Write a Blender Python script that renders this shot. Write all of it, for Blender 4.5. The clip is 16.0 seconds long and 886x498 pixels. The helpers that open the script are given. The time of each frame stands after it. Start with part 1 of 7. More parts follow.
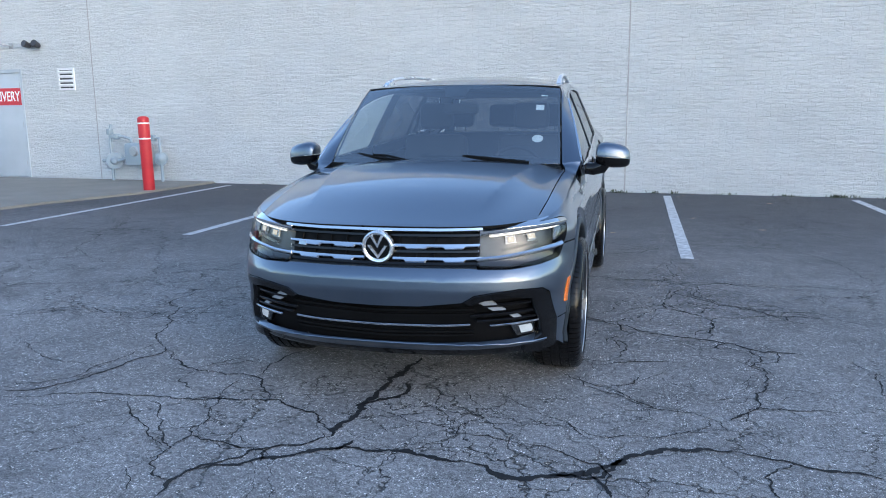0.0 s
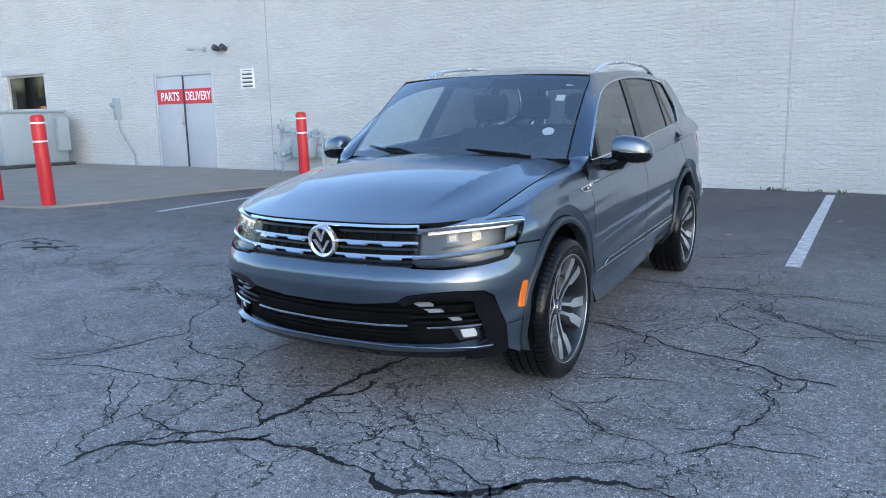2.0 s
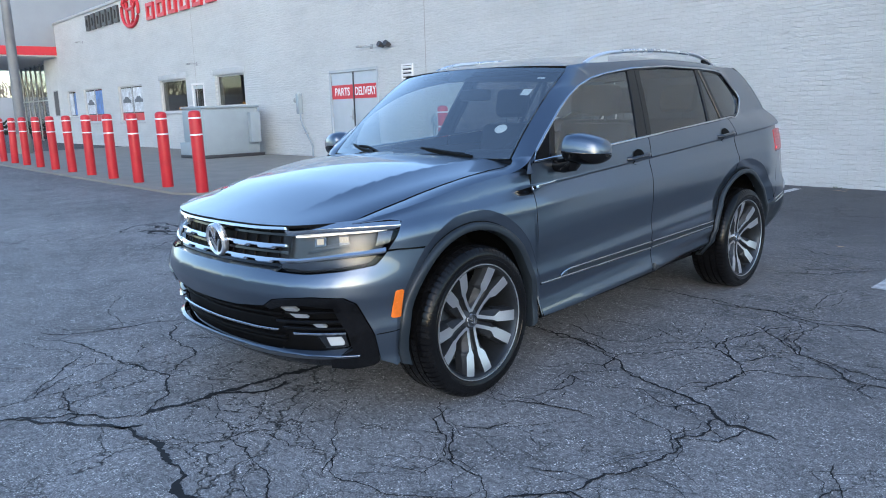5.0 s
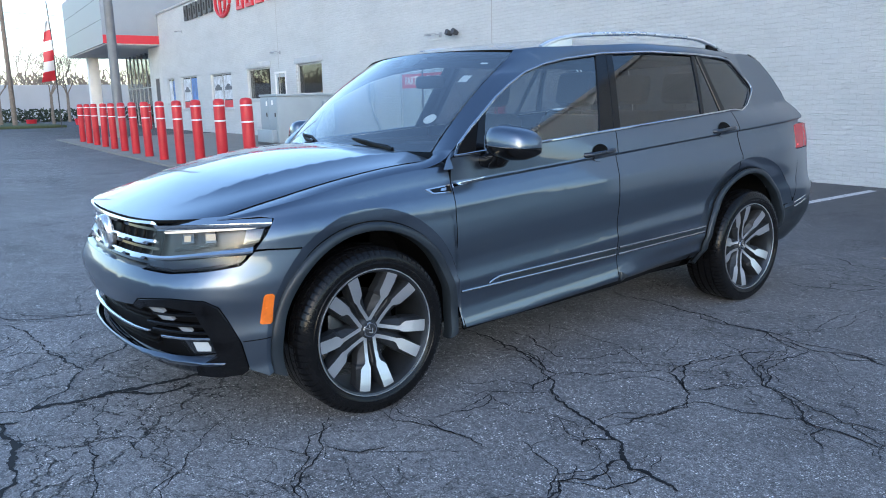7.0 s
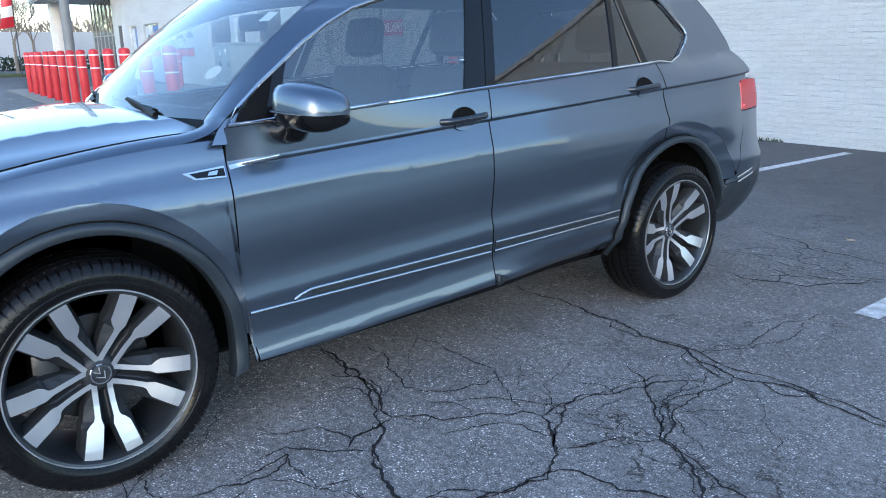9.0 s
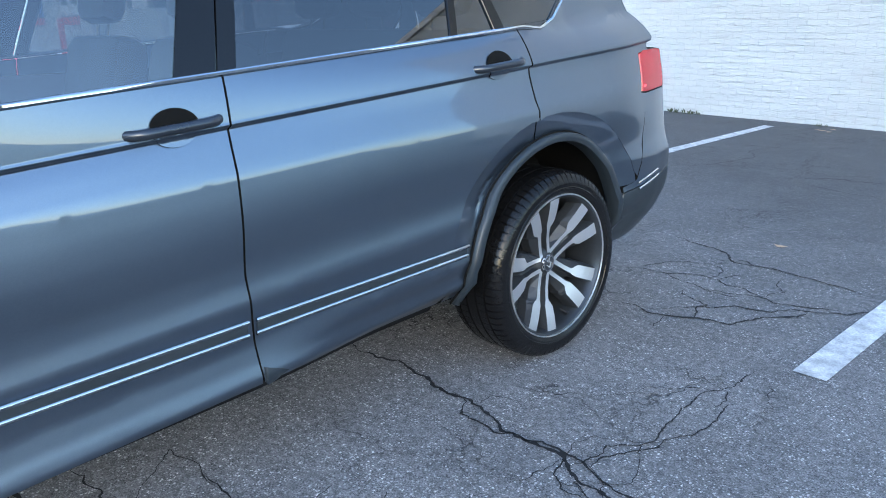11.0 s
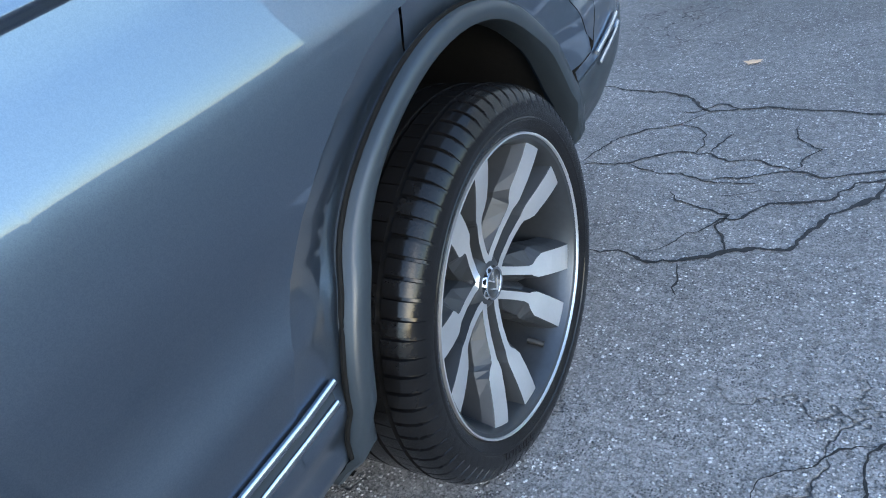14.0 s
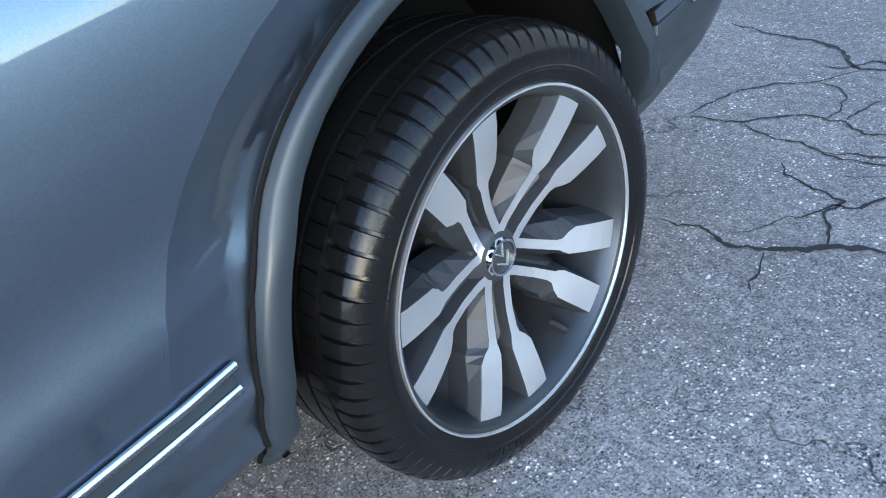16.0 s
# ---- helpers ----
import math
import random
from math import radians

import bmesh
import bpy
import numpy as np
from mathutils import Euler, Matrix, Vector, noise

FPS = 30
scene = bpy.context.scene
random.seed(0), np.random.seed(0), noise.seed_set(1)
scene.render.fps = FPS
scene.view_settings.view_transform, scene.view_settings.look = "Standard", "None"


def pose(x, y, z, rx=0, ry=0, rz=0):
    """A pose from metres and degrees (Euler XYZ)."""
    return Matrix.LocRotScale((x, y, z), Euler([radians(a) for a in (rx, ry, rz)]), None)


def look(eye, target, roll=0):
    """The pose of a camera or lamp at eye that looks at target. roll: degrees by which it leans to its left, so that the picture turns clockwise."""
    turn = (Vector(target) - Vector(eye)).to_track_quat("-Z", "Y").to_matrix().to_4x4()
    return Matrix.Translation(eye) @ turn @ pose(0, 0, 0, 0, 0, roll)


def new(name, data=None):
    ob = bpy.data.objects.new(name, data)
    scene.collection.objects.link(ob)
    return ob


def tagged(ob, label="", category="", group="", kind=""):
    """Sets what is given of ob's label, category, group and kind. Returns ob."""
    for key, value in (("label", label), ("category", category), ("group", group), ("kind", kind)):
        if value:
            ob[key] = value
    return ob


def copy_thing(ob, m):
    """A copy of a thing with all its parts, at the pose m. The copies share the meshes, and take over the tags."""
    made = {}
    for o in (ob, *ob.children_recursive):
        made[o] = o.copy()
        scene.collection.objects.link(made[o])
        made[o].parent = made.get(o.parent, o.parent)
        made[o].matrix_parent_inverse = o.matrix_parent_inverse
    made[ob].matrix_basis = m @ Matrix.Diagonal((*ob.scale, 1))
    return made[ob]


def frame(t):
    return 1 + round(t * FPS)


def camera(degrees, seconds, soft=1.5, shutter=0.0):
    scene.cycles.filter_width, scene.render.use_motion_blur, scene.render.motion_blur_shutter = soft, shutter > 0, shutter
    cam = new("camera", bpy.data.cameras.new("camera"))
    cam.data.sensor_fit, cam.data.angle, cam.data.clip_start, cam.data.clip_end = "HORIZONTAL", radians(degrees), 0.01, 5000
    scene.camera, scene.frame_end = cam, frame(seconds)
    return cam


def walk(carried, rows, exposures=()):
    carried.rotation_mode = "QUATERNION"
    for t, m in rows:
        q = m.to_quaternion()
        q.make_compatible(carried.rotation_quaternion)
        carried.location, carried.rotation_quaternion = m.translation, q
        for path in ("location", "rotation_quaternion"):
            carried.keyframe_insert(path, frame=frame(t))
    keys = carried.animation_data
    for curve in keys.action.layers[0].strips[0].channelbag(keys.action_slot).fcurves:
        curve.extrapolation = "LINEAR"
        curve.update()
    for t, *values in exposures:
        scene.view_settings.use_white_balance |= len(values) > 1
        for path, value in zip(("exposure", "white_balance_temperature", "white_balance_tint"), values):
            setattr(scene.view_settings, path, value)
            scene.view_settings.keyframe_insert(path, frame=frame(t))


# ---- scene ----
cam = camera(60.7, 16.0, 1.0)
PATH = [
    (0, (1.124, -4.061, 1.362), (0.645, -2.152, 1.01), -0.5),
    (0.5, (1.398, -3.952, 1.356), (0.796, -2.075, 1.015), -0.6),
    (1, (1.682, -3.832, 1.356), (0.946, -2.004, 1.013), -0.8),
    (1.5, (1.907, -3.649, 1.347), (1.051, -1.875, 0.998), -1.0),
    (2, (2.152, -3.499, 1.339), (1.183, -1.787, 0.978), -1.2),
    (2.5, (2.392, -3.354, 1.345), (1.312, -1.713, 0.971), -1.6),
    (3, (2.561, -3.185, 1.345), (1.396, -1.604, 0.967), -1.7),
    (3.5, (2.799, -3.024, 1.331), (1.554, -1.505, 0.954), -1.9),
    (4, (2.989, -2.849, 1.322), (1.668, -1.394, 0.95), -2.0),
    (4.2, (3.049, -2.759, 1.322), (1.703, -1.326, 0.952), -2.0),
    (6.3, (3.457, -1.957, 1.34), (1.943, -0.704, 0.971), -1.0),
    (6.5, (3.523, -1.842, 1.339), (1.981, -0.624, 0.969), -1.0),
    (7, (3.479, -1.596, 1.296), (1.911, -0.416, 0.91), -1.1),
    (7.5, (3.425, -1.333, 1.275), (1.84, -0.186, 0.858), -1.2),
    (8, (3.377, -1.037, 1.271), (1.798, 0.105, 0.818), -1.1),
    (8.5, (3.226, -0.762, 1.274), (1.669, 0.396, 0.793), -1.0),
    (9, (3.121, -0.475, 1.272), (1.594, 0.712, 0.764), -0.8),
    (9.5, (3.013, -0.204, 1.291), (1.513, 1.011, 0.769), -0.6),
    (10, (2.866, 0.055, 1.285), (1.398, 1.308, 0.761), -0.6),
    (10.2, (2.806, 0.17, 1.273), (1.357, 1.441, 0.739), -0.6),
    (12.3, (1.921, 1.355, 1.225), (0.738, 2.740, 0.400), -4.0),
    (12.5, (1.813, 1.437, 1.208), (0.686, 2.838, 0.331), -4.8),
    (13, (1.641, 1.624, 1.176), (0.565, 3.031, 0.247), -8.8),
    (13.5, (1.523, 1.796, 1.145), (0.471, 3.178, 0.155), -12.3),
    (14, (1.457, 1.842, 1.132), (0.430, 3.211, 0.096), -14.6),
    (14.5, (1.446, 1.864, 1.148), (0.396, 3.169, 0.055), -15.8),
    (15, (1.467, 2.017, 1.111), (0.343, 3.225, -0.020), -16.5),
    (15.5, (1.468, 2.154, 1.048), (0.261, 3.275, -0.086), -16.0),
    (16, (1.516, 2.129, 1.042), (0.236, 3.168, -0.090), -14.7),
]
EXPOSURES = [(0.0, 1.70, 5900.0, 11.0), (4.0, 1.60, 5900.0, 11.0), (7.0, 1.58, 5700.0, 10.0), (9.0, 1.96, 5700.0, 9.0), (12.5, 2.5, 5750.0, 7.0), (14.5, 2.68, 5780.0, 7.0), (16.0, 2.85, 5800.0, 7.0)]
walk(cam, [(t, look(eye, target, roll)) for t, eye, target, roll in PATH], EXPOSURES)

# ---- light ----
SUN_AZ, SUN_EL = radians(131), radians(17.0)      # veiled sun behind the camera
world = bpy.data.worlds.new("evening_sky")
scene.world = world
world.use_nodes = True
wn = world.node_tree.nodes
sky = wn.new("ShaderNodeTexSky")
sky.sky_type = "NISHITA"
sky.sun_disc = False
sky.sun_elevation = SUN_EL
sky.sun_rotation = SUN_AZ
sky.air_density, sky.dust_density, sky.ozone_density = 1.0, 0.6, 1.0
world.node_tree.links.new(sky.outputs[0], wn["Background"].inputs[0])
wn["Background"].inputs[1].default_value = 0.15
sun = new("sun", bpy.data.lights.new("sun", "SUN"))
sun.data.energy, sun.data.angle, sun.data.color = 0.1, radians(40), (1.0, 0.9, 0.8)
sun_dir = Vector((math.sin(SUN_AZ) * math.cos(SUN_EL), math.cos(SUN_AZ) * math.cos(SUN_EL), math.sin(SUN_EL)))
sun.matrix_world = look(sun_dir * 60, (0, 0, 0))


# ---- materials ----
def nodes_of(name):
    m = bpy.data.materials.new(name)
    m.use_nodes = True
    return m, m.node_tree.nodes, m.node_tree.links, m.node_tree.nodes["Principled BSDF"]


def ramp(n, stops):
    r = n.new("ShaderNodeValToRGB")
    els = r.color_ramp.elements
    while len(els) < len(stops):
        els.new(0.5)
    for e, (p, c) in zip(els, stops):
        e.position = p
        e.color = (c, c, c, 1) if isinstance(c, float) else (*c, 1)
    return r


def noise_tex(n, l, scale, detail=4.0, rough=0.55, coord="Object", stretch=None):
    tc = n.new("ShaderNodeTexCoord")
    t = n.new("ShaderNodeTexNoise")
    t.inputs["Scale"].default_value = scale
    t.inputs["Detail"].default_value = detail
    t.inputs["Roughness"].default_value = rough
    if stretch:
        mp = n.new("ShaderNodeMapping")
        mp.inputs["Scale"].default_value = stretch
        l.new(tc.outputs[coord], mp.inputs[0])
        l.new(mp.outputs[0], t.inputs[0])
    else:
        l.new(tc.outputs[coord], t.inputs[0])
    return t


def mat(name, col, rough=0.5, metal=0.0, var=0.12, scale=6.0, fine=90.0, bump=0.0, coat=0.0, rvar=0.1, ior=1.45, spec=0.5):
    """A plain surface with grain at two scales in colour, gloss and relief."""
    m, n, l, b = nodes_of(name)
    a, f = noise_tex(n, l, scale), noise_tex(n, l, fine, 3.0)
    ra = ramp(n, [(0.3, 1 - var), (0.7, 1 + var)])
    rf = ramp(n, [(0.3, 1 - var * 0.6), (0.7, 1 + var * 0.6)])
    l.new(a.outputs[0], ra.inputs[0])
    l.new(f.outputs[0], rf.inputs[0])
    mul = n.new("ShaderNodeMixRGB")
    mul.blend_type, mul.inputs[0].default_value = "MULTIPLY", 1.0
    l.new(ra.outputs[0], mul.inputs[1])
    l.new(rf.outputs[0], mul.inputs[2])
    mul2 = n.new("ShaderNodeMixRGB")
    mul2.blend_type, mul2.inputs[0].default_value = "MULTIPLY", 1.0
    mul2.inputs[1].default_value = (*col, 1)
    l.new(mul.outputs[0], mul2.inputs[2])
    l.new(mul2.outputs[0], b.inputs["Base Color"])
    rr = ramp(n, [(0.3, max(0.0, rough - rvar * rough)), (0.7, min(1.0, rough + rvar * rough))])
    l.new(a.outputs[0], rr.inputs[0])
    l.new(rr.outputs[0], b.inputs["Roughness"])
    b.inputs["Metallic"].default_value = metal
    b.inputs["IOR"].default_value = ior
    b.inputs["Specular IOR Level"].default_value = spec
    b.inputs["Coat Weight"].default_value = coat
    b.inputs["Coat Roughness"].default_value = 0.03
    if bump:
        bp = n.new("ShaderNodeBump")
        bp.inputs["Strength"].default_value = bump
        bp.inputs["Distance"].default_value = 0.01
        l.new(f.outputs[0], bp.inputs["Height"])
        l.new(bp.outputs[0], b.inputs["Normal"])
    return m


def glow(name, col, power, base=1.0):
    m, n, l, b = nodes_of(name)
    b.inputs["Base Color"].default_value = (*(c * base for c in col), 1)
    b.inputs["Emission Color"].default_value = (*col, 1)
    b.inputs["Emission Strength"].default_value = power
    return m


def glass(name, tint, gloss_rough=0.0, straight=0.08):
    """Thin pane: tinted see-through, with gloss that grows from its head-on value towards grazing."""
    m, n, l, b = nodes_of(name)
    n.remove(b)
    tr, gl, lw, mx = n.new("ShaderNodeBsdfTransparent"), n.new("ShaderNodeBsdfGlossy"), n.new("ShaderNodeLayerWeight"), n.new("ShaderNodeMixShader")
    tr.inputs[0].default_value = (*tint, 1)
    gl.inputs["Roughness"].default_value = gloss_rough
    lw.inputs[0].default_value = 0.5
    pw, ma = n.new("ShaderNodeMath"), n.new("ShaderNodeMath")
    pw.operation, ma.operation = "POWER", "MULTIPLY_ADD"
    pw.inputs[1].default_value = 4.5
    l.new(lw.outputs["Facing"], pw.inputs[0])
    l.new(pw.outputs[0], ma.inputs[0])
    ma.inputs[1].default_value, ma.inputs[2].default_value = 1 - straight, straight
    l.new(ma.outputs[0], mx.inputs[0])
    l.new(tr.outputs[0], mx.inputs[1])
    l.new(gl.outputs[0], mx.inputs[2])
    l.new(mx.outputs[0], n["Material Output"].inputs[0])
    return m


def asphalt_material():
    m, n, l, b = nodes_of("worn_asphalt")
    big = noise_tex(n, l, 0.35, 5.0, 0.6)
    mid = noise_tex(n, l, 2.6, 6.0, 0.65)
    tc = n.new("ShaderNodeTexCoord")
    base = ramp(n, [(0.36, (0.152, 0.144, 0.141)), (0.5, (0.222, 0.211, 0.206)), (0.64, (0.296, 0.282, 0.276))])
    mixf = n.new("ShaderNodeMixRGB")
    mixf.inputs[0].default_value = 0.5
    l.new(big.outputs[0], mixf.inputs[1])
    l.new(mid.outputs[0], mixf.inputs[2])
    l.new(mixf.outputs[0], base.inputs[0])
    col = base.outputs[0]
    heights = []
    # stones showing at the worn surface, in two sizes
    for scale, lo, hi, stone, amount in ((72.0, 0.22, 0.32, (0.90, 0.87, 0.85), 1.0), (125.0, 0.25, 0.40, (0.66, 0.635, 0.62), 1.0), (190.0, 0.28, 0.5, (0.022, 0.022, 0.023), 0.9)):
        vo = n.new("ShaderNodeTexVoronoi")
        vo.inputs["Scale"].default_value = scale
        l.new(tc.outputs["Object"], vo.inputs[0])
        wear = noise_tex(n, l, 7.0 if scale < 150 else 11.0, 3.0)
        pick = n.new("ShaderNodeSeparateColor")
        l.new(vo.outputs["Color"], pick.inputs[0])
        some = ramp(n, [(0.64, 0.0), (0.66, 1.0)] if scale < 100 else [(0.44, 0.0), (0.48, 1.0)])
        l.new(pick.outputs[0], some.inputs[0])
        r = ramp(n, [(lo, 1.0), (hi, 0.0)])
        l.new(vo.outputs["Distance"], r.inputs[0])
        wr = ramp(n, [(0.38, 0.25), (0.60, 1.0)])
        l.new(wear.outputs[0], wr.inputs[0])
        k = r.outputs[0]
        for other in (some.outputs[0], wr.outputs[0]):
            mm = n.new("ShaderNodeMath")
            mm.operation = "MULTIPLY"
            l.new(k, mm.inputs[0])
            l.new(other, mm.inputs[1])
            k = mm.outputs[0]
        kk = n.new("ShaderNodeMath")
        kk.operation = "MULTIPLY"
        kk.inputs[1].default_value = amount
        l.new(k, kk.inputs[0])
        mx = n.new("ShaderNodeMixRGB")
        l.new(kk.outputs[0], mx.inputs[0])
        l.new(col, mx.inputs[1])
        mx.inputs[2].default_value = (*stone, 1)
        col = mx.outputs[0]
        heights.append(r.outputs[0])
    # uneven binder between the stones, at the size of the grit
    for scale, lo, hi in ((38.0, 0.62, 1.36), (150.0, 0.45, 1.55)):
        grit = noise_tex(n, l, scale, 3.0, 0.7)
        gr = ramp(n, [(0.34, lo), (0.66, hi)])
        l.new(grit.outputs[0], gr.inputs[0])
        mg = n.new("ShaderNodeMixRGB")
        mg.blend_type, mg.inputs[0].default_value = "MULTIPLY", 1.0
        l.new(col, mg.inputs[1])
        l.new(gr.outputs[0], mg.inputs[2])
        col = mg.outputs[0]
    # darker bays along the building, with the shade of wall and car painted in
    sx = n.new("ShaderNodeSeparateXYZ")
    l.new(tc.outputs["Object"], sx.inputs[0])
    wob = noise_tex(n, l, 0.5, 4.0, 0.6)
    yy = n.new("ShaderNodeMath")
    yy.operation = "MULTIPLY_ADD"
    yy.inputs[1].default_value = 4.0
    l.new(wob.outputs[0], yy.inputs[0])
    l.new(sx.outputs[1], yy.inputs[2])
    mr = n.new("ShaderNodeMapRange")
    mr.inputs[1].default_value, mr.inputs[2].default_value, mr.inputs[3].default_value, mr.inputs[4].default_value = 2.2, 8.4, 0.0, 0.80
    l.new(yy.outputs[0], mr.inputs[0])
    mx = n.new("ShaderNodeMixRGB")
    l.new(mr.outputs[0], mx.inputs[0])
    l.new(col, mx.inputs[1])
    mx.inputs[2].default_value = (0.046, 0.046, 0.050, 1)
    col = mx.outputs[0]
    # hair cracks: two nets of bent cells
    warp = noise_tex(n, l, 1.7, 5.0, 0.7)
    add = n.new("ShaderNodeMixRGB")
    add.blend_type, add.inputs[0].default_value = "ADD", 0.55
    l.new(tc.outputs["Object"], add.inputs[1])
    l.new(warp.outputs["Color"], add.inputs[2])
    crack = None
    for scale, width, seed_scale in ((0.75, 0.005, 0.22), (1.9, 0.009, 0.4), (4.2, 0.014, 0.55)):
        vo = n.new("ShaderNodeTexVoronoi")
        vo.feature = "DISTANCE_TO_EDGE"
        vo.inputs["Scale"].default_value = scale
        l.new(add.outputs[0], vo.inputs[0])
        r = ramp(n, [(width * 0.35, 1.0), (width, 0.0)])
        l.new(vo.outputs["Distance"], r.inputs[0])
        where = noise_tex(n, l, seed_scale, 3.0)
        wr = ramp(n, [(0.52, 0.0), (0.61, 1.0)])
        l.new(where.outputs[0], wr.inputs[0])
        mm = n.new("ShaderNodeMath")
        mm.operation = "MULTIPLY"
        l.new(r.outputs[0], mm.inputs[0])
        l.new(wr.outputs[0], mm.inputs[1])
        if crack is None:
            crack = mm.outputs[0]
        else:
            mxm = n.new("ShaderNodeMath")
            mxm.operation = "MAXIMUM"
            l.new(crack, mxm.inputs[0])
            l.new(mm.outputs[0], mxm.inputs[1])
            crack = mxm.outputs[0]
    mx = n.new("ShaderNodeMixRGB")
    l.new(crack, mx.inputs[0])
    l.new(col, mx.inputs[1])
    mx.inputs[2].default_value = (0.012, 0.012, 0.013, 1)
    l.new(mx.outputs[0], b.inputs["Base Color"])
    b.inputs["Roughness"].default_value = 0.78
    hsum = n.new("ShaderNodeMath")
    hsum.operation = "ADD"
    l.new(heights[0], hsum.inputs[0])
    l.new(heights[1], hsum.inputs[1])
    sub = n.new("ShaderNodeMath")
    sub.operation = "SUBTRACT"
    l.new(hsum.outputs[0], sub.inputs[0])
    cm = n.new("ShaderNodeMath")
    cm.operation = "MULTIPLY"
    cm.inputs[1].default_value = 4.0
    l.new(crack, cm.inputs[0])
    l.new(cm.outputs[0], sub.inputs[1])
    bp = n.new("ShaderNodeBump")
    bp.inputs["Strength"].default_value = 0.9
    bp.inputs["Distance"].default_value = 0.004
    l.new(sub.outputs[0], bp.inputs["Height"])
    l.new(bp.outputs[0], b.inputs["Normal"])
    return m


def painted_brick_material():
    """White paint over rough brick: courses in relief, joints darkened for its shade, patches of older paint."""
    m, n, l, b = nodes_of("white_painted_brick")
    tc = n.new("ShaderNodeTexCoord")
    mp = n.new("ShaderNodeMapping")
    l.new(tc.outputs["Object"], mp.inputs[0])
    wob = noise_tex(n, l, 7.0, 4.0)
    ad = n.new("ShaderNodeMixRGB")
    ad.blend_type, ad.inputs[0].default_value = "ADD", 0.05
    l.new(mp.outputs[0], ad.inputs[1])
    l.new(wob.outputs["Color"], ad.inputs[2])
    br = n.new("ShaderNodeTexBrick")
    br.inputs["Scale"].default_value = 1.0
    br.inputs["Brick Width"].default_value = 0.215
    br.inputs["Row Height"].default_value = 0.0715
    br.inputs["Mortar Size"].default_value = 0.008
    br.inputs["Mortar Smooth"].default_value = 1.0
    br.inputs["Bias"].default_value = 0.0
    br.inputs["Color1"].default_value = (0.665, 0.68, 0.685, 1)
    br.inputs["Color2"].default_value = (0.63, 0.648, 0.652, 1)
    br.inputs["Mortar"].default_value = (0.57, 0.584, 0.588, 1)
    l.new(ad.outputs[0], br.inputs[0])
    st = noise_tex(n, l, 1.3, 6.0, 0.65, stretch=(0.35, 1.0, 1.0))
    sr = ramp(n, [(0.30, 0.88), (0.60, 1.0)])
    l.new(st.outputs[0], sr.inputs[0])
    chip = noise_tex(n, l, 2.3, 8.0, 0.7, stretch=(0.5, 2.2, 1.0))
    cr = ramp(n, [(0.665, 0.0), (0.70, 1.0)])
    l.new(chip.outputs[0], cr.inputs[0])
    mu = n.new("ShaderNodeMixRGB")
    mu.blend_type, mu.inputs[0].default_value = "MULTIPLY", 1.0
    l.new(br.outputs["Color"], mu.inputs[1])
    l.new(sr.outputs[0], mu.inputs[2])
    mc = n.new("ShaderNodeMixRGB")
    l.new(cr.outputs[0], mc.inputs[0])
    l.new(mu.outputs[0], mc.inputs[1])
    mc.inputs[2].default_value = (0.50, 0.49, 0.48, 1)
    l.new(mc.outputs[0], b.inputs["Base Color"])
    b.inputs["Roughness"].default_value = 0.62
    # bed joints: relief shade painted as broken dark lines per course, bent by uneven bricks
    wob2 = noise_tex(n, l, 2.2, 6.0, 0.7)
    sx = n.new("ShaderNodeSeparateXYZ")
    l.new(tc.outputs["Object"], sx.inputs[0])

    def op(kind, a, b2, c=None):
        q = n.new("ShaderNodeMath")
        q.operation = kind
        for i, v in enumerate((a, b2, c)):
            if isinstance(v, float):
                q.inputs[i].default_value = v
            elif v is not None:
                l.new(v, q.inputs[i])
        return q.outputs[0]
    row = op("ADD", op("MULTIPLY", sx.outputs[1], 1 / 0.0715), op("MULTIPLY", wob2.outputs[0], 1.3))
    near = op("ABSOLUTE", op("SUBTRACT", op("FRACT", row, 0.0), 0.5), 0.0)
    bed = ramp(n, [(0.0, 1.0), (0.09, 0.0)])
    l.new(near, bed.inputs[0])
    broken = noise_tex(n, l, 1.0, 6.0, 0.75, stretch=(5.5, 13.0, 1.0))
    gap = ramp(n, [(0.48, 0.0), (0.62, 1.0)])
    l.new(broken.outputs[0], gap.inputs[0])
    bedline = op("MULTIPLY", bed.outputs[0], gap.outputs[0])
    md = n.new("ShaderNodeMixRGB")
    l.new(op("MULTIPLY", bedline, 0.48), md.inputs[0])
    l.new(mc.outputs[0], md.inputs[1])
    md.inputs[2].default_value = (0.24, 0.235, 0.23, 1)
    l.new(md.outputs[0], b.inputs["Base Color"])
    rough = noise_tex(n, l, 9.0, 8.0, 0.72, stretch=(0.7, 1.9, 1.0))
    soft = op("MULTIPLY_ADD", br.outputs["Fac"], -0.35, 1.0)
    sm = op("MULTIPLY_ADD", rough.outputs[0], 2.6, soft)
    deep = op("SUBTRACT", sm, op("MULTIPLY", bed.outputs[0], op("MULTIPLY_ADD", gap.outputs[0], 0.6, 0.25)))
    bp = n.new("ShaderNodeBump")
    bp.inputs["Strength"].default_value = 0.8
    bp.inputs["Distance"].default_value = 0.03
    l.new(deep, bp.inputs["Height"])
    l.new(bp.outputs[0], b.inputs["Normal"])
    return m


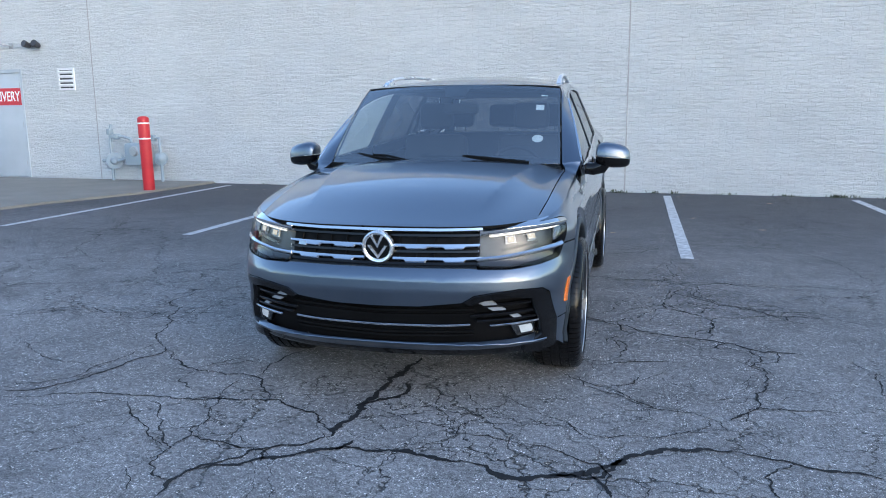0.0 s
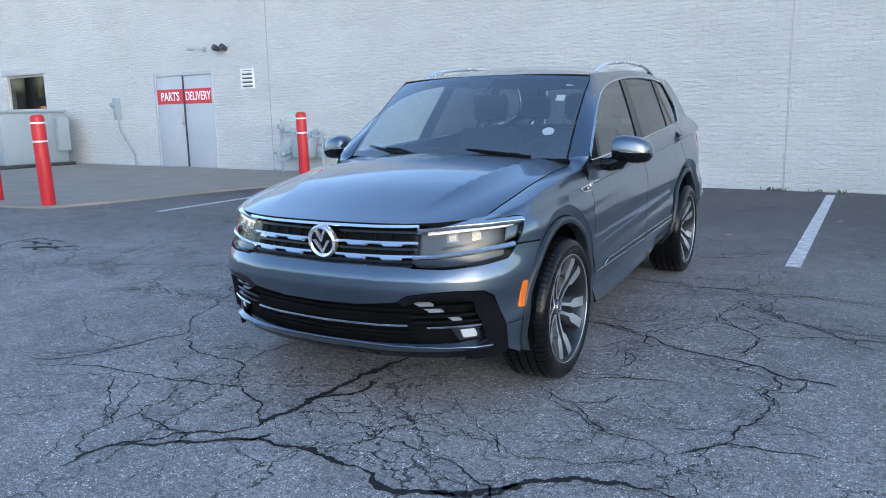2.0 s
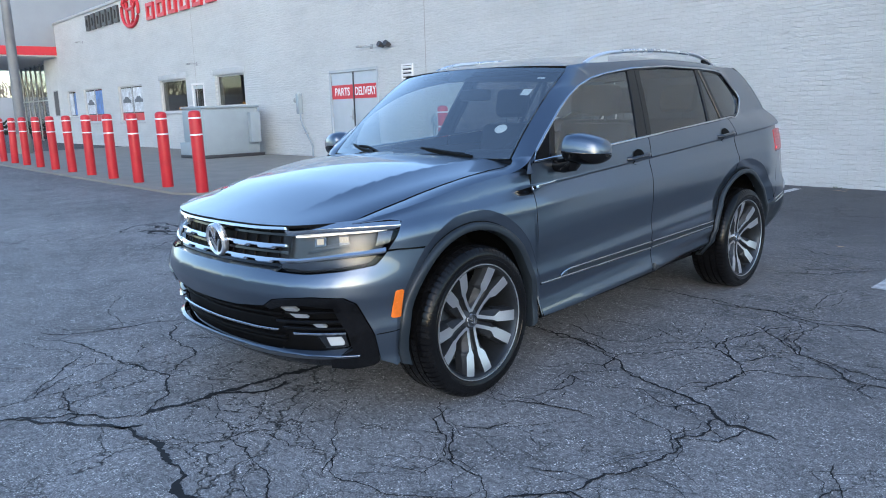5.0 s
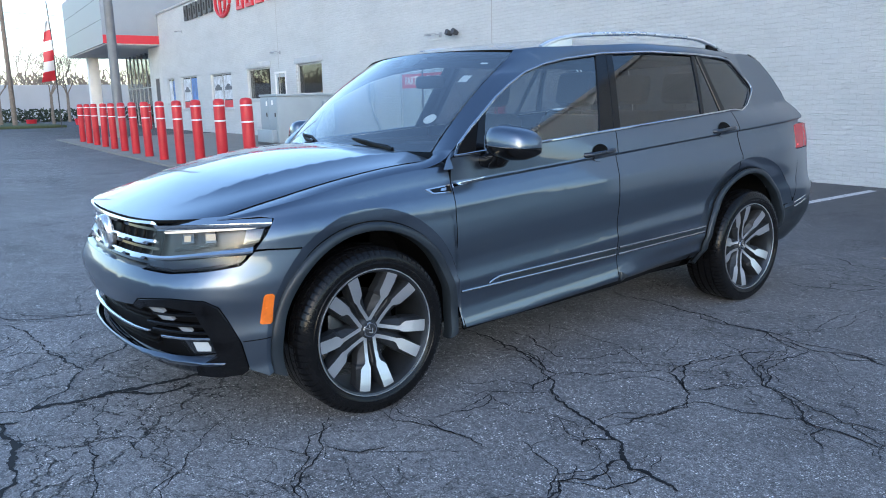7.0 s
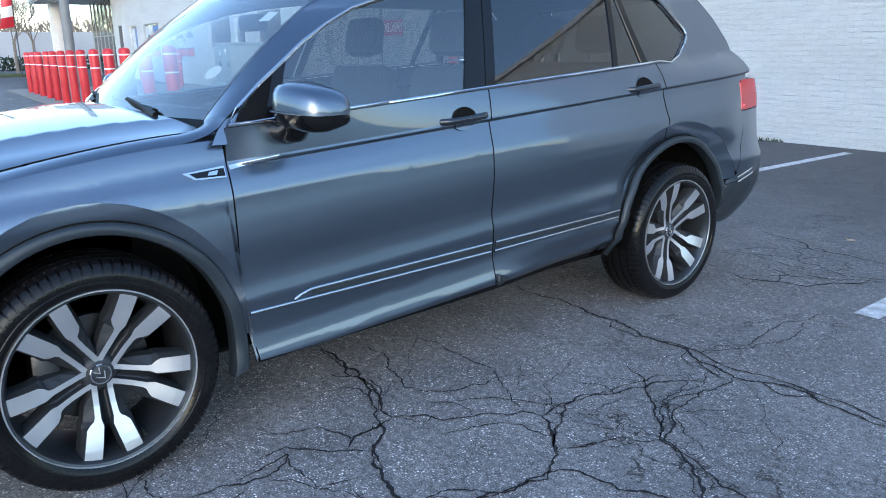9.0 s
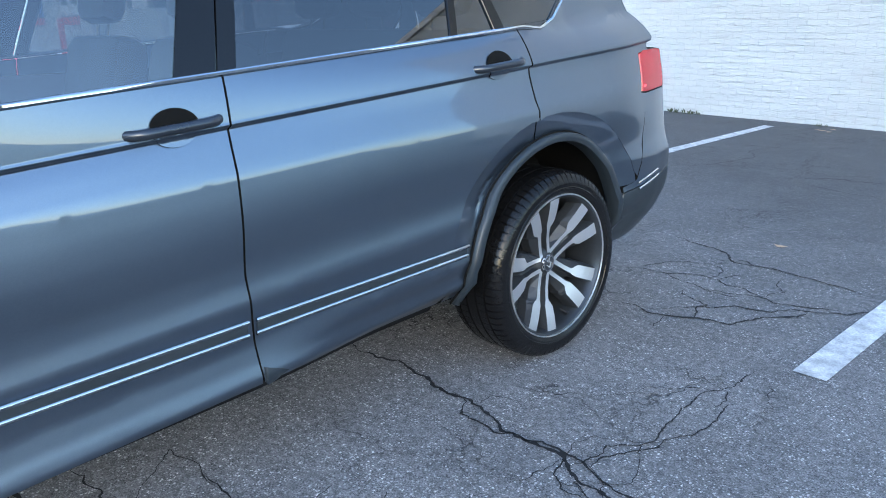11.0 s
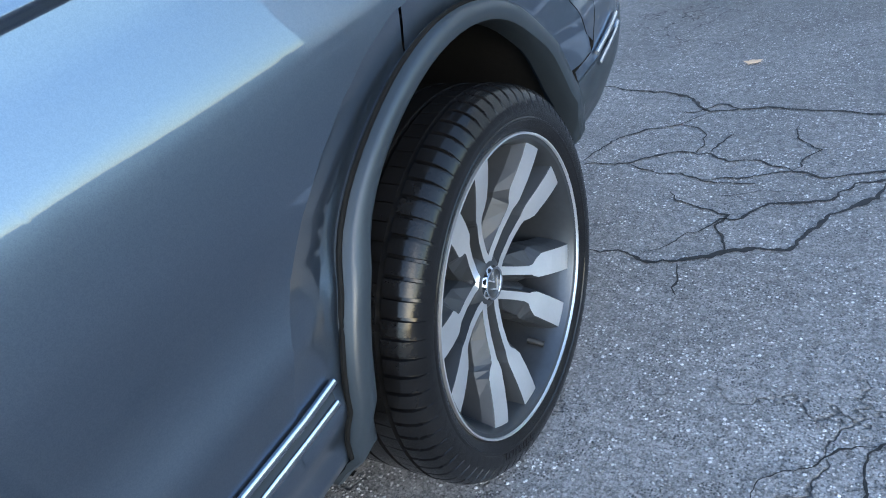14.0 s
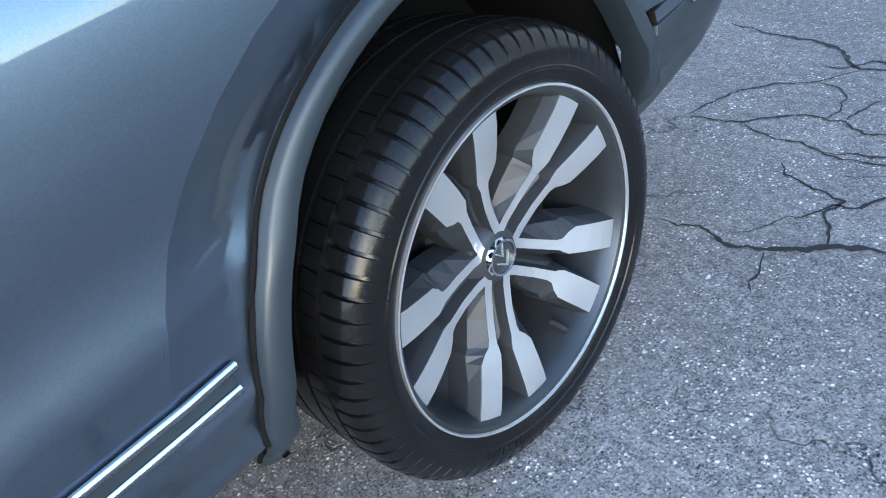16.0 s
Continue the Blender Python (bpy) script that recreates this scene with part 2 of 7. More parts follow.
ASPHALT = asphalt_material()
BRICK = painted_brick_material()
CRACK = mat("crack_dark", (0.010, 0.010, 0.011), 0.8, var=0.3)
CONCRETE = mat("pale_concrete", (0.245, 0.226, 0.195), 0.85, var=0.14, scale=1.6, fine=60, bump=0.25)
LINE = mat("worn_white_line", (0.50, 0.50, 0.50), 0.75, var=0.35, scale=14, fine=130, bump=0.3)
BOLLARD_RED = mat("red_plastic_sleeve", (0.50, 0.022, 0.030), 0.38, var=0.10, scale=3)
WHITE_BAND = mat("white_reflective_band", (0.78, 0.78, 0.78), 0.4, var=0.05)
DOOR_GREY = mat("grey_blue_door_paint", (0.42, 0.46, 0.50), 0.45, var=0.06, scale=2)
CABINET_GREY = mat("pale_grey_cabinet_paint", (0.30, 0.35, 0.385), 0.5, var=0.06, scale=2)
SIGN_RED = mat("red_sign_vinyl", (0.55, 0.03, 0.045), 0.4, var=0.04)
SIGN_WHITE = mat("white_sign_vinyl", (0.82, 0.82, 0.82), 0.4, var=0.03)
DARK_METAL = mat("dark_metal", (0.06, 0.06, 0.065), 0.45, 0.3, var=0.15)
GREY_METAL = mat("galvanised_metal", (0.42, 0.43, 0.44), 0.42, 0.7, var=0.12)
WHITE_PAINT = mat("white_paint", (0.78, 0.78, 0.78), 0.5, var=0.05, scale=2)
BLACK_RUBBER = mat("black_rubber", (0.015, 0.015, 0.016), 0.65, var=0.2)
# dimness of the unlit rooms put into a dark grey; unseen blocks share it
DIM_SHADE = mat("dim_shade_grey", (0.10, 0.10, 0.105), 0.8, var=0.1, scale=1)
SHOP_GLASS = glass("shop_glass", (0.55, 0.58, 0.58), 0.0, 0.01)
CLADDING = mat("silver_cladding", (0.27, 0.29, 0.32), 0.45, 0.2, var=0.08, scale=0.6)
BARK = mat("grey_bark", (0.20, 0.165, 0.135), 0.9, var=0.25, bump=0.4, fine=40)
HEDGE = mat("dark_hedge_leaf", (0.035, 0.05, 0.03), 0.8, var=0.3)
GRASS = mat("dull_grass", (0.07, 0.085, 0.04), 0.9, var=0.3, scale=9)
FAR_WHITE = mat("far_white_wall", (0.36, 0.37, 0.39), 0.7, var=0.08, scale=0.4)
POLE_STEEL = mat("galvanised_pole_steel", (0.20, 0.205, 0.21), 0.6, 0.3, var=0.2, scale=1.5)
FRAME_GREY = mat("grey_white_frame_paint", (0.46, 0.47, 0.48), 0.6, var=0.1, scale=3)
LEAF_DRY = mat("dry_leaf", (0.42, 0.30, 0.20), 0.7, var=0.2)


# ---- mesh helpers ----
def mesh_from(name, verts, faces, material, normals=None, smooth=False):
    me = bpy.data.meshes.new(name)
    me.from_pydata([tuple(v) for v in verts], [], faces)
    me.materials.append(material)
    if smooth or normals is not None:
        me.polygons.foreach_set("use_smooth", [True] * len(me.polygons))
    if normals is not None:
        me.normals_split_custom_set_from_vertices([tuple(v) for v in normals])
    me.update()
    return me


def bm_mesh(name, bm, material, smooth=False):
    bmesh.ops.recalc_face_normals(bm, faces=bm.faces)
    me = bpy.data.meshes.new(name)
    bm.to_mesh(me)
    bm.free()
    me.materials.append(material)
    if smooth:
        me.polygons.foreach_set("use_smooth", [True] * len(me.polygons))
        me.set_sharp_from_angle(angle=radians(38))
    return me


def thing(name, label="", category="", at=None, group="", kind=""):
    ob = new(name)
    ob.empty_display_size = 0.1
    if at is not None:
        ob.matrix_world = at
    return tagged(ob, label, category, group, kind)


def under(ob, parent):
    """Hang ob, whose mesh is in the parent's own space, under parent."""
    ob.parent = parent
    return ob


def part(name, data, parent, label="", m=None):
    ob = new(name, data)
    ob.parent = parent
    if m is not None:
        ob.matrix_basis = m
    if label:
        ob["label"] = label
    return ob


def add_box(bm, x0, x1, y0, y1, z0, z1, bevel=0.0, m=None):
    r = bmesh.ops.create_cube(bm, size=1.0)
    vs = r["verts"]
    bmesh.ops.scale(bm, verts=vs, vec=(x1 - x0, y1 - y0, z1 - z0))
    bmesh.ops.translate(bm, verts=vs, vec=((x0 + x1) / 2, (y0 + y1) / 2, (z0 + z1) / 2))
    if bevel:
        es = list({e for v in vs for e in v.link_edges})
        r = bmesh.ops.bevel(bm, geom=es, offset=bevel, segments=2, affect="EDGES", profile=0.5)
        vs = list({v for f in r["faces"] for v in f.verts} | {v for v in vs if v.is_valid})
    if m is not None:
        bmesh.ops.transform(bm, matrix=m, verts=vs)
    return vs


def box(name, x0, x1, y0, y1, z0, z1, material, bevel=0.0):
    bm = bmesh.new()
    add_box(bm, x0, x1, y0, y1, z0, z1, bevel)
    return bm_mesh(name, bm, material, smooth=bevel > 0)


def lathe(profile, seg=32, axis="z"):
    """Verts and faces of a profile of (radius, height) turned round an axis."""
    vs, fs = [], []
    for i in range(seg):
        a = 2 * math.pi * i / seg
        for r, h in profile:
            p = (r * math.cos(a), r * math.sin(a), h)
            vs.append(p if axis == "z" else (h, r * math.cos(a), r * math.sin(a)))
    k = len(profile)
    for i in range(seg):
        j = (i + 1) % seg
        for q in range(k - 1):
            fs.append((i * k + q, j * k + q, j * k + q + 1, i * k + q + 1))
    return vs, fs


def lathe_mesh(name, profile, material, seg=32, axis="z", sharp=40):
    vs, fs = lathe(profile, seg, axis)
    me = mesh_from(name, vs, fs, material, smooth=True)
    bm = bmesh.new()
    bm.from_mesh(me)
    bmesh.ops.remove_doubles(bm, verts=bm.verts, dist=1e-5)
    bmesh.ops.recalc_face_normals(bm, faces=bm.faces)
    bm.to_mesh(me)
    bm.free()
    me.set_sharp_from_angle(angle=radians(sharp))
    return me


def tube_data(points, radius, seg=8, closed=False, flat=None):
    """A pipe along points. flat = (width, height, up) gives an oval of that size."""
    pts = [Vector(p) for p in points]
    vs, fs, n = [], [], len(points)
    for i, p in enumerate(pts):
        a = pts[(i - 1) % n] if closed or i else pts[0]
        b = pts[(i + 1) % n] if closed or i < n - 1 else pts[-1]
        d = (b - a).normalized()
        up = Vector(flat[2]) if flat else (Vector((0, 0, 1)) if abs(d.z) < 0.9 else Vector((1, 0, 0)))
        s = d.cross(up).normalized()
        u = s.cross(d).normalized()
        r = radius[i] if isinstance(radius, (list, tuple)) else radius
        for k in range(seg):
            t = 2 * math.pi * (k + 0.5) / seg
            w, h = (flat[0], flat[1]) if flat else (r, r)
            vs.append(p + s * (w * math.cos(t)) + u * (h * math.sin(t)))
    for i in range(n if closed else n - 1):
        j = (i + 1) % n
        for k in range(seg):
            q = (k + 1) % seg
            fs.append((i * seg + k, i * seg + q, j * seg + q, j * seg + k))
    if not closed:
        fs.append(tuple(range(seg)))
        fs.append(tuple((n - 1) * seg + k for k in reversed(range(seg))))
    return vs, fs


def tube(name, points, radius, material, seg=8, closed=False, flat=None):
    vs, fs = tube_data(points, radius, seg, closed, flat)
    me = mesh_from(name, vs, fs, material, smooth=True)
    me.set_sharp_from_angle(angle=radians(50))
    return me


def text_mesh(name, body, size, depth, material):
    """Letters in the built-in font as a mesh, upright in the xz plane, facing -y."""
    cu = bpy.data.curves.new(name, "FONT")
    cu.body, cu.size, cu.extrude, cu.align_x, cu.align_y = body, size, depth, "CENTER", "CENTER"
    cu.offset = size * 0.012
    ob = bpy.data.objects.new(name, cu)
    scene.collection.objects.link(ob)
    me = bpy.data.meshes.new_from_object(ob.evaluated_get(bpy.context.evaluated_depsgraph_get()))
    bpy.data.objects.remove(ob)
    me.transform(pose(0, 0, 0, 90, 0, 0))
    me.materials.clear()
    me.materials.append(material)
    me.name = name
    return me


# ---- ground ----
bm = bmesh.new()
bmesh.ops.create_grid(bm, x_segments=1, y_segments=1, size=300)
tagged(new("ground", bm_mesh("ground", bm, ASPHALT)), "grey worn cracked asphalt parking lot", "asphalt ground", kind="structure")

WALL_A = radians(4.0)


def W(u, d, z):
    """A pose on the building: u metres along the wall, d out of it, z up."""
    return pose(1.0 - u * math.cos(WALL_A) - d * math.sin(WALL_A), 9.3 + u * math.sin(WALL_A) - d * math.cos(WALL_A), z, 0, 0, -4.0)


def at_wall(u):
    """The wall's own frame: x runs right along it, y into it."""
    return W(u, 0, 0)


# ---- parking lines ----
for k in range(-3, 3):
    x = 1.650 + 2.765 * k
    y0, y1 = 3.25 - 0.07 * (x - 1.6), 8.85 - 0.07 * (x - 1.6)
    vs, fs = [], []
    steps = 40
    for i in range(steps + 1):
        y = y0 + (y1 - y0) * i / steps
        for s in (-1, 1):
            vs.append((x + s * (0.06 + 0.006 * noise.noise((x * 3, y * 5, s))) + 0.006 * (y - 3), y, 0.004))
    for i in range(steps):
        fs.append((2 * i, 2 * i + 1, 2 * i + 3, 2 * i + 2))
    tagged(new("parking_line", mesh_from("parking_line", vs, fs, LINE)), "worn white painted parking line on asphalt", "road marking", "parking lines", "structure")


# ---- cracks ----
def crack(points, width, seed, branches=1):
    """A jagged crack through a few waypoints: a flat uneven ribbon, the groove's shade as its colour."""
    rnd = random.Random(seed)
    pts = [Vector((x, y)) for x, y in points]
    while len(pts) < 400 and max((b - a).length for a, b in zip(pts, pts[1:])) > 0.012:
        out = [pts[0]]
        for a, b in zip(pts, pts[1:]):
            d = b - a
            off = rnd.gauss(0, 0.09) * d.length
            out += [(a + b) / 2 + Vector((-d.y, d.x)).normalized() * off if d.length > 0.02 else (a + b) / 2, b]
        pts = out
    vs, fs = [], []
    n = len(pts)
    for i, p in enumerate(pts):
        d = (pts[min(i + 1, n - 1)] - pts[max(i - 1, 0)]).normalized()
        s = Vector((-d.y, d.x))
        w = width * (0.22 + 0.55 * abs(noise.noise((p.x * 6, p.y * 6, seed))) + 0.75 * abs(noise.noise((p.x * 31, p.y * 31, seed)))) * min(1.0, 0.25 + 6 * min(i, n - 1 - i) / n)
        vs += [(*(p + s * w), 0.0025), (*(p - s * w), 0.0025)]
    for i in range(n - 1):
        fs.append((2 * i, 2 * i + 1, 2 * i + 3, 2 * i + 2))
    twigs = []
    for _ in range(branches):
        i = rnd.randrange(n // 5, 4 * n // 5)
        a = rnd.uniform(0, 6.28)
        L = rnd.uniform(0.12, 0.4)
        twigs.append([(pts[i].x, pts[i].y), (pts[i].x + L * 0.5 * math.cos(a), pts[i].y + L * 0.5 * math.sin(a)), (pts[i].x + L * math.cos(a + 0.5), pts[i].y + L * math.sin(a + 0.5))])
    return vs, fs, twigs


CRACK_PATHS = []


def ground_crack(w, *pts):
    """One long crack with a twig or two."""
    i = len(CRACK_PATHS)
    CRACK_PATHS.append((w, pts))
    vs, fs, twigs = crack(pts, w, i, 1 if w > .0065 else 0)
    for k, tw in enumerate(twigs):
        a, b, _ = crack(tw, w * 0.6, i * 10 + k, 0)
        n0 = len(vs)
        vs += a
        fs += [tuple(j + n0 for j in f) for f in b]
    tagged(new("asphalt_crack", mesh_from("asphalt_crack", vs, fs, CRACK)), "jagged dark crack in the asphalt", "crack", "cracks in the asphalt", "structure")


ground_crack(0.0300, (-0.09, -1.21), (-0.10, -1.06), (-0.09, -0.84), (-0.06, -0.60), (-0.03, -0.29), (-0.00, -0.10))
ground_crack(0.0220, (-0.51, -1.62), (-0.35, -1.55), (-0.21, -1.44), (-0.10, -1.35), (-0.00, -1.29), (0.22, -1.29), (0.39, -1.31), (0.54, -1.32))
ground_crack(0.0300, (0.54, -1.32), (0.64, -1.39), (0.77, -1.41), (0.91, -1.34), (1.00, -1.31), (1.08, -1.22), (1.14, -1.13), (1.28, -1.03), (1.43, -0.99), (1.56, -0.98))
ground_crack(0.0130, (1.56, -0.98), (1.71, -1.03), (1.82, -1.07), (1.96, -1.08), (2.08, -1.11))
ground_crack(0.0120, (1.00, -1.31), (1.05, -1.38), (1.09, -1.48))
ground_crack(0.0160, (-0.52, -1.85), (-0.54, -1.72), (-0.52, -1.64), (-0.42, -1.52), (-0.37, -1.42), (-0.26, -1.34), (-0.14, -1.26), (-0.09, -1.21))
ground_crack(0.0070, (-0.54, -1.72), (-0.63, -1.70), (-0.70, -1.62), (-0.71, -1.54), (-0.71, -1.46), (-0.81, -1.36), (-0.98, -1.15), (-1.16, -1.00))
ground_crack(0.0060, (-1.22, -1.05), (-1.05, -1.22), (-0.88, -1.37), (-0.75, -1.46))
ground_crack(0.0060, (-0.71, -1.46), (-0.69, -1.34), (-0.71, -1.20), (-0.71, -1.16), (-0.77, -0.98), (-0.84, -0.72), (-0.78, -0.59))
ground_crack(0.0080, (-0.69, -1.34), (-0.56, -1.37), (-0.41, -1.40))
ground_crack(0.0120, (-1.96, -1.06), (-1.79, -1.02), (-1.68, -0.87), (-1.62, -0.72), (-1.59, -0.52), (-1.51, -0.37), (-1.55, -0.24))
ground_crack(0.0060, (-2.05, -0.96), (-1.83, -0.93), (-1.72, -0.81), (-1.69, -0.54), (-1.66, -0.26), (-1.66, -0.09))
ground_crack(0.0090, (-1.89, -1.13), (-1.63, -1.04), (-1.35, -0.98), (-1.10, -0.97), (-0.89, -0.96), (-0.70, -0.92), (-0.52, -0.87), (-0.39, -0.95), (-0.22, -1.07), (-0.08, -1.18))
ground_crack(0.0090, (-1.55, -0.24), (-1.71, -0.10), (-1.78, 0.08), (-1.95, 0.39), (-2.18, 0.75), (-2.16, 1.01), (-2.00, 1.26))
ground_crack(0.0100, (-1.55, -0.24), (-1.39, -0.43), (-1.22, -0.54), (-1.03, -0.57), (-0.86, -0.57), (-0.76, -0.60), (-0.67, -0.73), (-0.52, -0.86))
ground_crack(0.0060, (-1.16, -0.56), (-1.06, -0.40), (-0.95, -0.27))
ground_crack(0.0100, (-0.77, -0.58), (-0.79, -0.39), (-0.70, -0.12))
ground_crack(0.0070, (-3.12, 0.14), (-3.00, 0.32), (-2.86, 0.44), (-2.63, 0.48), (-2.48, 0.39), (-2.21, 0.45), (-1.95, 0.47), (-1.54, 0.61))
ground_crack(0.0090, (-4.49, 2.58), (-4.80, 3.26), (-5.13, 4.14), (-5.76, 5.13))
ground_crack(0.0060, (-5.01, 2.11), (-4.77, 2.29), (-4.41, 2.33), (-4.49, 2.58), (-4.04, 2.21), (-3.41, 2.13), (-2.88, 2.07), (-2.48, 2.10))
ground_crack(0.0050, (-4.33, 2.41), (-4.33, 1.95), (-4.13, 1.45), (-4.14, 1.21))
ground_crack(0.0040, (-3.48, 1.16), (-3.05, 1.25), (-2.52, 1.34), (-2.42, 1.47), (-2.43, 1.73), (-2.48, 2.10))
ground_crack(0.0040, (-2.63, 0.48), (-2.99, 0.67), (-3.12, 0.94), (-3.05, 1.25))
ground_crack(0.0050, (-2.62, -0.37), (-2.29, -0.46), (-1.91, -0.59), (-1.62, -0.67))
ground_crack(0.0040, (-1.80, -1.22), (-1.63, -1.19), (-1.48, -1.15), (-1.35, -1.09), (-1.21, -1.06))
ground_crack(0.0070, (0.83, 2.29), (1.11, 2.19), (1.51, 2.21), (1.90, 2.23), (2.36, 2.22), (2.68, 2.21), (3.03, 2.22))
ground_crack(0.0080, (0.89, 3.42), (1.15, 3.70), (1.61, 4.06), (2.16, 4.07), (2.52, 3.97), (2.85, 3.54), (2.96, 3.21), (2.99, 2.73), (3.08, 2.41))
ground_crack(0.0050, (1.51, 3.19), (1.49, 2.52), (1.39, 2.20))
ground_crack(0.0060, (1.50, 2.04), (1.64, 1.65), (1.75, 1.50), (1.93, 1.46), (2.17, 1.36), (2.35, 1.40), (2.48, 1.21), (2.72, 1.12))
ground_crack(0.0060, (1.50, 2.04), (1.41, 1.75), (1.38, 1.43), (1.48, 1.29), (1.61, 1.16), (1.69, 1.03), (1.62, 0.76), (1.54, 0.64))
ground_crack(0.0050, (2.52, 2.02), (2.49, 1.66), (2.59, 1.49), (2.80, 1.42))
ground_crack(0.0040, (1.05, 1.04), (1.20, 1.30), (1.38, 1.43))
ground_crack(0.0050, (0.42, -1.11), (0.45, -0.93), (0.58, -0.78))
ground_crack(0.0050, (0.48, -1.06), (0.56, -1.05), (0.70, -1.10), (0.88, -1.12))
ground_crack(0.0050, (0.87, -0.79), (0.98, -0.95), (1.07, -0.96), (1.17, -0.92), (1.35, -0.85), (1.56, -0.82))
ground_crack(0.0040, (1.17, -1.32), (1.23, -1.38), (1.21, -1.45))
ground_crack(0.0090, (1.83, 0.46), (1.82, 0.37), (1.79, 0.15), (1.85, 0.05), (1.83, -0.07), (1.80, -0.22), (1.74, -0.36), (1.73, -0.47))
ground_crack(0.0090, (1.57, -0.67), (1.64, -0.58), (1.73, -0.47), (1.83, -0.46), (1.96, -0.46), (2.09, -0.45))
ground_crack(0.0050, (1.21, -0.57), (1.32, -0.59), (1.43, -0.60), (1.54, -0.69), (1.56, -0.79))
ground_crack(0.0050, (1.48, -0.44), (1.58, -0.40), (1.66, -0.36), (1.74, -0.36))
ground_crack(0.0060, (0.87, -0.21), (1.05, -0.43), (1.21, -0.57))
ground_crack(0.0060, (0.83, -0.03), (1.08, 0.05), (1.25, 0.11), (1.43, 0.12))
ground_crack(0.0040, (1.11, 0.25), (1.05, 0.48), (1.28, 0.46), (1.32, 0.61))
ground_crack(0.0060, (2.43, 0.18), (2.39, 0.14), (2.36, -0.07), (2.34, -0.14), (2.37, -0.29))
ground_crack(0.0060, (2.32, 0.34), (2.38, 0.20), (2.43, 0.09))
ground_crack(0.0040, (0.45, -1.29), (0.37, -1.04), (0.53, -0.92), (0.68, -0.93), (0.85, -0.85))
ground_crack(0.0040, (0.34, -1.02), (0.06, -0.91), (-0.18, -0.81))
ground_crack(0.0040, (0.25, -0.76), (0.23, -0.60), (0.37, -0.58), (0.49, -0.76))
ground_crack(0.0040, (0.53, -0.55), (0.85, -0.82), (0.99, -1.00))
ground_crack(0.0070, (0.13, 0.98), (0.36, 1.00), (0.64, 0.96), (0.97, 0.88), (1.18, 0.73), (1.32, 0.68))
ground_crack(0.0150, (1.20, 0.71), (1.39, 0.64), (1.58, 0.60), (1.75, 0.53), (1.83, 0.45), (1.96, 0.43), (2.09, 0.41))
ground_crack(0.0080, (1.64, 0.67), (1.63, 0.79), (1.67, 0.91), (1.66, 1.05), (1.73, 1.14), (1.86, 1.15), (2.01, 1.23), (2.05, 1.28))
ground_crack(0.0120, (1.80, 1.50), (1.90, 1.44), (2.02, 1.35), (2.06, 1.27), (2.16, 1.26), (2.26, 1.27), (2.38, 1.25))
ground_crack(0.0060, (2.20, 1.40), (2.30, 1.31), (2.37, 1.28))
ground_crack(0.0060, (1.02, 0.42), (1.00, 0.50), (1.10, 0.58), (1.15, 0.64), (1.20, 0.71))
ground_crack(0.0060, (1.01, 0.49), (1.13, 0.37), (1.09, 0.23), (1.09, 0.14))
ground_crack(0.0040, (1.14, 0.36), (1.27, 0.45), (1.42, 0.58))
ground_crack(0.0060, (1.47, 0.27), (1.57, 0.24), (1.67, 0.22), (1.76, 0.19), (1.81, 0.31), (1.80, 0.38))
ground_crack(0.0070, (1.76, 0.19), (1.80, 0.11), (1.84, 0.05))
ground_crack(0.0050, (1.81, 0.34), (1.93, 0.28), (2.02, 0.27))
ground_crack(0.0050, (0.88, 0.06), (1.02, 0.06), (1.13, 0.10), (1.34, 0.12))
ground_crack(0.0040, (1.42, 0.54), (1.62, 0.45), (1.73, 0.43))
ground_crack(0.0060, (1.31, -0.61), (1.20, -0.53), (1.03, -0.35), (0.80, -0.17))
ground_crack(0.0050, (1.03, -0.35), (1.17, -0.26), (1.21, -0.13))
ground_crack(0.0040, (0.64, -0.58), (0.84, -0.57), (1.00, -0.46), (1.06, -0.39))
ground_crack(0.0120, (0.20, 2.30), (0.55, 2.31), (0.81, 2.27), (1.06, 2.25), (1.33, 2.24), (1.51, 2.17), (1.64, 2.13), (1.77, 2.20), (1.95, 2.18), (2.10, 2.17), (2.26, 2.16))
ground_crack(0.0060, (1.43, 2.23), (1.52, 2.47), (1.56, 2.65), (1.56, 2.88))
ground_crack(0.0100, (0.28, 0.97), (0.52, 1.01), (0.74, 0.98), (0.98, 0.89), (1.05, 0.89))
ground_crack(0.0080, (1.05, 0.89), (1.11, 0.99), (1.22, 1.09), (1.25, 1.18), (1.31, 1.28), (1.39, 1.31))
ground_crack(0.0060, (0.32, 1.19), (0.54, 1.20), (0.74, 1.12), (0.88, 1.07), (0.96, 1.11), (1.03, 1.23), (1.06, 1.33), (1.03, 1.42))
ground_crack(0.0050, (0.67, 1.43), (0.82, 1.44), (0.97, 1.46), (1.10, 1.38), (1.23, 1.31), (1.32, 1.29))
ground_crack(0.0070, (1.39, 1.31), (1.38, 1.36), (1.38, 1.48), (1.41, 1.61), (1.47, 1.78), (1.50, 1.91), (1.54, 2.12))
ground_crack(0.0080, (1.39, 1.31), (1.48, 1.26), (1.55, 1.20), (1.60, 1.17))
ground_crack(0.0060, (1.28, 1.91), (1.34, 1.87), (1.45, 1.82), (1.54, 1.73), (1.60, 1.68), (1.70, 1.58), (1.77, 1.50))
ground_crack(0.0070, (1.64, 2.13), (1.65, 1.99), (1.65, 1.80), (1.66, 1.70), (1.74, 1.58), (1.77, 1.50), (1.84, 1.46))
ground_crack(0.0060, (1.58, 1.19), (1.63, 1.30), (1.66, 1.38), (1.73, 1.44), (1.77, 1.50))
ground_crack(0.0050, (1.08, 0.92), (1.16, 0.97), (1.14, 1.03))
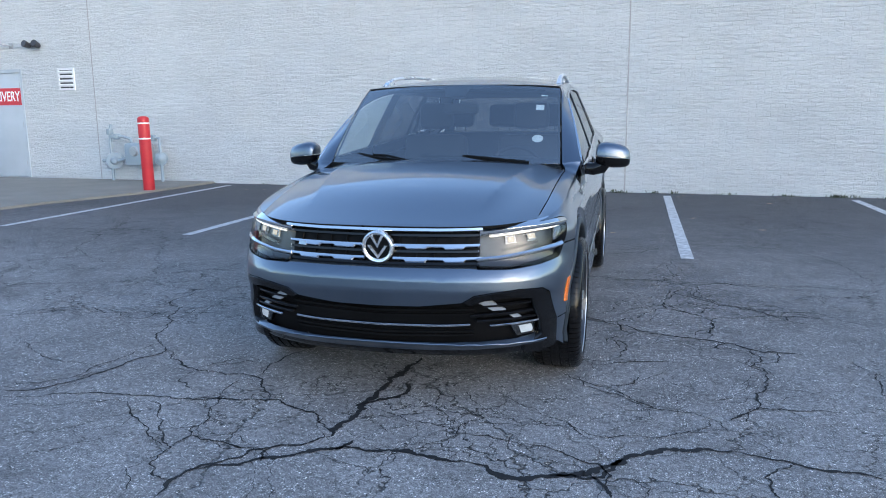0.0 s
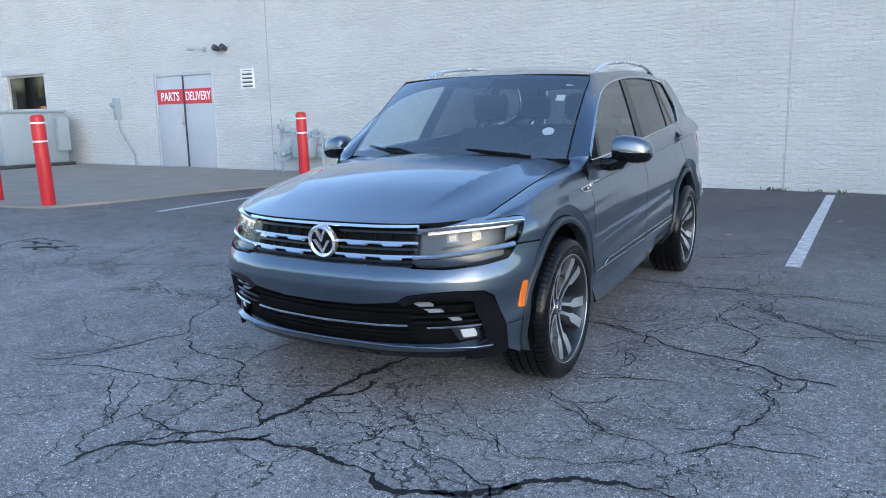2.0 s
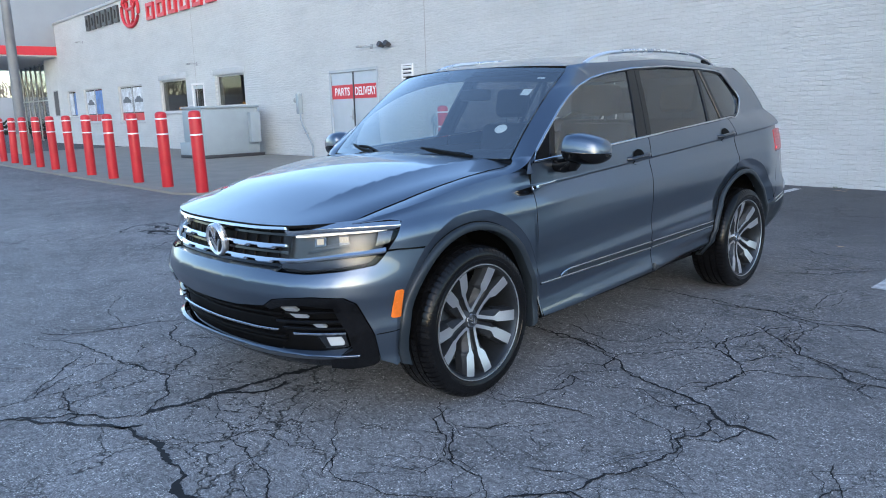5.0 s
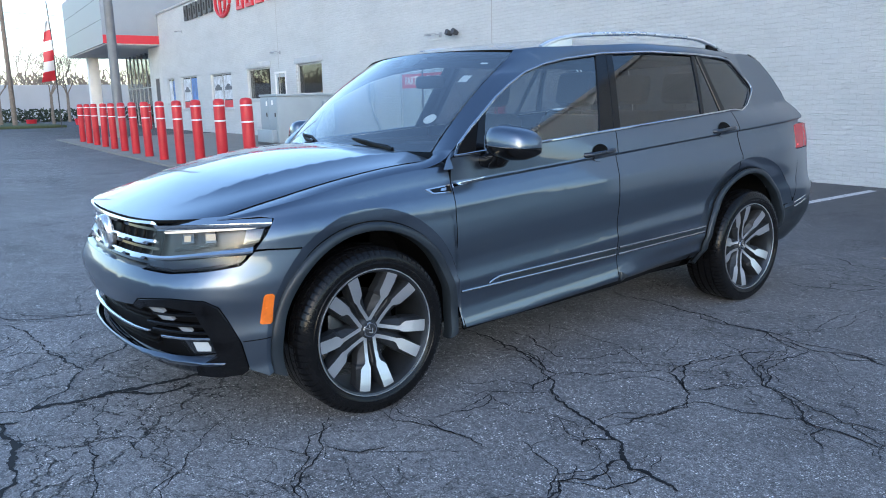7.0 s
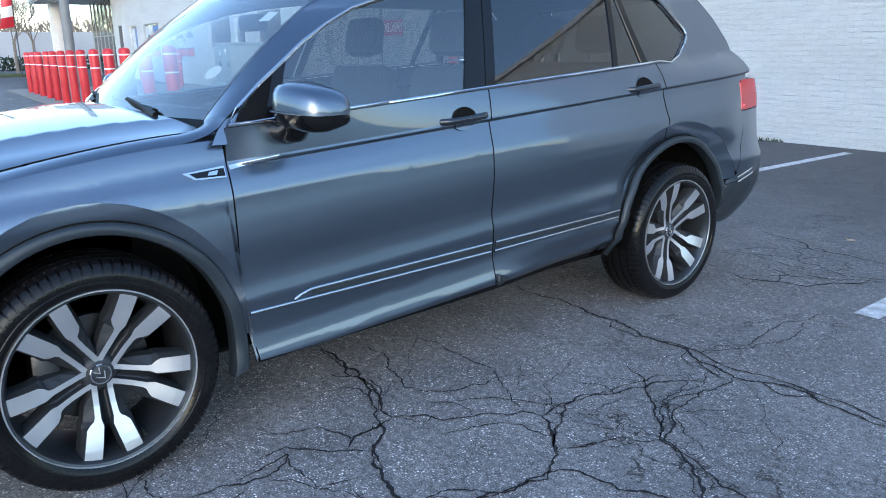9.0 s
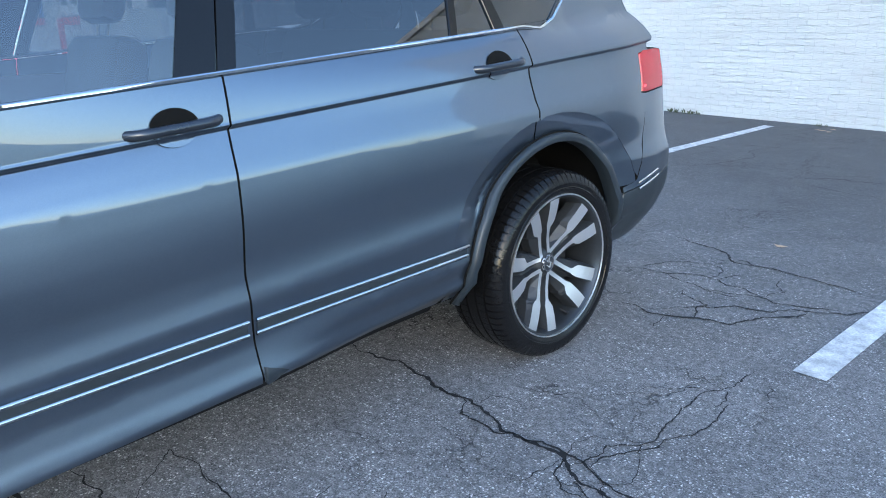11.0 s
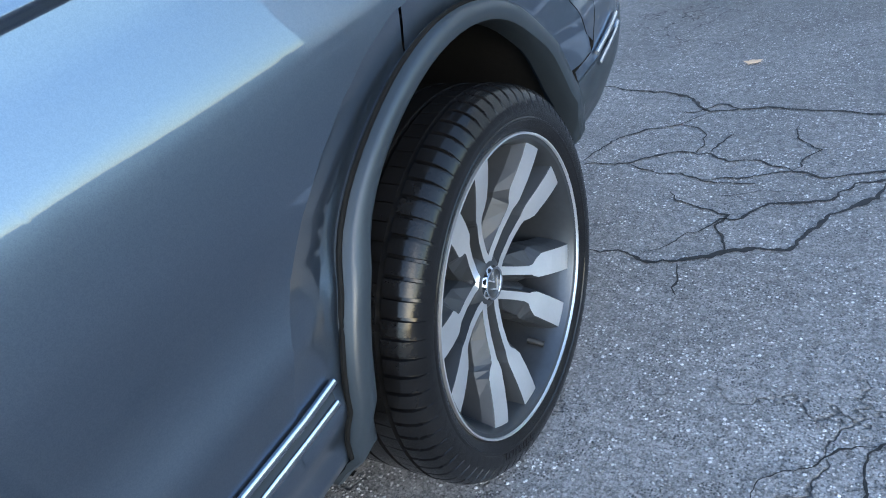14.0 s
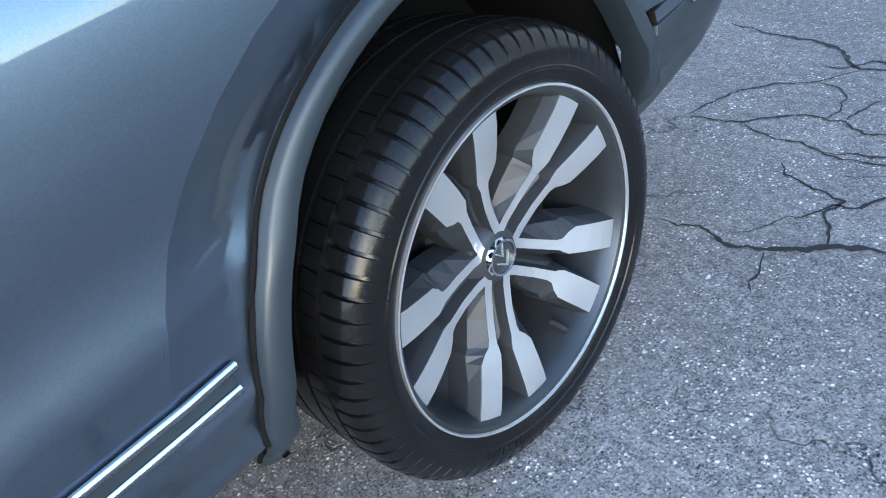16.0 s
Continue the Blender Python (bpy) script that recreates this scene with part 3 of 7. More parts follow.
ground_crack(0.0080, (1.05, 0.89), (1.08, 0.79), (1.10, 0.70), (1.15, 0.64))
ground_crack(0.0100, (0.38, 4.51), (0.56, 4.45), (0.71, 4.42), (0.80, 4.35), (0.87, 4.27), (0.99, 4.29), (1.18, 4.28), (1.36, 4.26), (1.48, 4.25))
ground_crack(0.0060, (0.56, 3.89), (0.59, 3.99), (0.66, 4.09), (0.80, 4.17), (0.88, 4.26))
ground_crack(0.0070, (0.55, 3.87), (0.71, 3.89), (0.89, 3.97), (0.94, 3.97), (1.08, 3.94), (1.18, 3.89))
ground_crack(0.0060, (0.72, 3.88), (0.79, 3.85), (0.93, 3.82), (1.03, 3.80), (1.10, 3.80))
ground_crack(0.0070, (0.95, 3.81), (1.06, 3.83), (1.21, 3.88), (1.33, 3.88), (1.42, 3.91), (1.51, 3.95))
ground_crack(0.0110, (0.74, 3.41), (0.83, 3.42), (0.92, 3.38), (0.99, 3.40), (1.06, 3.43), (1.13, 3.47), (1.23, 3.49), (1.28, 3.60), (1.32, 3.68), (1.40, 3.76), (1.41, 3.84))
ground_crack(0.0050, (0.99, 3.39), (1.01, 3.32), (1.02, 3.26))
ground_crack(0.0040, (0.94, 3.98), (0.96, 4.05), (0.99, 4.11))
ground_crack(0.0050, (-0.47, 6.61), (-0.31, 6.69), (-0.01, 6.71), (0.35, 6.69), (0.56, 6.83), (0.69, 7.00))
ground_crack(0.0060, (-0.47, 6.61), (-0.43, 6.89), (-0.35, 7.12))
ground_crack(0.0040, (1.50, 2.94), (1.53, 2.88), (1.52, 2.80))
ground_crack(0.0130, (-5.63, 0.92), (-5.70, 1.28), (-4.97, 1.25))
ground_crack(0.0040, (-4.47, 0.06), (-3.88, 0.11), (-4.04, 0.57), (-4.06, 1.19), (-3.79, 1.67))
ground_crack(0.0040, (-3.24, 0.27), (-2.81, 0.33), (-2.57, 0.50), (-2.09, 0.29), (-2.09, 0.60))
ground_crack(0.0050, (-0.71, 6.38), (-0.37, 7.16), (-0.52, 8.79))
ground_crack(0.0050, (1.57, 4.14), (2.30, 4.50), (2.90, 5.20), (4.20, 5.90))
# broken hollow in the bay before the bollards
ground_crack(0.060, (-5.62, 1.14), (-5.50, 1.24), (-5.42, 1.22), (-5.36, 1.33))
ground_crack(0.050, (-5.40, 1.30), (-5.28, 1.31), (-5.20, 1.40), (-5.08, 1.47))
ground_crack(0.045, (-5.44, 1.38), (-5.60, 1.46), (-5.72, 1.40), (-5.84, 1.47), (-5.98, 1.40))
ground_crack(0.022, (-5.61, 0.89), (-5.90, 1.12), (-6.07, 1.35), (-6.09, 1.58), (-5.75, 1.61), (-5.40, 1.55))
ground_crack(0.015, (-5.23, 1.09), (-5.15, 1.17), (-5.05, 1.24), (-4.90, 1.38))

# fine side cracks round the large ones
rnd = random.Random(21)
vs, fs = [], []
for i in range(90):
    w, pts = CRACK_PATHS[rnd.randrange(76)]
    k = rnd.randrange(len(pts) - 1)
    t = rnd.random()
    x = pts[k][0] + (pts[k + 1][0] - pts[k][0]) * t
    y = pts[k][1] + (pts[k + 1][1] - pts[k][1]) * t
    a, L = rnd.uniform(0, 6.28), rnd.uniform(0.1, 0.35)
    va, fa, _ = crack([(x, y), (x + L * math.cos(a), y + L * math.sin(a)), (x + 1.7 * L * math.cos(a + rnd.gauss(0, 0.7)), y + 1.7 * L * math.sin(a + rnd.gauss(0, 0.7)))], 0.0026, 900 + i, 0)
    n0 = len(vs)
    vs += va
    fs += [tuple(j + n0 for j in f) for f in fa]
tagged(new("fine_cracks", mesh_from("fine_cracks", vs, fs, CRACK)), "net of fine dark cracks in asphalt", "cracks", kind="stuff")


# ---- building ----
WALL_H = 6.2
OPEN = [  # u from, u to, z from, z to
    (12.98, 15.24, 0.04, 2.40), (20.4, 22.6, 1.57, 2.64), (23.55, 24.65, 0.04, 2.45), (25.15, 27.75, 1.45, 2.68),
    (29.8, 32.8, 1.10, 2.66), (35.1, 38.0, 1.10, 2.72), (39.4, 41.0, 1.4, 2.74),
]


def wall_mesh(u0, u1, z1, openings, thick=0.3):
    us = sorted({u0, u1, *(o[0] for o in openings), *(o[1] for o in openings)})
    zs = sorted({0.0, z1, *(o[2] for o in openings), *(o[3] for o in openings)})
    inside = lambda u, z: any(o[0] < u < o[1] and o[2] < z < o[3] for o in openings) or not (u0 < u < u1 and 0 < z < z1)
    vs, fs = [], []

    def quad(*p):
        fs.append(tuple(range(len(vs), len(vs) + 4)))
        vs.extend((-q[0], q[1], q[2]) for q in p)
    for a, b in zip(us, us[1:]):
        for c, d in zip(zs, zs[1:]):
            um, zm = (a + b) / 2, (c + d) / 2
            if inside(um, zm):
                continue
            quad((a, 0, c), (b, 0, c), (b, 0, d), (a, 0, d))
            quad((a, thick, c), (a, thick, d), (b, thick, d), (b, thick, c))
            e = 1e-3
            if inside(a - e, zm):
                quad((a, 0, c), (a, 0, d), (a, thick, d), (a, thick, c))
            if inside(b + e, zm):
                quad((b, 0, c), (b, thick, c), (b, thick, d), (b, 0, d))
            if inside(um, c - e):
                quad((a, 0, c), (a, thick, c), (b, thick, c), (b, 0, c))
            if inside(um, d + e):
                quad((a, 0, d), (b, 0, d), (b, thick, d), (a, thick, d))
    me = mesh_from("wall", vs, fs, BRICK)
    bm = bmesh.new()
    bm.from_mesh(me)
    bmesh.ops.remove_doubles(bm, verts=bm.verts, dist=1e-4)
    bmesh.ops.recalc_face_normals(bm, faces=bm.faces)
    bm.to_mesh(me)
    bm.free()
    return me


# the brick texture runs in the xy plane of its own frame, so the wall's mesh lies flat and is stood up by its pose
wm = wall_mesh(-6.5, 42, WALL_H, OPEN)
wm.transform(pose(0, 0, 0, -90, 0, 0))
wall_ob = tagged(new("wall_north", wm), "white-painted rough brick wall of the dealership", "brick wall", kind="structure")
wall_ob.matrix_world = at_wall(0) @ pose(0, 0, 0, 90, 0, 0)

# roof slab and far sides close the building
tagged(new("roof", box("roof", -42, 6.5, 0.3, 22, WALL_H - 0.3, WALL_H - 0.02, CONCRETE)), "flat roof slab behind the brick wall", "roof", kind="structure").matrix_world = at_wall(0)
tagged(new("wall_east", box("wall_east", 6.2, 6.5, 0.3, 22, 0, WALL_H - 0.31, FAR_WHITE)), "plain white end wall of the building", "wall", kind="structure").matrix_world = at_wall(0)
tagged(new("floor", box("floor", -42, 6.2, 0.3, 22, 0.0, 0.03, CONCRETE)), "plain concrete floor inside the building", "floor", kind="structure").matrix_world = at_wall(0)
tagged(new("wall_inner", box("wall_inner", -42, 6.2, 4.0, 4.2, 0.03, 4.0, DIM_SHADE)), "dim inner wall behind the windows", "wall", kind="structure").matrix_world = at_wall(0)
tagged(new("ceiling", box("ceiling", -42, 6.2, 0.3, 4.0, 3.1, 3.2, DIM_SHADE)), "dim ceiling behind the windows", "ceiling", kind="structure").matrix_world = at_wall(0)

tagged(new("trim_coping", box("trim_coping", -42.05, 6.55, -0.06, 0.36, WALL_H, WALL_H + 0.12, FRAME_GREY, 0.01)), "grey metal coping along the wall's top", "coping", kind="structure").matrix_world = at_wall(0)

# vertical movement joints in the brick
for u in (0.0, 11.05, 24.2):
    me = box("control_joint", -0.012, 0.012, -0.004, 0.01, 0.0, WALL_H - 0.4, mat("grey_sealant", (0.45, 0.44, 0.43), 0.7) if u == 0 else bpy.data.materials["grey_sealant"])
    tagged(new("control_joint", me), "narrow grey vertical joint in the brick wall", "wall joint", kind="structure").matrix_world = at_wall(u)

# concrete apron in front of the doors
bm = bmesh.new()
rim = [W(8.2, 0.004, 0).translation, Vector((-7.35, 7.6, 0)), Vector((-7.9, 6.0, 0)), Vector((-8.25, 4.2, 0)), Vector((-8.6, 3.48, 0)), Vector((-9.2, 3.28, 0)), Vector((-20, 3.92, 0)), Vector((-30.5, 4.55, 0)), W(31.8, 0.004, 0).translation]
f = bm.faces.new([bm.verts.new((p.x, p.y, -0.02)) for p in rim])
r = bmesh.ops.extrude_face_region(bm, geom=[f])
bmesh.ops.translate(bm, verts=[v for v in r["geom"] if isinstance(v, bmesh.types.BMVert)], vec=(0, 0, 0.055))
bmesh.ops.bevel(bm, geom=[e for e in bm.edges if all(v.co.z > 0.03 for v in e.verts)], offset=0.012, segments=2, affect="EDGES")
tagged(new("pavement", bm_mesh("pavement", bm, CONCRETE)), "pale concrete apron before the delivery doors", "concrete apron", kind="structure")
PAD = 0.035


# double door with its red sign bands
def double_door():
    d = thing("double_door", "closed grey steel double door in the brick wall", "door", at_wall(14.11), kind="")
    w, h = 1.13, 2.40
    bm = bmesh.new()
    for x0, x1, z0, z1 in ((-w, -w + 0.06, PAD, h), (w - 0.06, w, PAD, h), (-w + 0.06, w - 0.06, h - 0.07, h)):
        add_box(bm, x0, x1, -0.02, 0.12, z0, z1, 0.004)
    part("door_frame", bm_mesh("door_frame", bm, DOOR_GREY), d)
    for s in (-1, 1):
        x0, x1 = (-w + 0.065, -0.025) if s < 0 else (0.025, w - 0.065)
        leaf = part("door_leaf", box("door_leaf", x0, x1, 0.015, 0.06, PAD + 0.015, h - 0.075, DOOR_GREY, 0.004), d)
        for z in (0.35, 1.2, 2.05):
            xh = x0 if s < 0 else x1
            part("hinge", box("hinge", xh - 0.02, xh + 0.02, -0.012, 0.013, z - 0.06, z + 0.06, GREY_METAL, 0.004), leaf)
    part("astragal", box("astragal", -0.022, 0.022, 0.0, 0.05, PAD + 0.015, h - 0.075, DARK_METAL), d, "dark gap strip between the leaves")
    bm = bmesh.new()
    add_box(bm, -0.12, -0.06, -0.002, 0.012, 1.08, 1.38, 0.004)
    add_box(bm, -0.15, -0.07, -0.05, -0.035, 1.14, 1.165, 0.004)
    add_box(bm, -0.085, -0.07, -0.05, 0.0, 1.145, 1.16)
    add_box(bm, -0.105, -0.075, -0.016, 0.0, 1.28, 1.32, 0.004)
    part("door_handle", bm_mesh("door_handle", bm, GREY_METAL, True), d, "worn metal lever handle and lock plate")
    for name, word, x0, x1 in (("sign_band", "PARTS", -1.05, -0.03), ("sign_band", "DELIVERY", 0.03, 1.05)):
        sb = part(name, box(name, x0, x1, 0.008, 0.014, 1.63, 2.0, SIGN_RED), d, "red sign band with white capitals")
        me = text_mesh("sign_letters", word, 0.30, 0.002, SIGN_WHITE)
        wd = max(v.co.x for v in me.vertices) - min(v.co.x for v in me.vertices)
        k = min(1.0, 0.92 * (x1 - x0) / wd) if word == "DELIVERY" else 0.86
        part("lettering", me, sb, "white lettering", pose((x0 + x1) / 2, 0.004, 1.81) @ Matrix.Diagonal((k, 1, 1, 1)))
    return d


double_door()


def wall_vent():
    v = thing("wall_vent", "white louvred vent with dark slots on brick wall", "vent", at_wall(11.75))
    bm = bmesh.new()
    for x0, x1, z0, z1 in ((-0.22, -0.18, 1.93, 2.39), (0.18, 0.22, 1.93, 2.39), (-0.18, 0.18, 2.35, 2.39), (-0.18, 0.18, 1.93, 1.97)):
        add_box(bm, x0, x1, -0.03, 0.0, z0, z1, 0.003)
    part("frame", bm_mesh("frame", bm, WHITE_PAINT), v)
    part("backing", box("backing", -0.18, 0.18, -0.006, -0.001, 1.97, 2.35, DARK_METAL), v)
    for i in range(4):
        z = 2.0 + i * 0.092
        me = box("slat", -0.18, 0.18, -0.02, 0.02, -0.005, 0.005, WHITE_PAINT)
        part("slat", me, v, "", pose(0, -0.02, z + 0.03, 35, 0, 0) @ Matrix.Diagonal((1, 1.2, 4, 1)))


wall_vent()


def security_light(u, z):
    s = thing("security_light", "dark twin-head flood light on a wall bracket", "flood light", at_wall(u))
    part("mount", box("mount", -0.07, 0.07, -0.05, 0.0, z - 0.05, z + 0.05, DARK_METAL, 0.01), s)
    for k in (-1, 1):
        me = lathe_mesh("lamp_head", [(0.0, -0.09), (0.05, -0.09), (0.06, -0.05), (0.075, 0.06), (0.07, 0.075), (0.0, 0.07)], DARK_METAL, 16)
        part("lamp_head", me, s, "", pose(0.13 * k, -0.13, z - 0.01, 70, 15 * k, 0))
        part("arm", tube("arm", [(0.04 * k, -0.04, z), (0.09 * k, -0.08, z + 0.02), (0.13 * k, -0.10, z)], 0.014, DARK_METAL), s)


security_light(12.5, 2.91)


def wall_spout(u, z):
    s = thing("wall_lamp", "small pale bracket lamp on brick wall", "wall lamp", at_wall(u))
    part("plate", box("plate", -0.05, 0.05, -0.03, 0, z - 0.06, z + 0.06, GREY_METAL, 0.008), s)
    part("arm", tube("arm", [(0, -0.02, z), (-0.10, -0.14, z + 0.03), (-0.2, -0.22, z + 0.02)], 0.016, GREY_METAL), s)
    part("head", box("head", -0.30, -0.16, -0.30, -0.18, z - 0.02, z + 0.035, GREY_METAL, 0.012), s)


for u, z in ((13.18, 2.9), (24.0, 3.13), (37.2, 4.95)):
    wall_spout(u, z)


def conduit_box():
    c = thing("electrical_box", "pale electrical box with bent conduit on brick", "electrical box", at_wall(16.85))
    part("body", box("body", -0.07, 0.09, -0.13, 0, 1.26, 1.85, CABINET_GREY, 0.012), c)
    part("lid", box("lid", -0.06, 0.08, -0.142, -0.132, 1.28, 1.83, CABINET_GREY, 0.004), c)
    part("meter_dome", lathe_mesh("meter_dome", [(0, 0.10), (0.06, 0.09), (0.085, 0.05), (0.09, 0)], GREY_METAL, 20), c, "", pose(-0.2, -0.02, 1.66, 90, 0, 0))
    part("conduit", tube("conduit", [(0.02, -0.06, 1.27), (0.03, -0.06, 1.1), (0.08, -0.05, 0.95), (0.5, -0.05, 0.45), (0.58, -0.05, 0.33), (0.6, -0.05, PAD)], 0.028, CABINET_GREY), c)
    part("clamp", box("clamp", 0.22, 0.36, -0.085, 0, 0.68, 0.72, GREY_METAL, 0.004), c)


conduit_box()


def gas_meter():
    g = thing("gas_meter", "pale grey gas meter with pipework against brick wall", "gas meter", at_wall(9.9))
    bm = bmesh.new()
    add_box(bm, -0.16, 0.38, -0.42, -0.12, 0.36, 0.82, 0.05)
    part("body", bm_mesh("body", bm, CABINET_GREY, True), g)
    part("dial", lathe_mesh("dial", [(0, 0.05), (0.09, 0.045), (0.11, 0.0)], GREY_METAL, 20), g, "", pose(0.1, -0.42, 0.66, 90, 0, 0))
    part("regulator", lathe_mesh("regulator", [(0, 0.09), (0.05, 0.085), (0.09, 0.03), (0.17, 0.02), (0.17, -0.02), (0.08, -0.04), (0, -0.06)], CABINET_GREY, 24), g, "round regulator", pose(-0.55, -0.25, 0.45, 90, 0, 30))
    part("regulator", lathe_mesh("regulator", [(0, 0.07), (0.04, 0.065), (0.08, 0.03), (0.14, 0.02), (0.14, -0.02), (0.07, -0.04), (0, -0.05)], CABINET_GREY, 24), g, "round regulator", pose(0.62, -0.25, 0.5, 90, 0, 10))
    runs = [
        [(-0.62, -0.25, PAD), (-0.62, -0.25, 1.02), (-0.62, -0.2, 1.2)], [(-0.62, -0.25, 0.95), (-0.3, -0.25, 0.95), (-0.1, -0.25, 0.9), (-0.1, -0.25, 0.8)],
        [(-0.85, -0.25, 0.45), (-0.4, -0.25, 0.45), (-0.16, -0.25, 0.55)], [(0.3, -0.25, 0.8), (0.3, -0.25, 0.92), (0.6, -0.25, 0.92), (0.62, -0.25, 0.5), (0.62, -0.25, PAD)],
    ]
    for r in runs:
        part("pipe", tube("pipe", r, 0.032, CABINET_GREY, 10), g)
    for x, z in ((-0.62, 1.05), (-0.45, 0.95), (0.45, 0.92)):
        part("valve", box("valve", x - 0.05, x + 0.05, -0.31, -0.19, z - 0.06, z + 0.06, CABINET_GREY, 0.015), g)


gas_meter()


def utility_cabinet():
    # stands in front of the wall, turned with it
    c = thing("utility_cabinet", "large pale grey steel utility cabinet on a plinth", "utility cabinet", W(19.8, 1.0, 0))
    part("plinth", box("plinth", -0.36, 1.24, -1.42, 0.62, PAD, 0.13, DARK_METAL, 0.01), c, "dark plinth")
    part("body", box("body", -0.28, 1.14, -1.28, 0.5, 0.13, 1.50, CABINET_GREY, 0.012), c)
    part("lid", box("lid", -0.31, 1.19, -1.32, 0.54, 1.502, 1.57, CABINET_GREY, 0.012), c)
    part("front_box", box("front_box", -0.28, 1.0, -1.44, -1.284, 0.13, 0.50, CABINET_GREY, 0.01), c, "low front ledge box")
    for x0, x1 in ((-0.25, 0.41), (0.44, 1.11)):
        dr = part("cabinet_door", box("cabinet_door", x0, x1, -1.302, -1.283, 0.54, 1.46, CABINET_GREY, 0.005), c)
        part("handle", box("handle", x1 - 0.12, x1 - 0.08, -1.33, -1.303, 0.9, 1.02, DARK_METAL, 0.004), dr)
    part("end_panel", box("end_panel", 1.142, 1.156, -1.2, 0.12, 0.2, 1.42, CABINET_GREY, 0.005), c)
    part("side_box", box("side_box", 1.142, 1.34, 0.16, 0.48, 0.45, 1.36, CABINET_GREY, 0.01), c, "small side housing")
    for x, z in ((0.78, 1.33), (0.30, 1.30)):
        part("sticker", box("sticker", x - 0.06, x + 0.06, -1.306, -1.3035, z - 0.08, z + 0.06, SIGN_WHITE), c)


utility_cabinet()

# ---- bollards ----
def bollard():
    b = thing("bollard", "red plastic-sleeved bollard with two white bands", "bollard", group="red bollards along the apron")
    part("sleeve", lathe_mesh("sleeve", [(0.100, 0.0), (0.102, 0.02), (0.102, 1.30), (0.098, 1.33), (0.08, 1.352), (0.045, 1.364), (0.0, 1.368)], BOLLARD_RED, 28), b)
    for z in (1.24, 0.965):
        part("band", lathe_mesh("band", [(0.1025, -0.013), (0.1048, -0.012), (0.1048, 0.012), (0.1025, 0.013)], WHITE_BAND, 28), b, "white reflective band", pose(0, 0, z))
    return b


first = bollard()
spots = [(-8.80 - 1.53 * i, 3.60 + 0.105 * i, PAD) for i in range(13)]
spots += [(-7.45, 8.06, 0.0)] + [tuple(W(u, 1.1, PAD).translation) for u in (28.2, 34.5, 41.0)]
rnd = random.Random(4)
first.matrix_world = pose(*spots[0], 0.5, -1.2, 20)
for p in spots[1:]:
    copy_thing(first, pose(*p, rnd.uniform(-1, 1), rnd.uniform(-1.2, 0.6), rnd.uniform(0, 360)))


# ---- windows and the small door of the wall ----
def window(k, u0, u1, z0, z1, panes):
    w = thing("window_%d" % k, "grey-framed shop window in painted brick wall", "window", at_wall(0), kind="structure")
    bm = bmesh.new()
    f = 0.06
    add_box(bm, -u1, -u1 + f, 0.08, 0.16, z0, z1)
    add_box(bm, -u0 - f, -u0, 0.08, 0.16, z0, z1)
    add_box(bm, -u1 + f, -u0 - f, 0.08, 0.16, z1 - f, z1)
    add_box(bm, -u1 + f, -u0 - f, 0.08, 0.16, z0, z0 + f)
    for i in range(1, panes):
        x = -u1 + (u1 - u0) * i / panes
        add_box(bm, x - 0.025, x + 0.025, 0.085, 0.155, z0 + f, z1 - f)
    part("window_frame", bm_mesh("window_frame", bm, FRAME_GREY), w)
    part("window_sill", box("window_sill", -u1 - 0.06, -u0 + 0.06, -0.05, 0.08, z0 - 0.07, z0 - 0.003, FRAME_GREY, 0.008), w)
    for i in range(panes):
        a, b = -u1 + f + (u1 - u0 - 2 * f) * i / panes + 0.026, -u1 + f + (u1 - u0 - 2 * f) * (i + 1) / panes - 0.026
        p = part("pane", box("pane", a, b, 0.115, 0.121, z0 + f, z1 - f, SHOP_GLASS), w)
        p.visible_shadow = False
    return w


WINDOWS = [(20.4, 22.6, 1.57, 2.64, 1), (25.15, 27.75, 1.45, 2.68, 1), (29.8, 32.8, 1.10, 2.66, 2), (35.1, 38.0, 1.10, 2.72, 2), (39.4, 41.0, 1.4, 2.74, 1)]
for k, (u0, u1, z0, z1, n) in enumerate(WINDOWS):
    window(k + 1, u0, u1, z0, z1, n)
    lintel = box("lintel", -u1 - 0.12, -u0 + 0.12, -0.014, 0.02, z1 + 0.003, z1 + 0.20, FRAME_GREY, 0.004)
    if k < 2:
        tagged(new("lintel", lintel), "grey-white painted lintel over the window", "lintel", kind="structure").matrix_world = at_wall(0)

POSTER_BLUE = mat("blue_poster_print", (0.10, 0.20, 0.45), 0.5, var=0.4, scale=3)
POSTER_PALE = mat("pale_poster_print", (0.55, 0.58, 0.62), 0.5, var=0.35, scale=4)
POSTER_RED = mat("red_poster_print", (0.55, 0.04, 0.05), 0.5, var=0.2, scale=4)
POSTER_DARK = mat("dark_car_print", (0.10, 0.11, 0.13), 0.5, var=0.4, scale=5)


def poster(u0, u1, z0, z1, material, label, car=False):
    p = thing("poster", label, "poster", at_wall(0))
    part("sheet", box("sheet", -u1, -u0, 0.098, 0.102, z0, z1, material), p)
    if car:
        cx, cz, s = -(u0 + u1) / 2, (z0 + z1) / 2, (u1 - u0) * 0.4
        bm = bmesh.new()
        prof = [(-1, -0.22), (-1, 0.0), (-0.7, 0.08), (-0.4, 0.3), (0.3, 0.3), (0.6, 0.08), (1, 0.02), (1, -0.22)]
        bm.faces.new([bm.verts.new((cx + s * a, 0.0965, cz + s * b)) for a, b in prof])
        part("printed_car", bm_mesh("printed_car", bm, POSTER_DARK), p, "plain printed car shape")


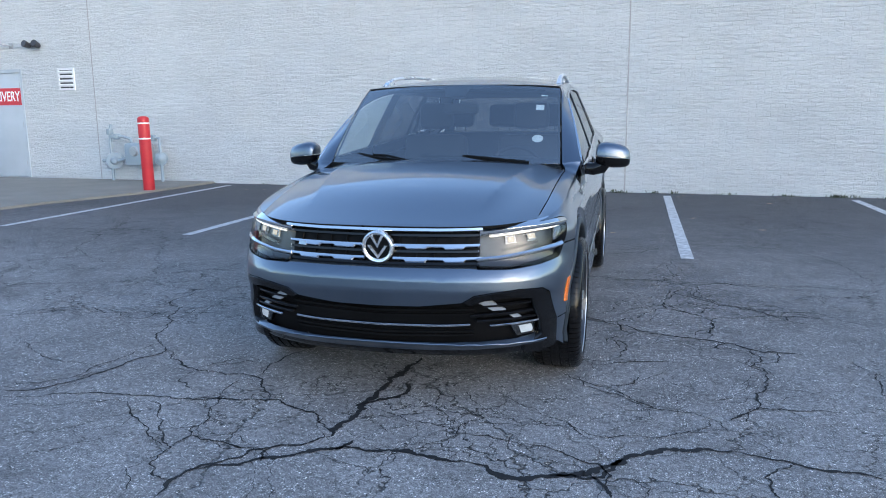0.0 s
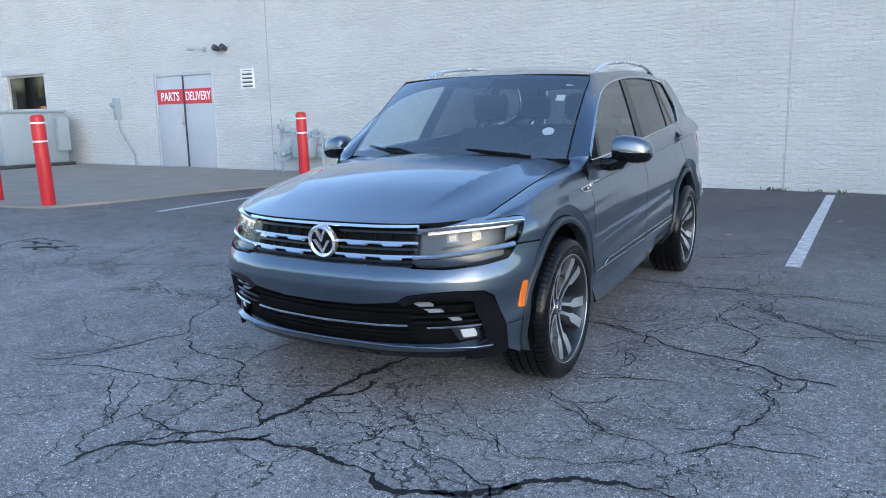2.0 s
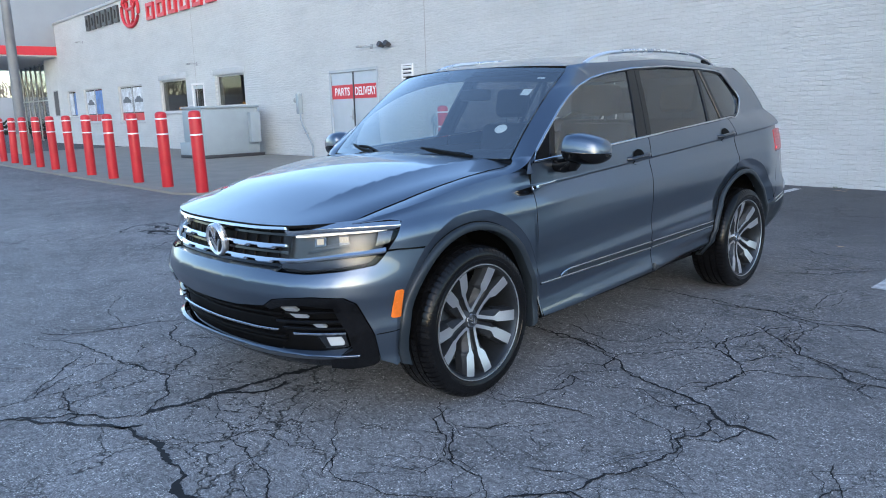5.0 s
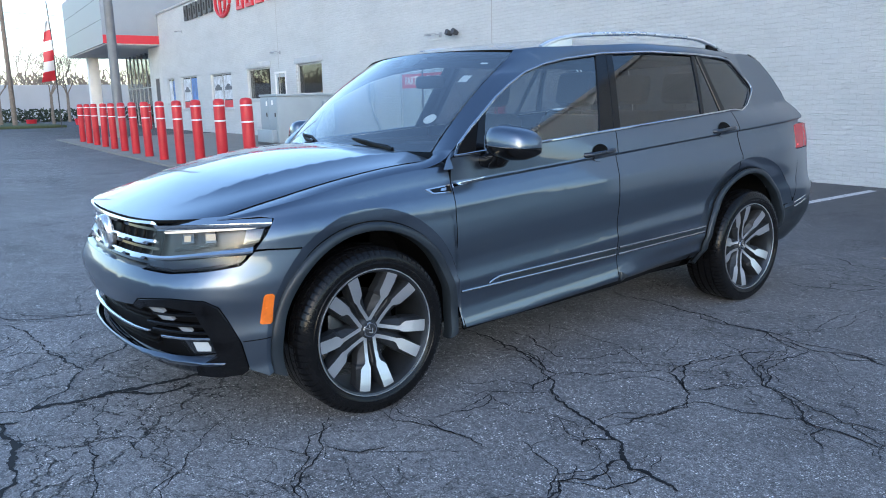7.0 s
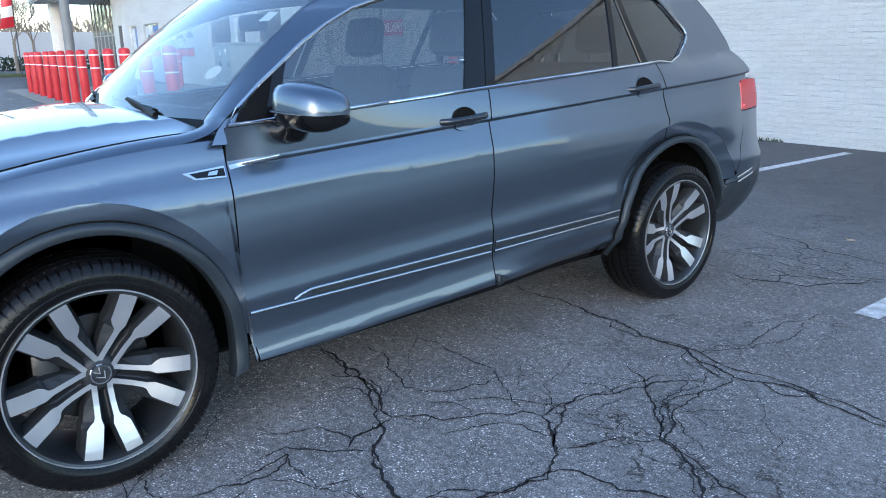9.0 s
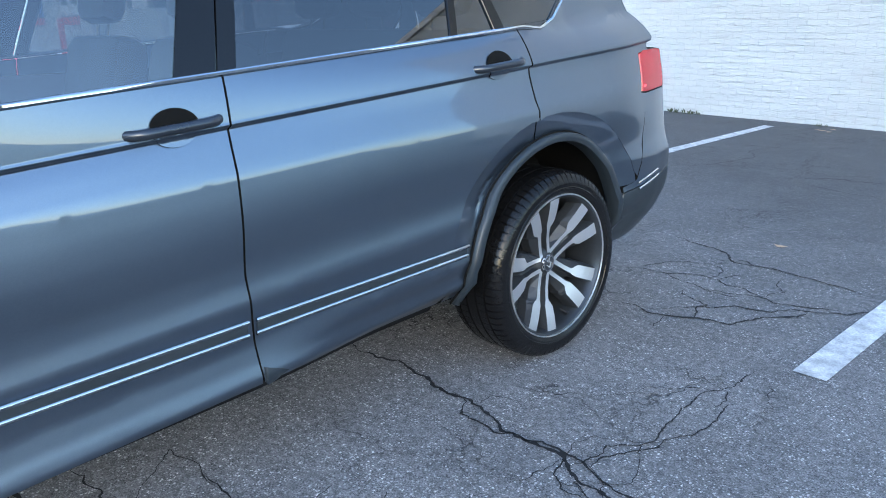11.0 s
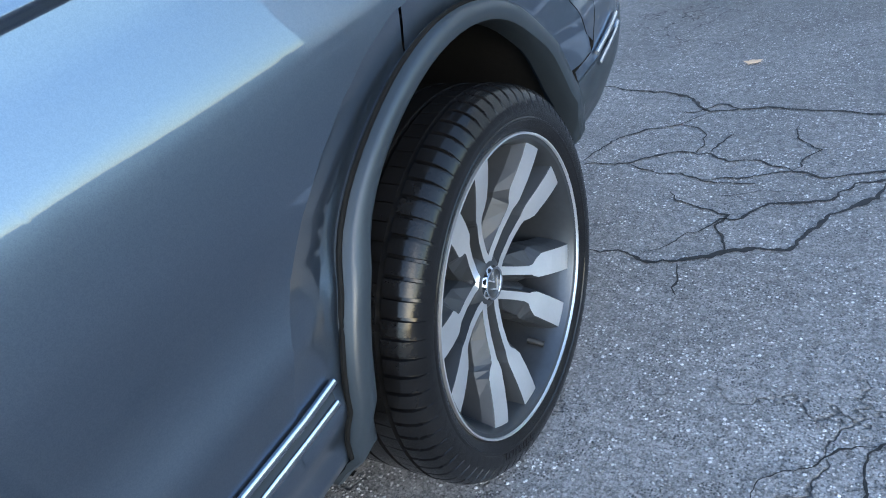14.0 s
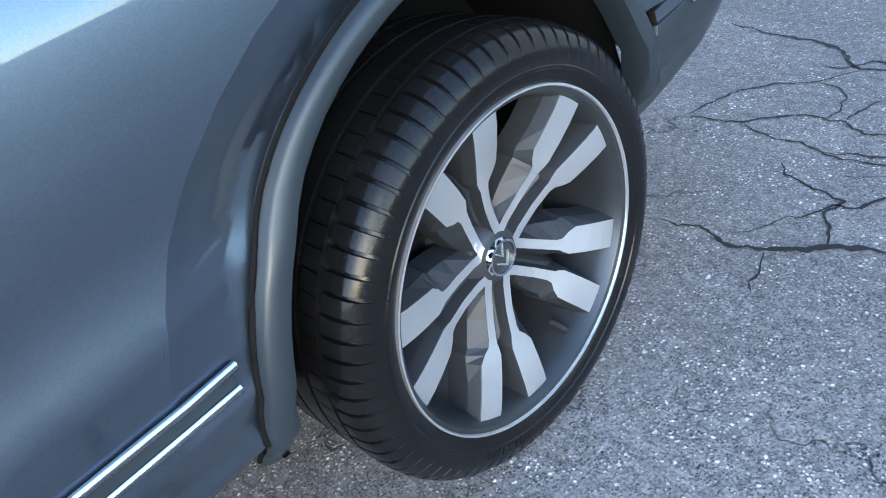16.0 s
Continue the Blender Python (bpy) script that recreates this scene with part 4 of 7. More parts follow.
poster(29.95, 31.2, 1.52, 2.56, POSTER_PALE, "pale poster with printed car in window", True)
poster(31.4, 32.7, 1.52, 2.56, POSTER_PALE, "pale poster with printed car in window", True)
poster(29.9, 32.75, 1.17, 1.48, POSTER_RED, "red strip poster at the foot of the window")
poster(35.2, 36.45, 1.5, 2.6, POSTER_BLUE, "blue poster in shop window")
poster(36.65, 37.9, 1.5, 2.6, POSTER_PALE, "pale poster with printed car in window", True)
poster(35.2, 37.95, 1.17, 1.46, POSTER_RED, "red strip poster at the foot of the window")
poster(39.5, 40.1, 1.5, 2.6, POSTER_BLUE, "blue poster in shop window")
poster(40.2, 40.9, 1.5, 2.6, POSTER_PALE, "pale poster in shop window")

# lit counter goods inside the first windows
ORANGE = glow("warm_lit_goods", (1.0, 0.45, 0.12), 0.3)
for u, z, w, h in ((26.9, 1.46, 0.35, 0.2), (21.2, 1.56, 0.45, 0.16)):
    t = tagged(new("display_light", box("display_light", -u - w, -u + w, 0.5, 0.62, z, z + h, ORANGE, 0.02)), "warm orange lit display inside the window", "display light")
    t.matrix_world = at_wall(0)
    tagged(new("counter", box("counter", -u - w - 0.3, -u + w + 0.3, 0.45, 0.9, 0.03, z - 0.002, DIM_SHADE, 0.01)), "dark counter behind the shop window", "counter").matrix_world = at_wall(0)


def small_door():
    d = thing("door_2", "pale grey single door with a dark glazed upper pane", "door", at_wall(24.1), kind="structure")
    bm = bmesh.new()
    for x0, x1, z0, z1 in ((-0.55, -0.48, PAD, 2.45), (0.48, 0.55, PAD, 2.45), (-0.48, 0.48, 2.38, 2.45)):
        add_box(bm, x0, x1, -0.015, 0.14, z0, z1)
    part("door_frame", bm_mesh("door_frame", bm, WHITE_PAINT), d)
    bm = bmesh.new()
    for x0, x1, z0, z1 in ((-0.475, -0.36, PAD + 0.01, 2.37), (0.36, 0.475, PAD + 0.01, 2.37), (-0.36, 0.36, PAD + 0.01, 1.6), (-0.36, 0.36, 2.25, 2.37)):
        add_box(bm, x0, x1, 0.03, 0.08, z0, z1)
    part("door_leaf", bm_mesh("door_leaf", bm, DOOR_GREY), d)
    part("pane", box("pane", -0.36, 0.36, 0.05, 0.056, 1.6, 2.25, SHOP_GLASS), d)
    part("door_handle", box("door_handle", 0.36, 0.44, -0.02, 0.03, 1.0, 1.12, GREY_METAL, 0.006), d)


small_door()

# wall sign: open dark and red frames in place of the lettering, and a ring shape
def sign_frame(name_label, u, w, z0, z1, t, material, group):
    ob = thing("sign_block", name_label, "wall sign", at_wall(u), group)
    bm = bmesh.new()
    for x0, x1, a, b in ((-w, -w + t, z0, z1), (w - t, w, z0, z1), (-w + t, w - t, z1 - t, z1), (-w + t, w - t, z0, z0 + t)):
        add_box(bm, x0, x1, -0.10, 0.0, a, b)
    part("frame", bm_mesh("frame", bm, material), ob)


for i in range(6):
    sign_frame("dark raised sign frame high on the wall", 35.9 - i * 0.80, 0.27, 5.36, 6.05, 0.16, DARK_METAL, "dark sign frames")
ring = thing("sign_ring", "red oval ring emblem raised on the wall", "wall sign", at_wall(30.15))
for rx, rz, z in ((0.98, 0.66, 5.66), (0.36, 0.62, 5.64), (0.66, 0.26, 5.96)):
    part("ring", tube("ring", [(rx * math.cos(a), -0.06, z + rz * math.sin(a)) for a in (2 * math.pi * i / 40 for i in range(40))], 0.065, SIGN_RED, 8, True), ring)
for i in range(6):
    sign_frame("red raised sign frame high on the wall", 27.9 - i * 1.12, 0.36, 5.06, 5.70, 0.13, SIGN_RED, "red sign frames")

# entrance canopy at the far corner and the glazed showroom below it
canopy = thing("entrance_canopy", "silver-clad entrance canopy box with red stripe", "canopy", at_wall(42.0), kind="structure")
part("cladding", box("cladding", -14.0, -0.02, -2.9, 6.0, 4.66, 8.2, CLADDING), canopy)
part("stripe", box("stripe", -0.02, 0.0, -2.91, 0.0, 4.66, 5.1, SIGN_RED), canopy, "red stripe along the lower edge")
part("soffit", box("soffit", -13.9, -0.1, -2.8, 5.9, 4.6, 4.655, WHITE_PAINT), canopy)
for z in (5.9, 7.05):
    part("panel_joint", box("panel_joint", -14.0, -0.02, -2.910, -2.902, z - 0.014, z + 0.014, DARK_METAL), canopy)
tagged(new("wall_canopy", box("wall_canopy", -2.9, -0.02, 0.0, 0.3, 0.0, 4.59, BRICK)), "white-painted wall below the entrance canopy", "brick wall", kind="structure").matrix_world = at_wall(42.0)
slit = thing("window_6", "narrow dark window in white wall under canopy", "window", at_wall(42.0), kind="structure")
part("pane", box("pane", -1.5, -0.6, -0.012, -0.004, 1.5, 2.8, DIM_SHADE), slit)
for x0, x1, z0, z1 in ((-1.58, -1.5, 1.45, 2.86), (-0.6, -0.52, 1.45, 2.86), (-1.5, -0.6, 2.8, 2.86), (-1.5, -0.6, 1.45, 1.5)):
    part("window_frame", box("window_frame", x0, x1, -0.03, -0.002, z0, z1, FRAME_GREY), slit)
show = thing("showroom_glazing", "glazed showroom front with slim metal mullions", "glazed front", at_wall(42.0), kind="structure")
for i in range(9):
    part("mullion", box("mullion", -3.05 - i * 1.2, -2.98 - i * 1.2, 0.6, 0.7, 0.0, 4.6, GREY_METAL), show)
for i in range(8):
    part("pane", box("pane", -4.18 - i * 1.2, -3.05 - i * 1.2, 0.64, 0.66, 0.1, 4.5, SHOP_GLASS), show)
part("transom", box("transom", -12.6, -3.0, 0.61, 0.69, 2.4, 2.47, GREY_METAL), show)
part("column", box("column", -13.0, -12.3, -1.9, -1.2, 0.0, 4.6, WHITE_PAINT, 0.02), show, "white square canopy column")
tagged(new("wall_show", box("wall_show", -14, 0, 5.6, 5.8, 0, 4.6, FAR_WHITE)), "pale back wall inside the showroom", "wall", kind="structure").matrix_world = at_wall(42)

# ---- light pole, far street ----
pole = thing("light_pole", "thick grey steel light pole on concrete base", "light pole", pose(-29.4, 6.78, 0))
part("base", lathe_mesh("base", [(0.30, 0.0), (0.30, 0.75), (0.27, 0.8), (0.0, 0.8)], CONCRETE, 24), pole, "round concrete base")
part("shaft", lathe_mesh("shaft", [(0.19, 0.8), (0.185, 2.0), (0.155, 9.0), (0.0, 9.02)], POLE_STEEL, 20), pole)


def banner_flag(x, y):
    b = thing("feather_flag", "red and white feather flag on a tall dark pole", "flag", pose(x, y, 0))
    part("flag_pole", tube("flag_pole", [(0, 0, 0), (0, 0, 5.5), (0, -0.1, 7.8)], 0.035, DARK_METAL), b)
    cols = [SIGN_RED, SIGN_WHITE]
    for k in range(6):
        vs, fs = [], []
        for i in range(6):
            z = 3.0 + (k + i / 5) * 0.62
            w = 0.85 - 0.10 * k - 0.02 * i
            for j in range(5):
                t = j / 4
                vs.append((0.10 * math.sin(3 * t + z * 1.5) - 0.02, 0.04 * math.sin(z * 2) - w * t - 0.04 * max(0.0, z - 5.5), z - 0.15 * t))
        for i in range(5):
            for j in range(4):
                a = i * 5 + j
                fs.append((a, a + 1, a + 6, a + 5))
        part("cloth", mesh_from("cloth", vs, fs, cols[k % 2], smooth=True), b)


banner_flag(-50.5, 8.6)


def bare_tree(x, y, h, seed):
    rnd = random.Random(seed)
    t = thing("bare_tree", "leafless grey street tree with fine twigs", "tree", pose(x, y, 0), "bare trees by the road")
    vs, fs = [], []

    def limb(p, d, L, r, depth):
        q = p + d * L
        k = len(vs)
        a, b = tube_data([p, p.lerp(q, 0.5) + Vector((rnd.gauss(0, 0.05), rnd.gauss(0, 0.05), 0)) * L, q], [r, r * 0.85, r * 0.68], 5)
        vs.extend(a)
        fs.extend(tuple(i + k for i in f) for f in b)
        if depth:
            for _ in range(3 if depth > 1 else 4):
                e = (d + Vector((rnd.gauss(0, 0.5), rnd.gauss(0, 0.5), rnd.gauss(0.15, 0.3)))).normalized()
                limb(q if rnd.random() < 0.6 else p.lerp(q, 0.7), e, L * rnd.uniform(0.55, 0.8), r * 0.6, depth - 1)
    part("trunk", tube("trunk", [(0, 0, 0), (0.03, 0, h * 0.2), (0, 0.02, h * 0.36)], [h * 0.022, h * 0.018, h * 0.016], BARK, 8), t)
    for _ in range(4):
        limb(Vector((0, 0, h * 0.34)), Vector((rnd.gauss(0, 0.45), rnd.gauss(0, 0.45), 1)).normalized(), h * 0.22, h * 0.008, 4)
    part("crown", mesh_from("crown", vs, fs, BARK), t)


for i, (x, y, h) in enumerate(((-58, 6.2, 6.0), (-64, 10.6, 6.5), (-72, 13.4, 7.0), (-95, 6, 9.0), (-98, 14, 10.0), (-90, -2, 9.0), (-60, -8, 7.0))):
    bare_tree(x, y, h, i)

up = thing("utility_pole", "weathered wooden utility pole with crossarm and wires", "utility pole", pose(-56.0, 6.75, 0))
part("pole", lathe_mesh("pole", [(0.17, 0), (0.12, 11), (0, 11.01)], BARK, 12), up)
part("crossarm", box("crossarm", -0.06, 0.06, -1.1, 1.1, 9.6, 9.75, BARK), up)
for z, y0 in ((9.8, -1.0), (9.8, 0.0), (9.8, 1.0), (7.6, 0.0), (6.6, 0.0), (5.9, 0.0)):
    part("wire", tube("wire", [(-0.0, y0 + s * 3.2, z - 1.4 * (s / 30) * (1 - s / 30) * 4 * 0.4) for s in range(0, 31, 3)], 0.018, DARK_METAL, 5), up)
sl = thing("street_lamp", "slim dark street lamp post by the road", "street lamp", pose(-62, 5.6, 0))
part("post", tube("post", [(0, 0, 0), (0, 0, 8.6)], 0.07, DARK_METAL), sl)
part("lamp_head", box("lamp_head", -0.25, 0.25, -0.1, 0.1, 8.55, 8.72, DARK_METAL, 0.03), sl)

tagged(new("far_building", box("far_building", -120, -84, -30, 40, 0, 3.6, FAR_WHITE)), "long low white building across the road", "building", kind="structure")
tagged(new("verge", box("verge", -66, -52, 5.2, 9.2, 0.0, 0.16, GRASS, 0.03)), "raised grass island with kerb", "grass verge", kind="structure")


def hedge(x0, x1, y0, y1, h, seed, name="hedge", label="dark clipped hedge by the road"):
    rnd = random.Random(seed)
    vs, fs = [], []
    for _ in range(2600):
        c = Vector((rnd.uniform(x0, x1), rnd.uniform(y0, y1), rnd.uniform(0, h) * rnd.uniform(0.8, 1.0)))
        a, b = Vector((rnd.gauss(0, 1), rnd.gauss(0, 1), rnd.gauss(0, 1))).normalized() * 0.16, Vector((rnd.gauss(0, 1), rnd.gauss(0, 1), rnd.gauss(0, 1))).normalized() * 0.16
        k = len(vs)
        vs.extend([c + a, c + b, c - a, c - b])
        fs.append((k, k + 1, k + 2, k + 3))
    tagged(new(name, mesh_from(name, vs, fs, HEDGE)), label, "hedge", kind="stuff")


hedge(-76, -74, -4, 22, 1.3, 2)
# far bare woods on the skyline
rnd = random.Random(8)
vs, fs = [], []
for _ in range(6000):
    y = rnd.uniform(-60, 90)
    top = 7.0 + 2.5 * noise.noise((y * 0.06, 3.0, 1.0)) + 1.2 * noise.noise((y * 0.4, 7.0, 1.0))
    z = rnd.uniform(0.5, top)
    c = Vector((rnd.uniform(-150, -140), y, z))
    a = Vector((0, rnd.gauss(0, 0.5), rnd.uniform(0.3, 1.0)))
    b = Vector((0, 0.10, 0.03))
    k = len(vs)
    vs.extend([c + a + b, c + a - b, c - a - b, c - a + b])
    fs.append((k, k + 1, k + 2, k + 3))
tagged(new("far_woods", mesh_from("far_woods", vs, fs, BARK)), "bare brown woods on the far skyline", "woods", kind="stuff")
for x, y in ((-60, 8.4), (-58.5, 11.4), (-59.5, 11.9)):
    t = thing("planter", "low red planter box by the grass island", "planter", pose(x, y, 0), "red planters")
    part("tub", lathe_mesh("tub", [(0.30, 0), (0.38, 0.42), (0.40, 0.46), (0.35, 0.46), (0.32, 0.38), (0, 0.38)], SIGN_RED, 20), t)

# unseen dark blocks behind the camera, added to darken reflections and low sky
tagged(new("reflection_block", box("reflection_block", 60, 64, -60, 180, 0, 2.6, DIM_SHADE)), "plain dark unseen block added for reflections", "building", kind="structure")
tagged(new("reflection_block_south", box("reflection_block_south", -80, 60, -56, -52, 0, 5.0, DIM_SHADE)), "plain dark unseen block added for reflections", "building", kind="structure")

# dry leaves and grit
rnd = random.Random(11)
spots = [(0.93, 4.69), (1.9, 6.1), (3.1, 7.9), (2.6, 5.2), (-0.5, 9.0), (2.1, 9.1)] + [(rnd.uniform(-6, 6), 9.0 - 0.07 * rnd.uniform(-6, 6) + rnd.uniform(-0.35, 0.15)) for _ in range(14)]
for x, y in spots:
    bm = bmesh.new()
    pts = [(0.035 * (1 + 0.35 * math.sin(5 * a)) * math.cos(a), 0.022 * (1 + 0.35 * math.sin(5 * a)) * math.sin(a)) for a in (2 * math.pi * i / 14 for i in range(14))]
    c = bm.verts.new((0, 0, 0.010))
    ring_v = [bm.verts.new((a, b, 0.005 + 0.012 * abs(a) * 20 * rnd.random())) for a, b in pts]
    for i in range(14):
        bm.faces.new((c, ring_v[i], ring_v[(i + 1) % 14]))
    t = tagged(new("fallen_leaf", bm_mesh("fallen_leaf", bm, LEAF_DRY)), "dry curled leaf lying on asphalt", "leaf", "fallen leaves")
    t.matrix_world = pose(x, y, 0.002, 0, 0, rnd.uniform(0, 360)) @ Matrix.Scale(rnd.uniform(0.6, 1.1), 4)

# weeds and dead leaves in the joint along the wall's foot
rnd = random.Random(12)
vs, fs = [], []
for _ in range(46):
    m = W(rnd.uniform(-6.3, 7.0), rnd.uniform(0.01, 0.10), 0)
    s = rnd.uniform(0.02, 0.06)
    for _ in range(14):
        a, b = rnd.uniform(0, 6.283), rnd.uniform(0.2, 1.0)
        p = m @ Vector((rnd.gauss(0, s * 1.6), -abs(rnd.gauss(0, 0.03)), 0))
        tip = p + Vector((math.cos(a) * s * b, math.sin(a) * s * b * 0.6 - 0.02, s * rnd.uniform(0.5, 1.2)))
        side = Vector((-math.sin(a), math.cos(a), 0)) * s * 0.16
        k = len(vs)
        vs += [tuple(p - side * 0.5), tuple(p + side * 0.5), tuple(p.lerp(tip, 0.6) + side), tuple(tip), tuple(p.lerp(tip, 0.6) - side)]
        fs.append((k, k + 1, k + 2, k + 3, k + 4))
tagged(new("weeds", mesh_from("weeds", vs, fs, GRASS)), "small weeds and dead leaves along the wall's foot", "weeds", kind="stuff")


# ======== the car ========
def paint_material():
    """Metallic grey-blue paint: flakes under a clear coat."""
    m, n, l, b = nodes_of("grey_blue_metallic_paint")
    fl = n.new("ShaderNodeTexVoronoi")
    fl.inputs["Scale"].default_value = 900.0
    tc = n.new("ShaderNodeTexCoord")
    l.new(tc.outputs["Object"], fl.inputs[0])
    r = ramp(n, [(0.0, (0.102, 0.129, 0.172)), (1.0, (0.122, 0.153, 0.200))])
    sep = n.new("ShaderNodeSeparateColor")
    l.new(fl.outputs["Color"], sep.inputs[0])
    l.new(sep.outputs[0], r.inputs[0])
    l.new(r.outputs[0], b.inputs["Base Color"])
    b.inputs["Metallic"].default_value = 0.95
    dust = noise_tex(n, l, 3.0, 6.0)
    rr = ramp(n, [(0.35, 0.33), (0.7, 0.37)])
    l.new(dust.outputs[0], rr.inputs[0])
    l.new(rr.outputs[0], b.inputs["Roughness"])
    b.inputs["Coat Weight"].default_value = 1.0
    b.inputs["Coat IOR"].default_value = 1.6
    cr = ramp(n, [(0.35, 0.018), (0.75, 0.036)])
    l.new(dust.outputs[0], cr.inputs[0])
    l.new(cr.outputs[0], b.inputs["Coat Roughness"])
    return m


PAINT = paint_material()
CHROME = mat("satin_chrome", (0.66, 0.67, 0.69), 0.07, 1.0, var=0.03, rvar=0.3)
GLOSS_BLACK = mat("gloss_black_plastic", (0.004, 0.004, 0.0045), 0.09, var=0.1, spec=0.42)
MATT_BLACK = mat("matt_black_plastic", (0.005, 0.005, 0.0055), 0.5, var=0.2, spec=0.1)
FLARE = mat("grey_arch_trim", (0.024, 0.031, 0.039), 0.36, 0.2, var=0.08, fine=300, bump=0.02)
HANDLE = mat("dark_grey_handle_paint", (0.028, 0.034, 0.046), 0.3, 0.5, var=0.06, coat=0.5)
UNDER = mat("black_underbody", (0.006, 0.006, 0.006), 0.8, var=0.3, spec=0.1)
TYRE = mat("tyre_rubber", (0.006, 0.006, 0.0065), 0.21, var=0.25, spec=0.26, scale=12, fine=140, rvar=0.3)
MACHINED = mat("machined_alloy", (0.60, 0.61, 0.63), 0.34, 0.85, var=0.04, fine=160, rvar=0.2)
ALLOY_DARK = mat("dark_grey_alloy", (0.030, 0.033, 0.038), 0.50, 0.35, var=0.08)
DISC = mat("brake_disc_steel", (0.08, 0.08, 0.083), 0.4, 1.0, var=0.15)
SEAT = mat("black_seat_leather", (0.024, 0.025, 0.028), 0.6, var=0.15, bump=0.1, spec=0.2)
LAMP_REFLECTOR = mat("lamp_reflector", (0.14, 0.142, 0.145), 0.24, 1.0, var=0.03)
AMBER = mat("amber_marker", (0.72, 0.16, 0.012), 0.25, var=0.1, scale=30, coat=0.5)
TAIL_RED = mat("red_tail_lens", (0.36, 0.008, 0.014), 0.2, var=0.1, coat=0.15)
LED = glow("headlight_led", (1.0, 0.86, 0.66), 0.27)
SATIN = mat("satin_lamp_trim", (0.36, 0.38, 0.41), 0.16, 1.0, var=0.04)
EMBLEM = mat("pale_satin_chrome", (0.86, 0.87, 0.88), 0.28, 0.9, var=0.03)
LED_SOFT = glow("headlight_projector", (1.0, 0.84, 0.60), 0.20, 0.12)
LAMP_GREY = mat("dark_lamp_plastic", (0.018, 0.019, 0.021), 0.10, 0.0, var=0.06)
LAMP_DARK = mat("lamp_bowl_silver", (0.085, 0.083, 0.078), 0.32, 0.8, var=0.25, scale=18)
FOG_LED = glow("fog_light_led", (0.92, 0.97, 1.0), 0.10, 0.35)
TAIL_LED = glow("tail_led", (1.0, 0.05, 0.06), 0.3)
SCREEN_GLASS = glass("windscreen_glass", (0.80, 0.86, 0.85), 0.0, 0.30)
SIDE_GLASS = glass("front_side_glass", (0.80, 0.86, 0.83), 0.0, 0.20)
PRIVACY_GLASS = glass("dark_privacy_glass", (0.16, 0.165, 0.17), 0.0, 0.14)
LENS_GLASS = glass("headlight_lens", (0.93, 0.94, 0.95), 0.0, 0.025)
STICKER = mat("white_sticker_paper", (0.70, 0.72, 0.74), 0.5, var=0.08)

PLAN = [(0, -.872), (.2, -.866), (.4, -.842), (.58, -.785), (.710, -.700), (.79, -.600), (.836, -.490), (.860, -.360), (.869, -.20), (.873, 0), (.876, .5), (.879, 1.4), (.880, 2.3),
        (.880, 2.79), (.879, 3.10), (.873, 3.34), (.850, 3.53), (.775, 3.70), (.55, 3.80), (.25, 3.84), (0, 3.85)]


def spline(ctrl, per=24):
    """A smooth curve through points, mirrored at both ends."""
    c = np.array(ctrl, float)
    first, last = c[1] * [-1, 1], c[-2] * [-1, 1]
    c = np.vstack([first, c, last])
    out = []
    for i in range(1, len(c) - 2):
        p0, p1, p2, p3 = c[i - 1:i + 3]
        for t in np.linspace(0, 1, per, endpoint=False):
            out.append(0.5 * (2 * p1 + (p2 - p0) * t + (2 * p0 - 5 * p1 + 4 * p2 - p3) * t ** 2 + (3 * p1 - p0 - 3 * p2 + p3) * t ** 3))
    out.append(c[-2])
    return np.array(out)


PC = spline(PLAN)
ARC = np.concatenate([[0], np.cumsum(np.linalg.norm(np.diff(PC, axis=0), axis=1))])
_mid = int(np.argmax(PC[:, 0]))


def ax(x):
    """Arc place on the front from the distance off the car's middle."""
    return float(np.interp(x, PC[:_mid, 0], ARC[:_mid]))


def ay(y):
    """Arc place on the flank from the distance behind the front axle."""
    return float(np.interp(y, PC[:, 1], ARC))


def plan_at(a):
    a = min(max(a, ARC[0]), ARC[-1])
    e = 2e-3
    p = np.array([np.interp(a, ARC, PC[:, k]) for k in (0, 1)])
    d = np.array([np.interp(a + e, ARC, PC[:, k]) - np.interp(a - e, ARC, PC[:, k]) for k in (0, 1)])
    if a < 3 * e or a > ARC[-1] - 3 * e:
        d = np.array([1.0 if a < 1 else -1.0, 0.0])
    d /= np.linalg.norm(d)
    return p, np.array([d[1], -d[0]])


def smooth_table(knots, lo, hi, blur):
    z = np.linspace(lo, hi, 800)
    v = np.interp(z, [k[0] for k in knots], [k[1] for k in knots])
    w = max(1, int(blur / (hi - lo) * 800))
    ker = np.hanning(w + 2)[1:-1]
    v = np.convolve(np.pad(v, w, mode="edge"), ker / ker.sum(), mode="same")[w:-w]
    return z, v


FRONT_OFF = smooth_table([(.15, .12), (.22, .09), (.26, .058), (.33, .040), (.40, .034), (.50, .018), (.57, .0), (.62, .003), (.66, .022), (.70, .05), (.84, .088), (.92, .12), (1.1, .2)], .15, 1.1, .03)
# flank: by height against the crease line
SIDE_OFF = smooth_table([(-.80, .10), (-.72, .036), (-.695, .006), (-.675, .0020), (-.63, .0135), (-.575, .0215), (-.51, .0115), (-.455, .004), (-.43, .0085), (-.40, .0125), (-.36, .0120), (-.30, .0052), (-.26, .0022), (-.22, .0022), (-.18, .0042), (-.14, .0078), (0, .0078)], -.8, 0, .035)
REAR_OFF = smooth_table([(.15, .30), (.2, .24), (.3, .13), (.4, .055), (.5, .01), (.56, 0), (.68, 0), (.74, .025), (1.0, .05), (1.1, .07)], .15, 1.1, .04)


def crease(y):
    return .9413 + (y - .444) * .0682


BELT = .106


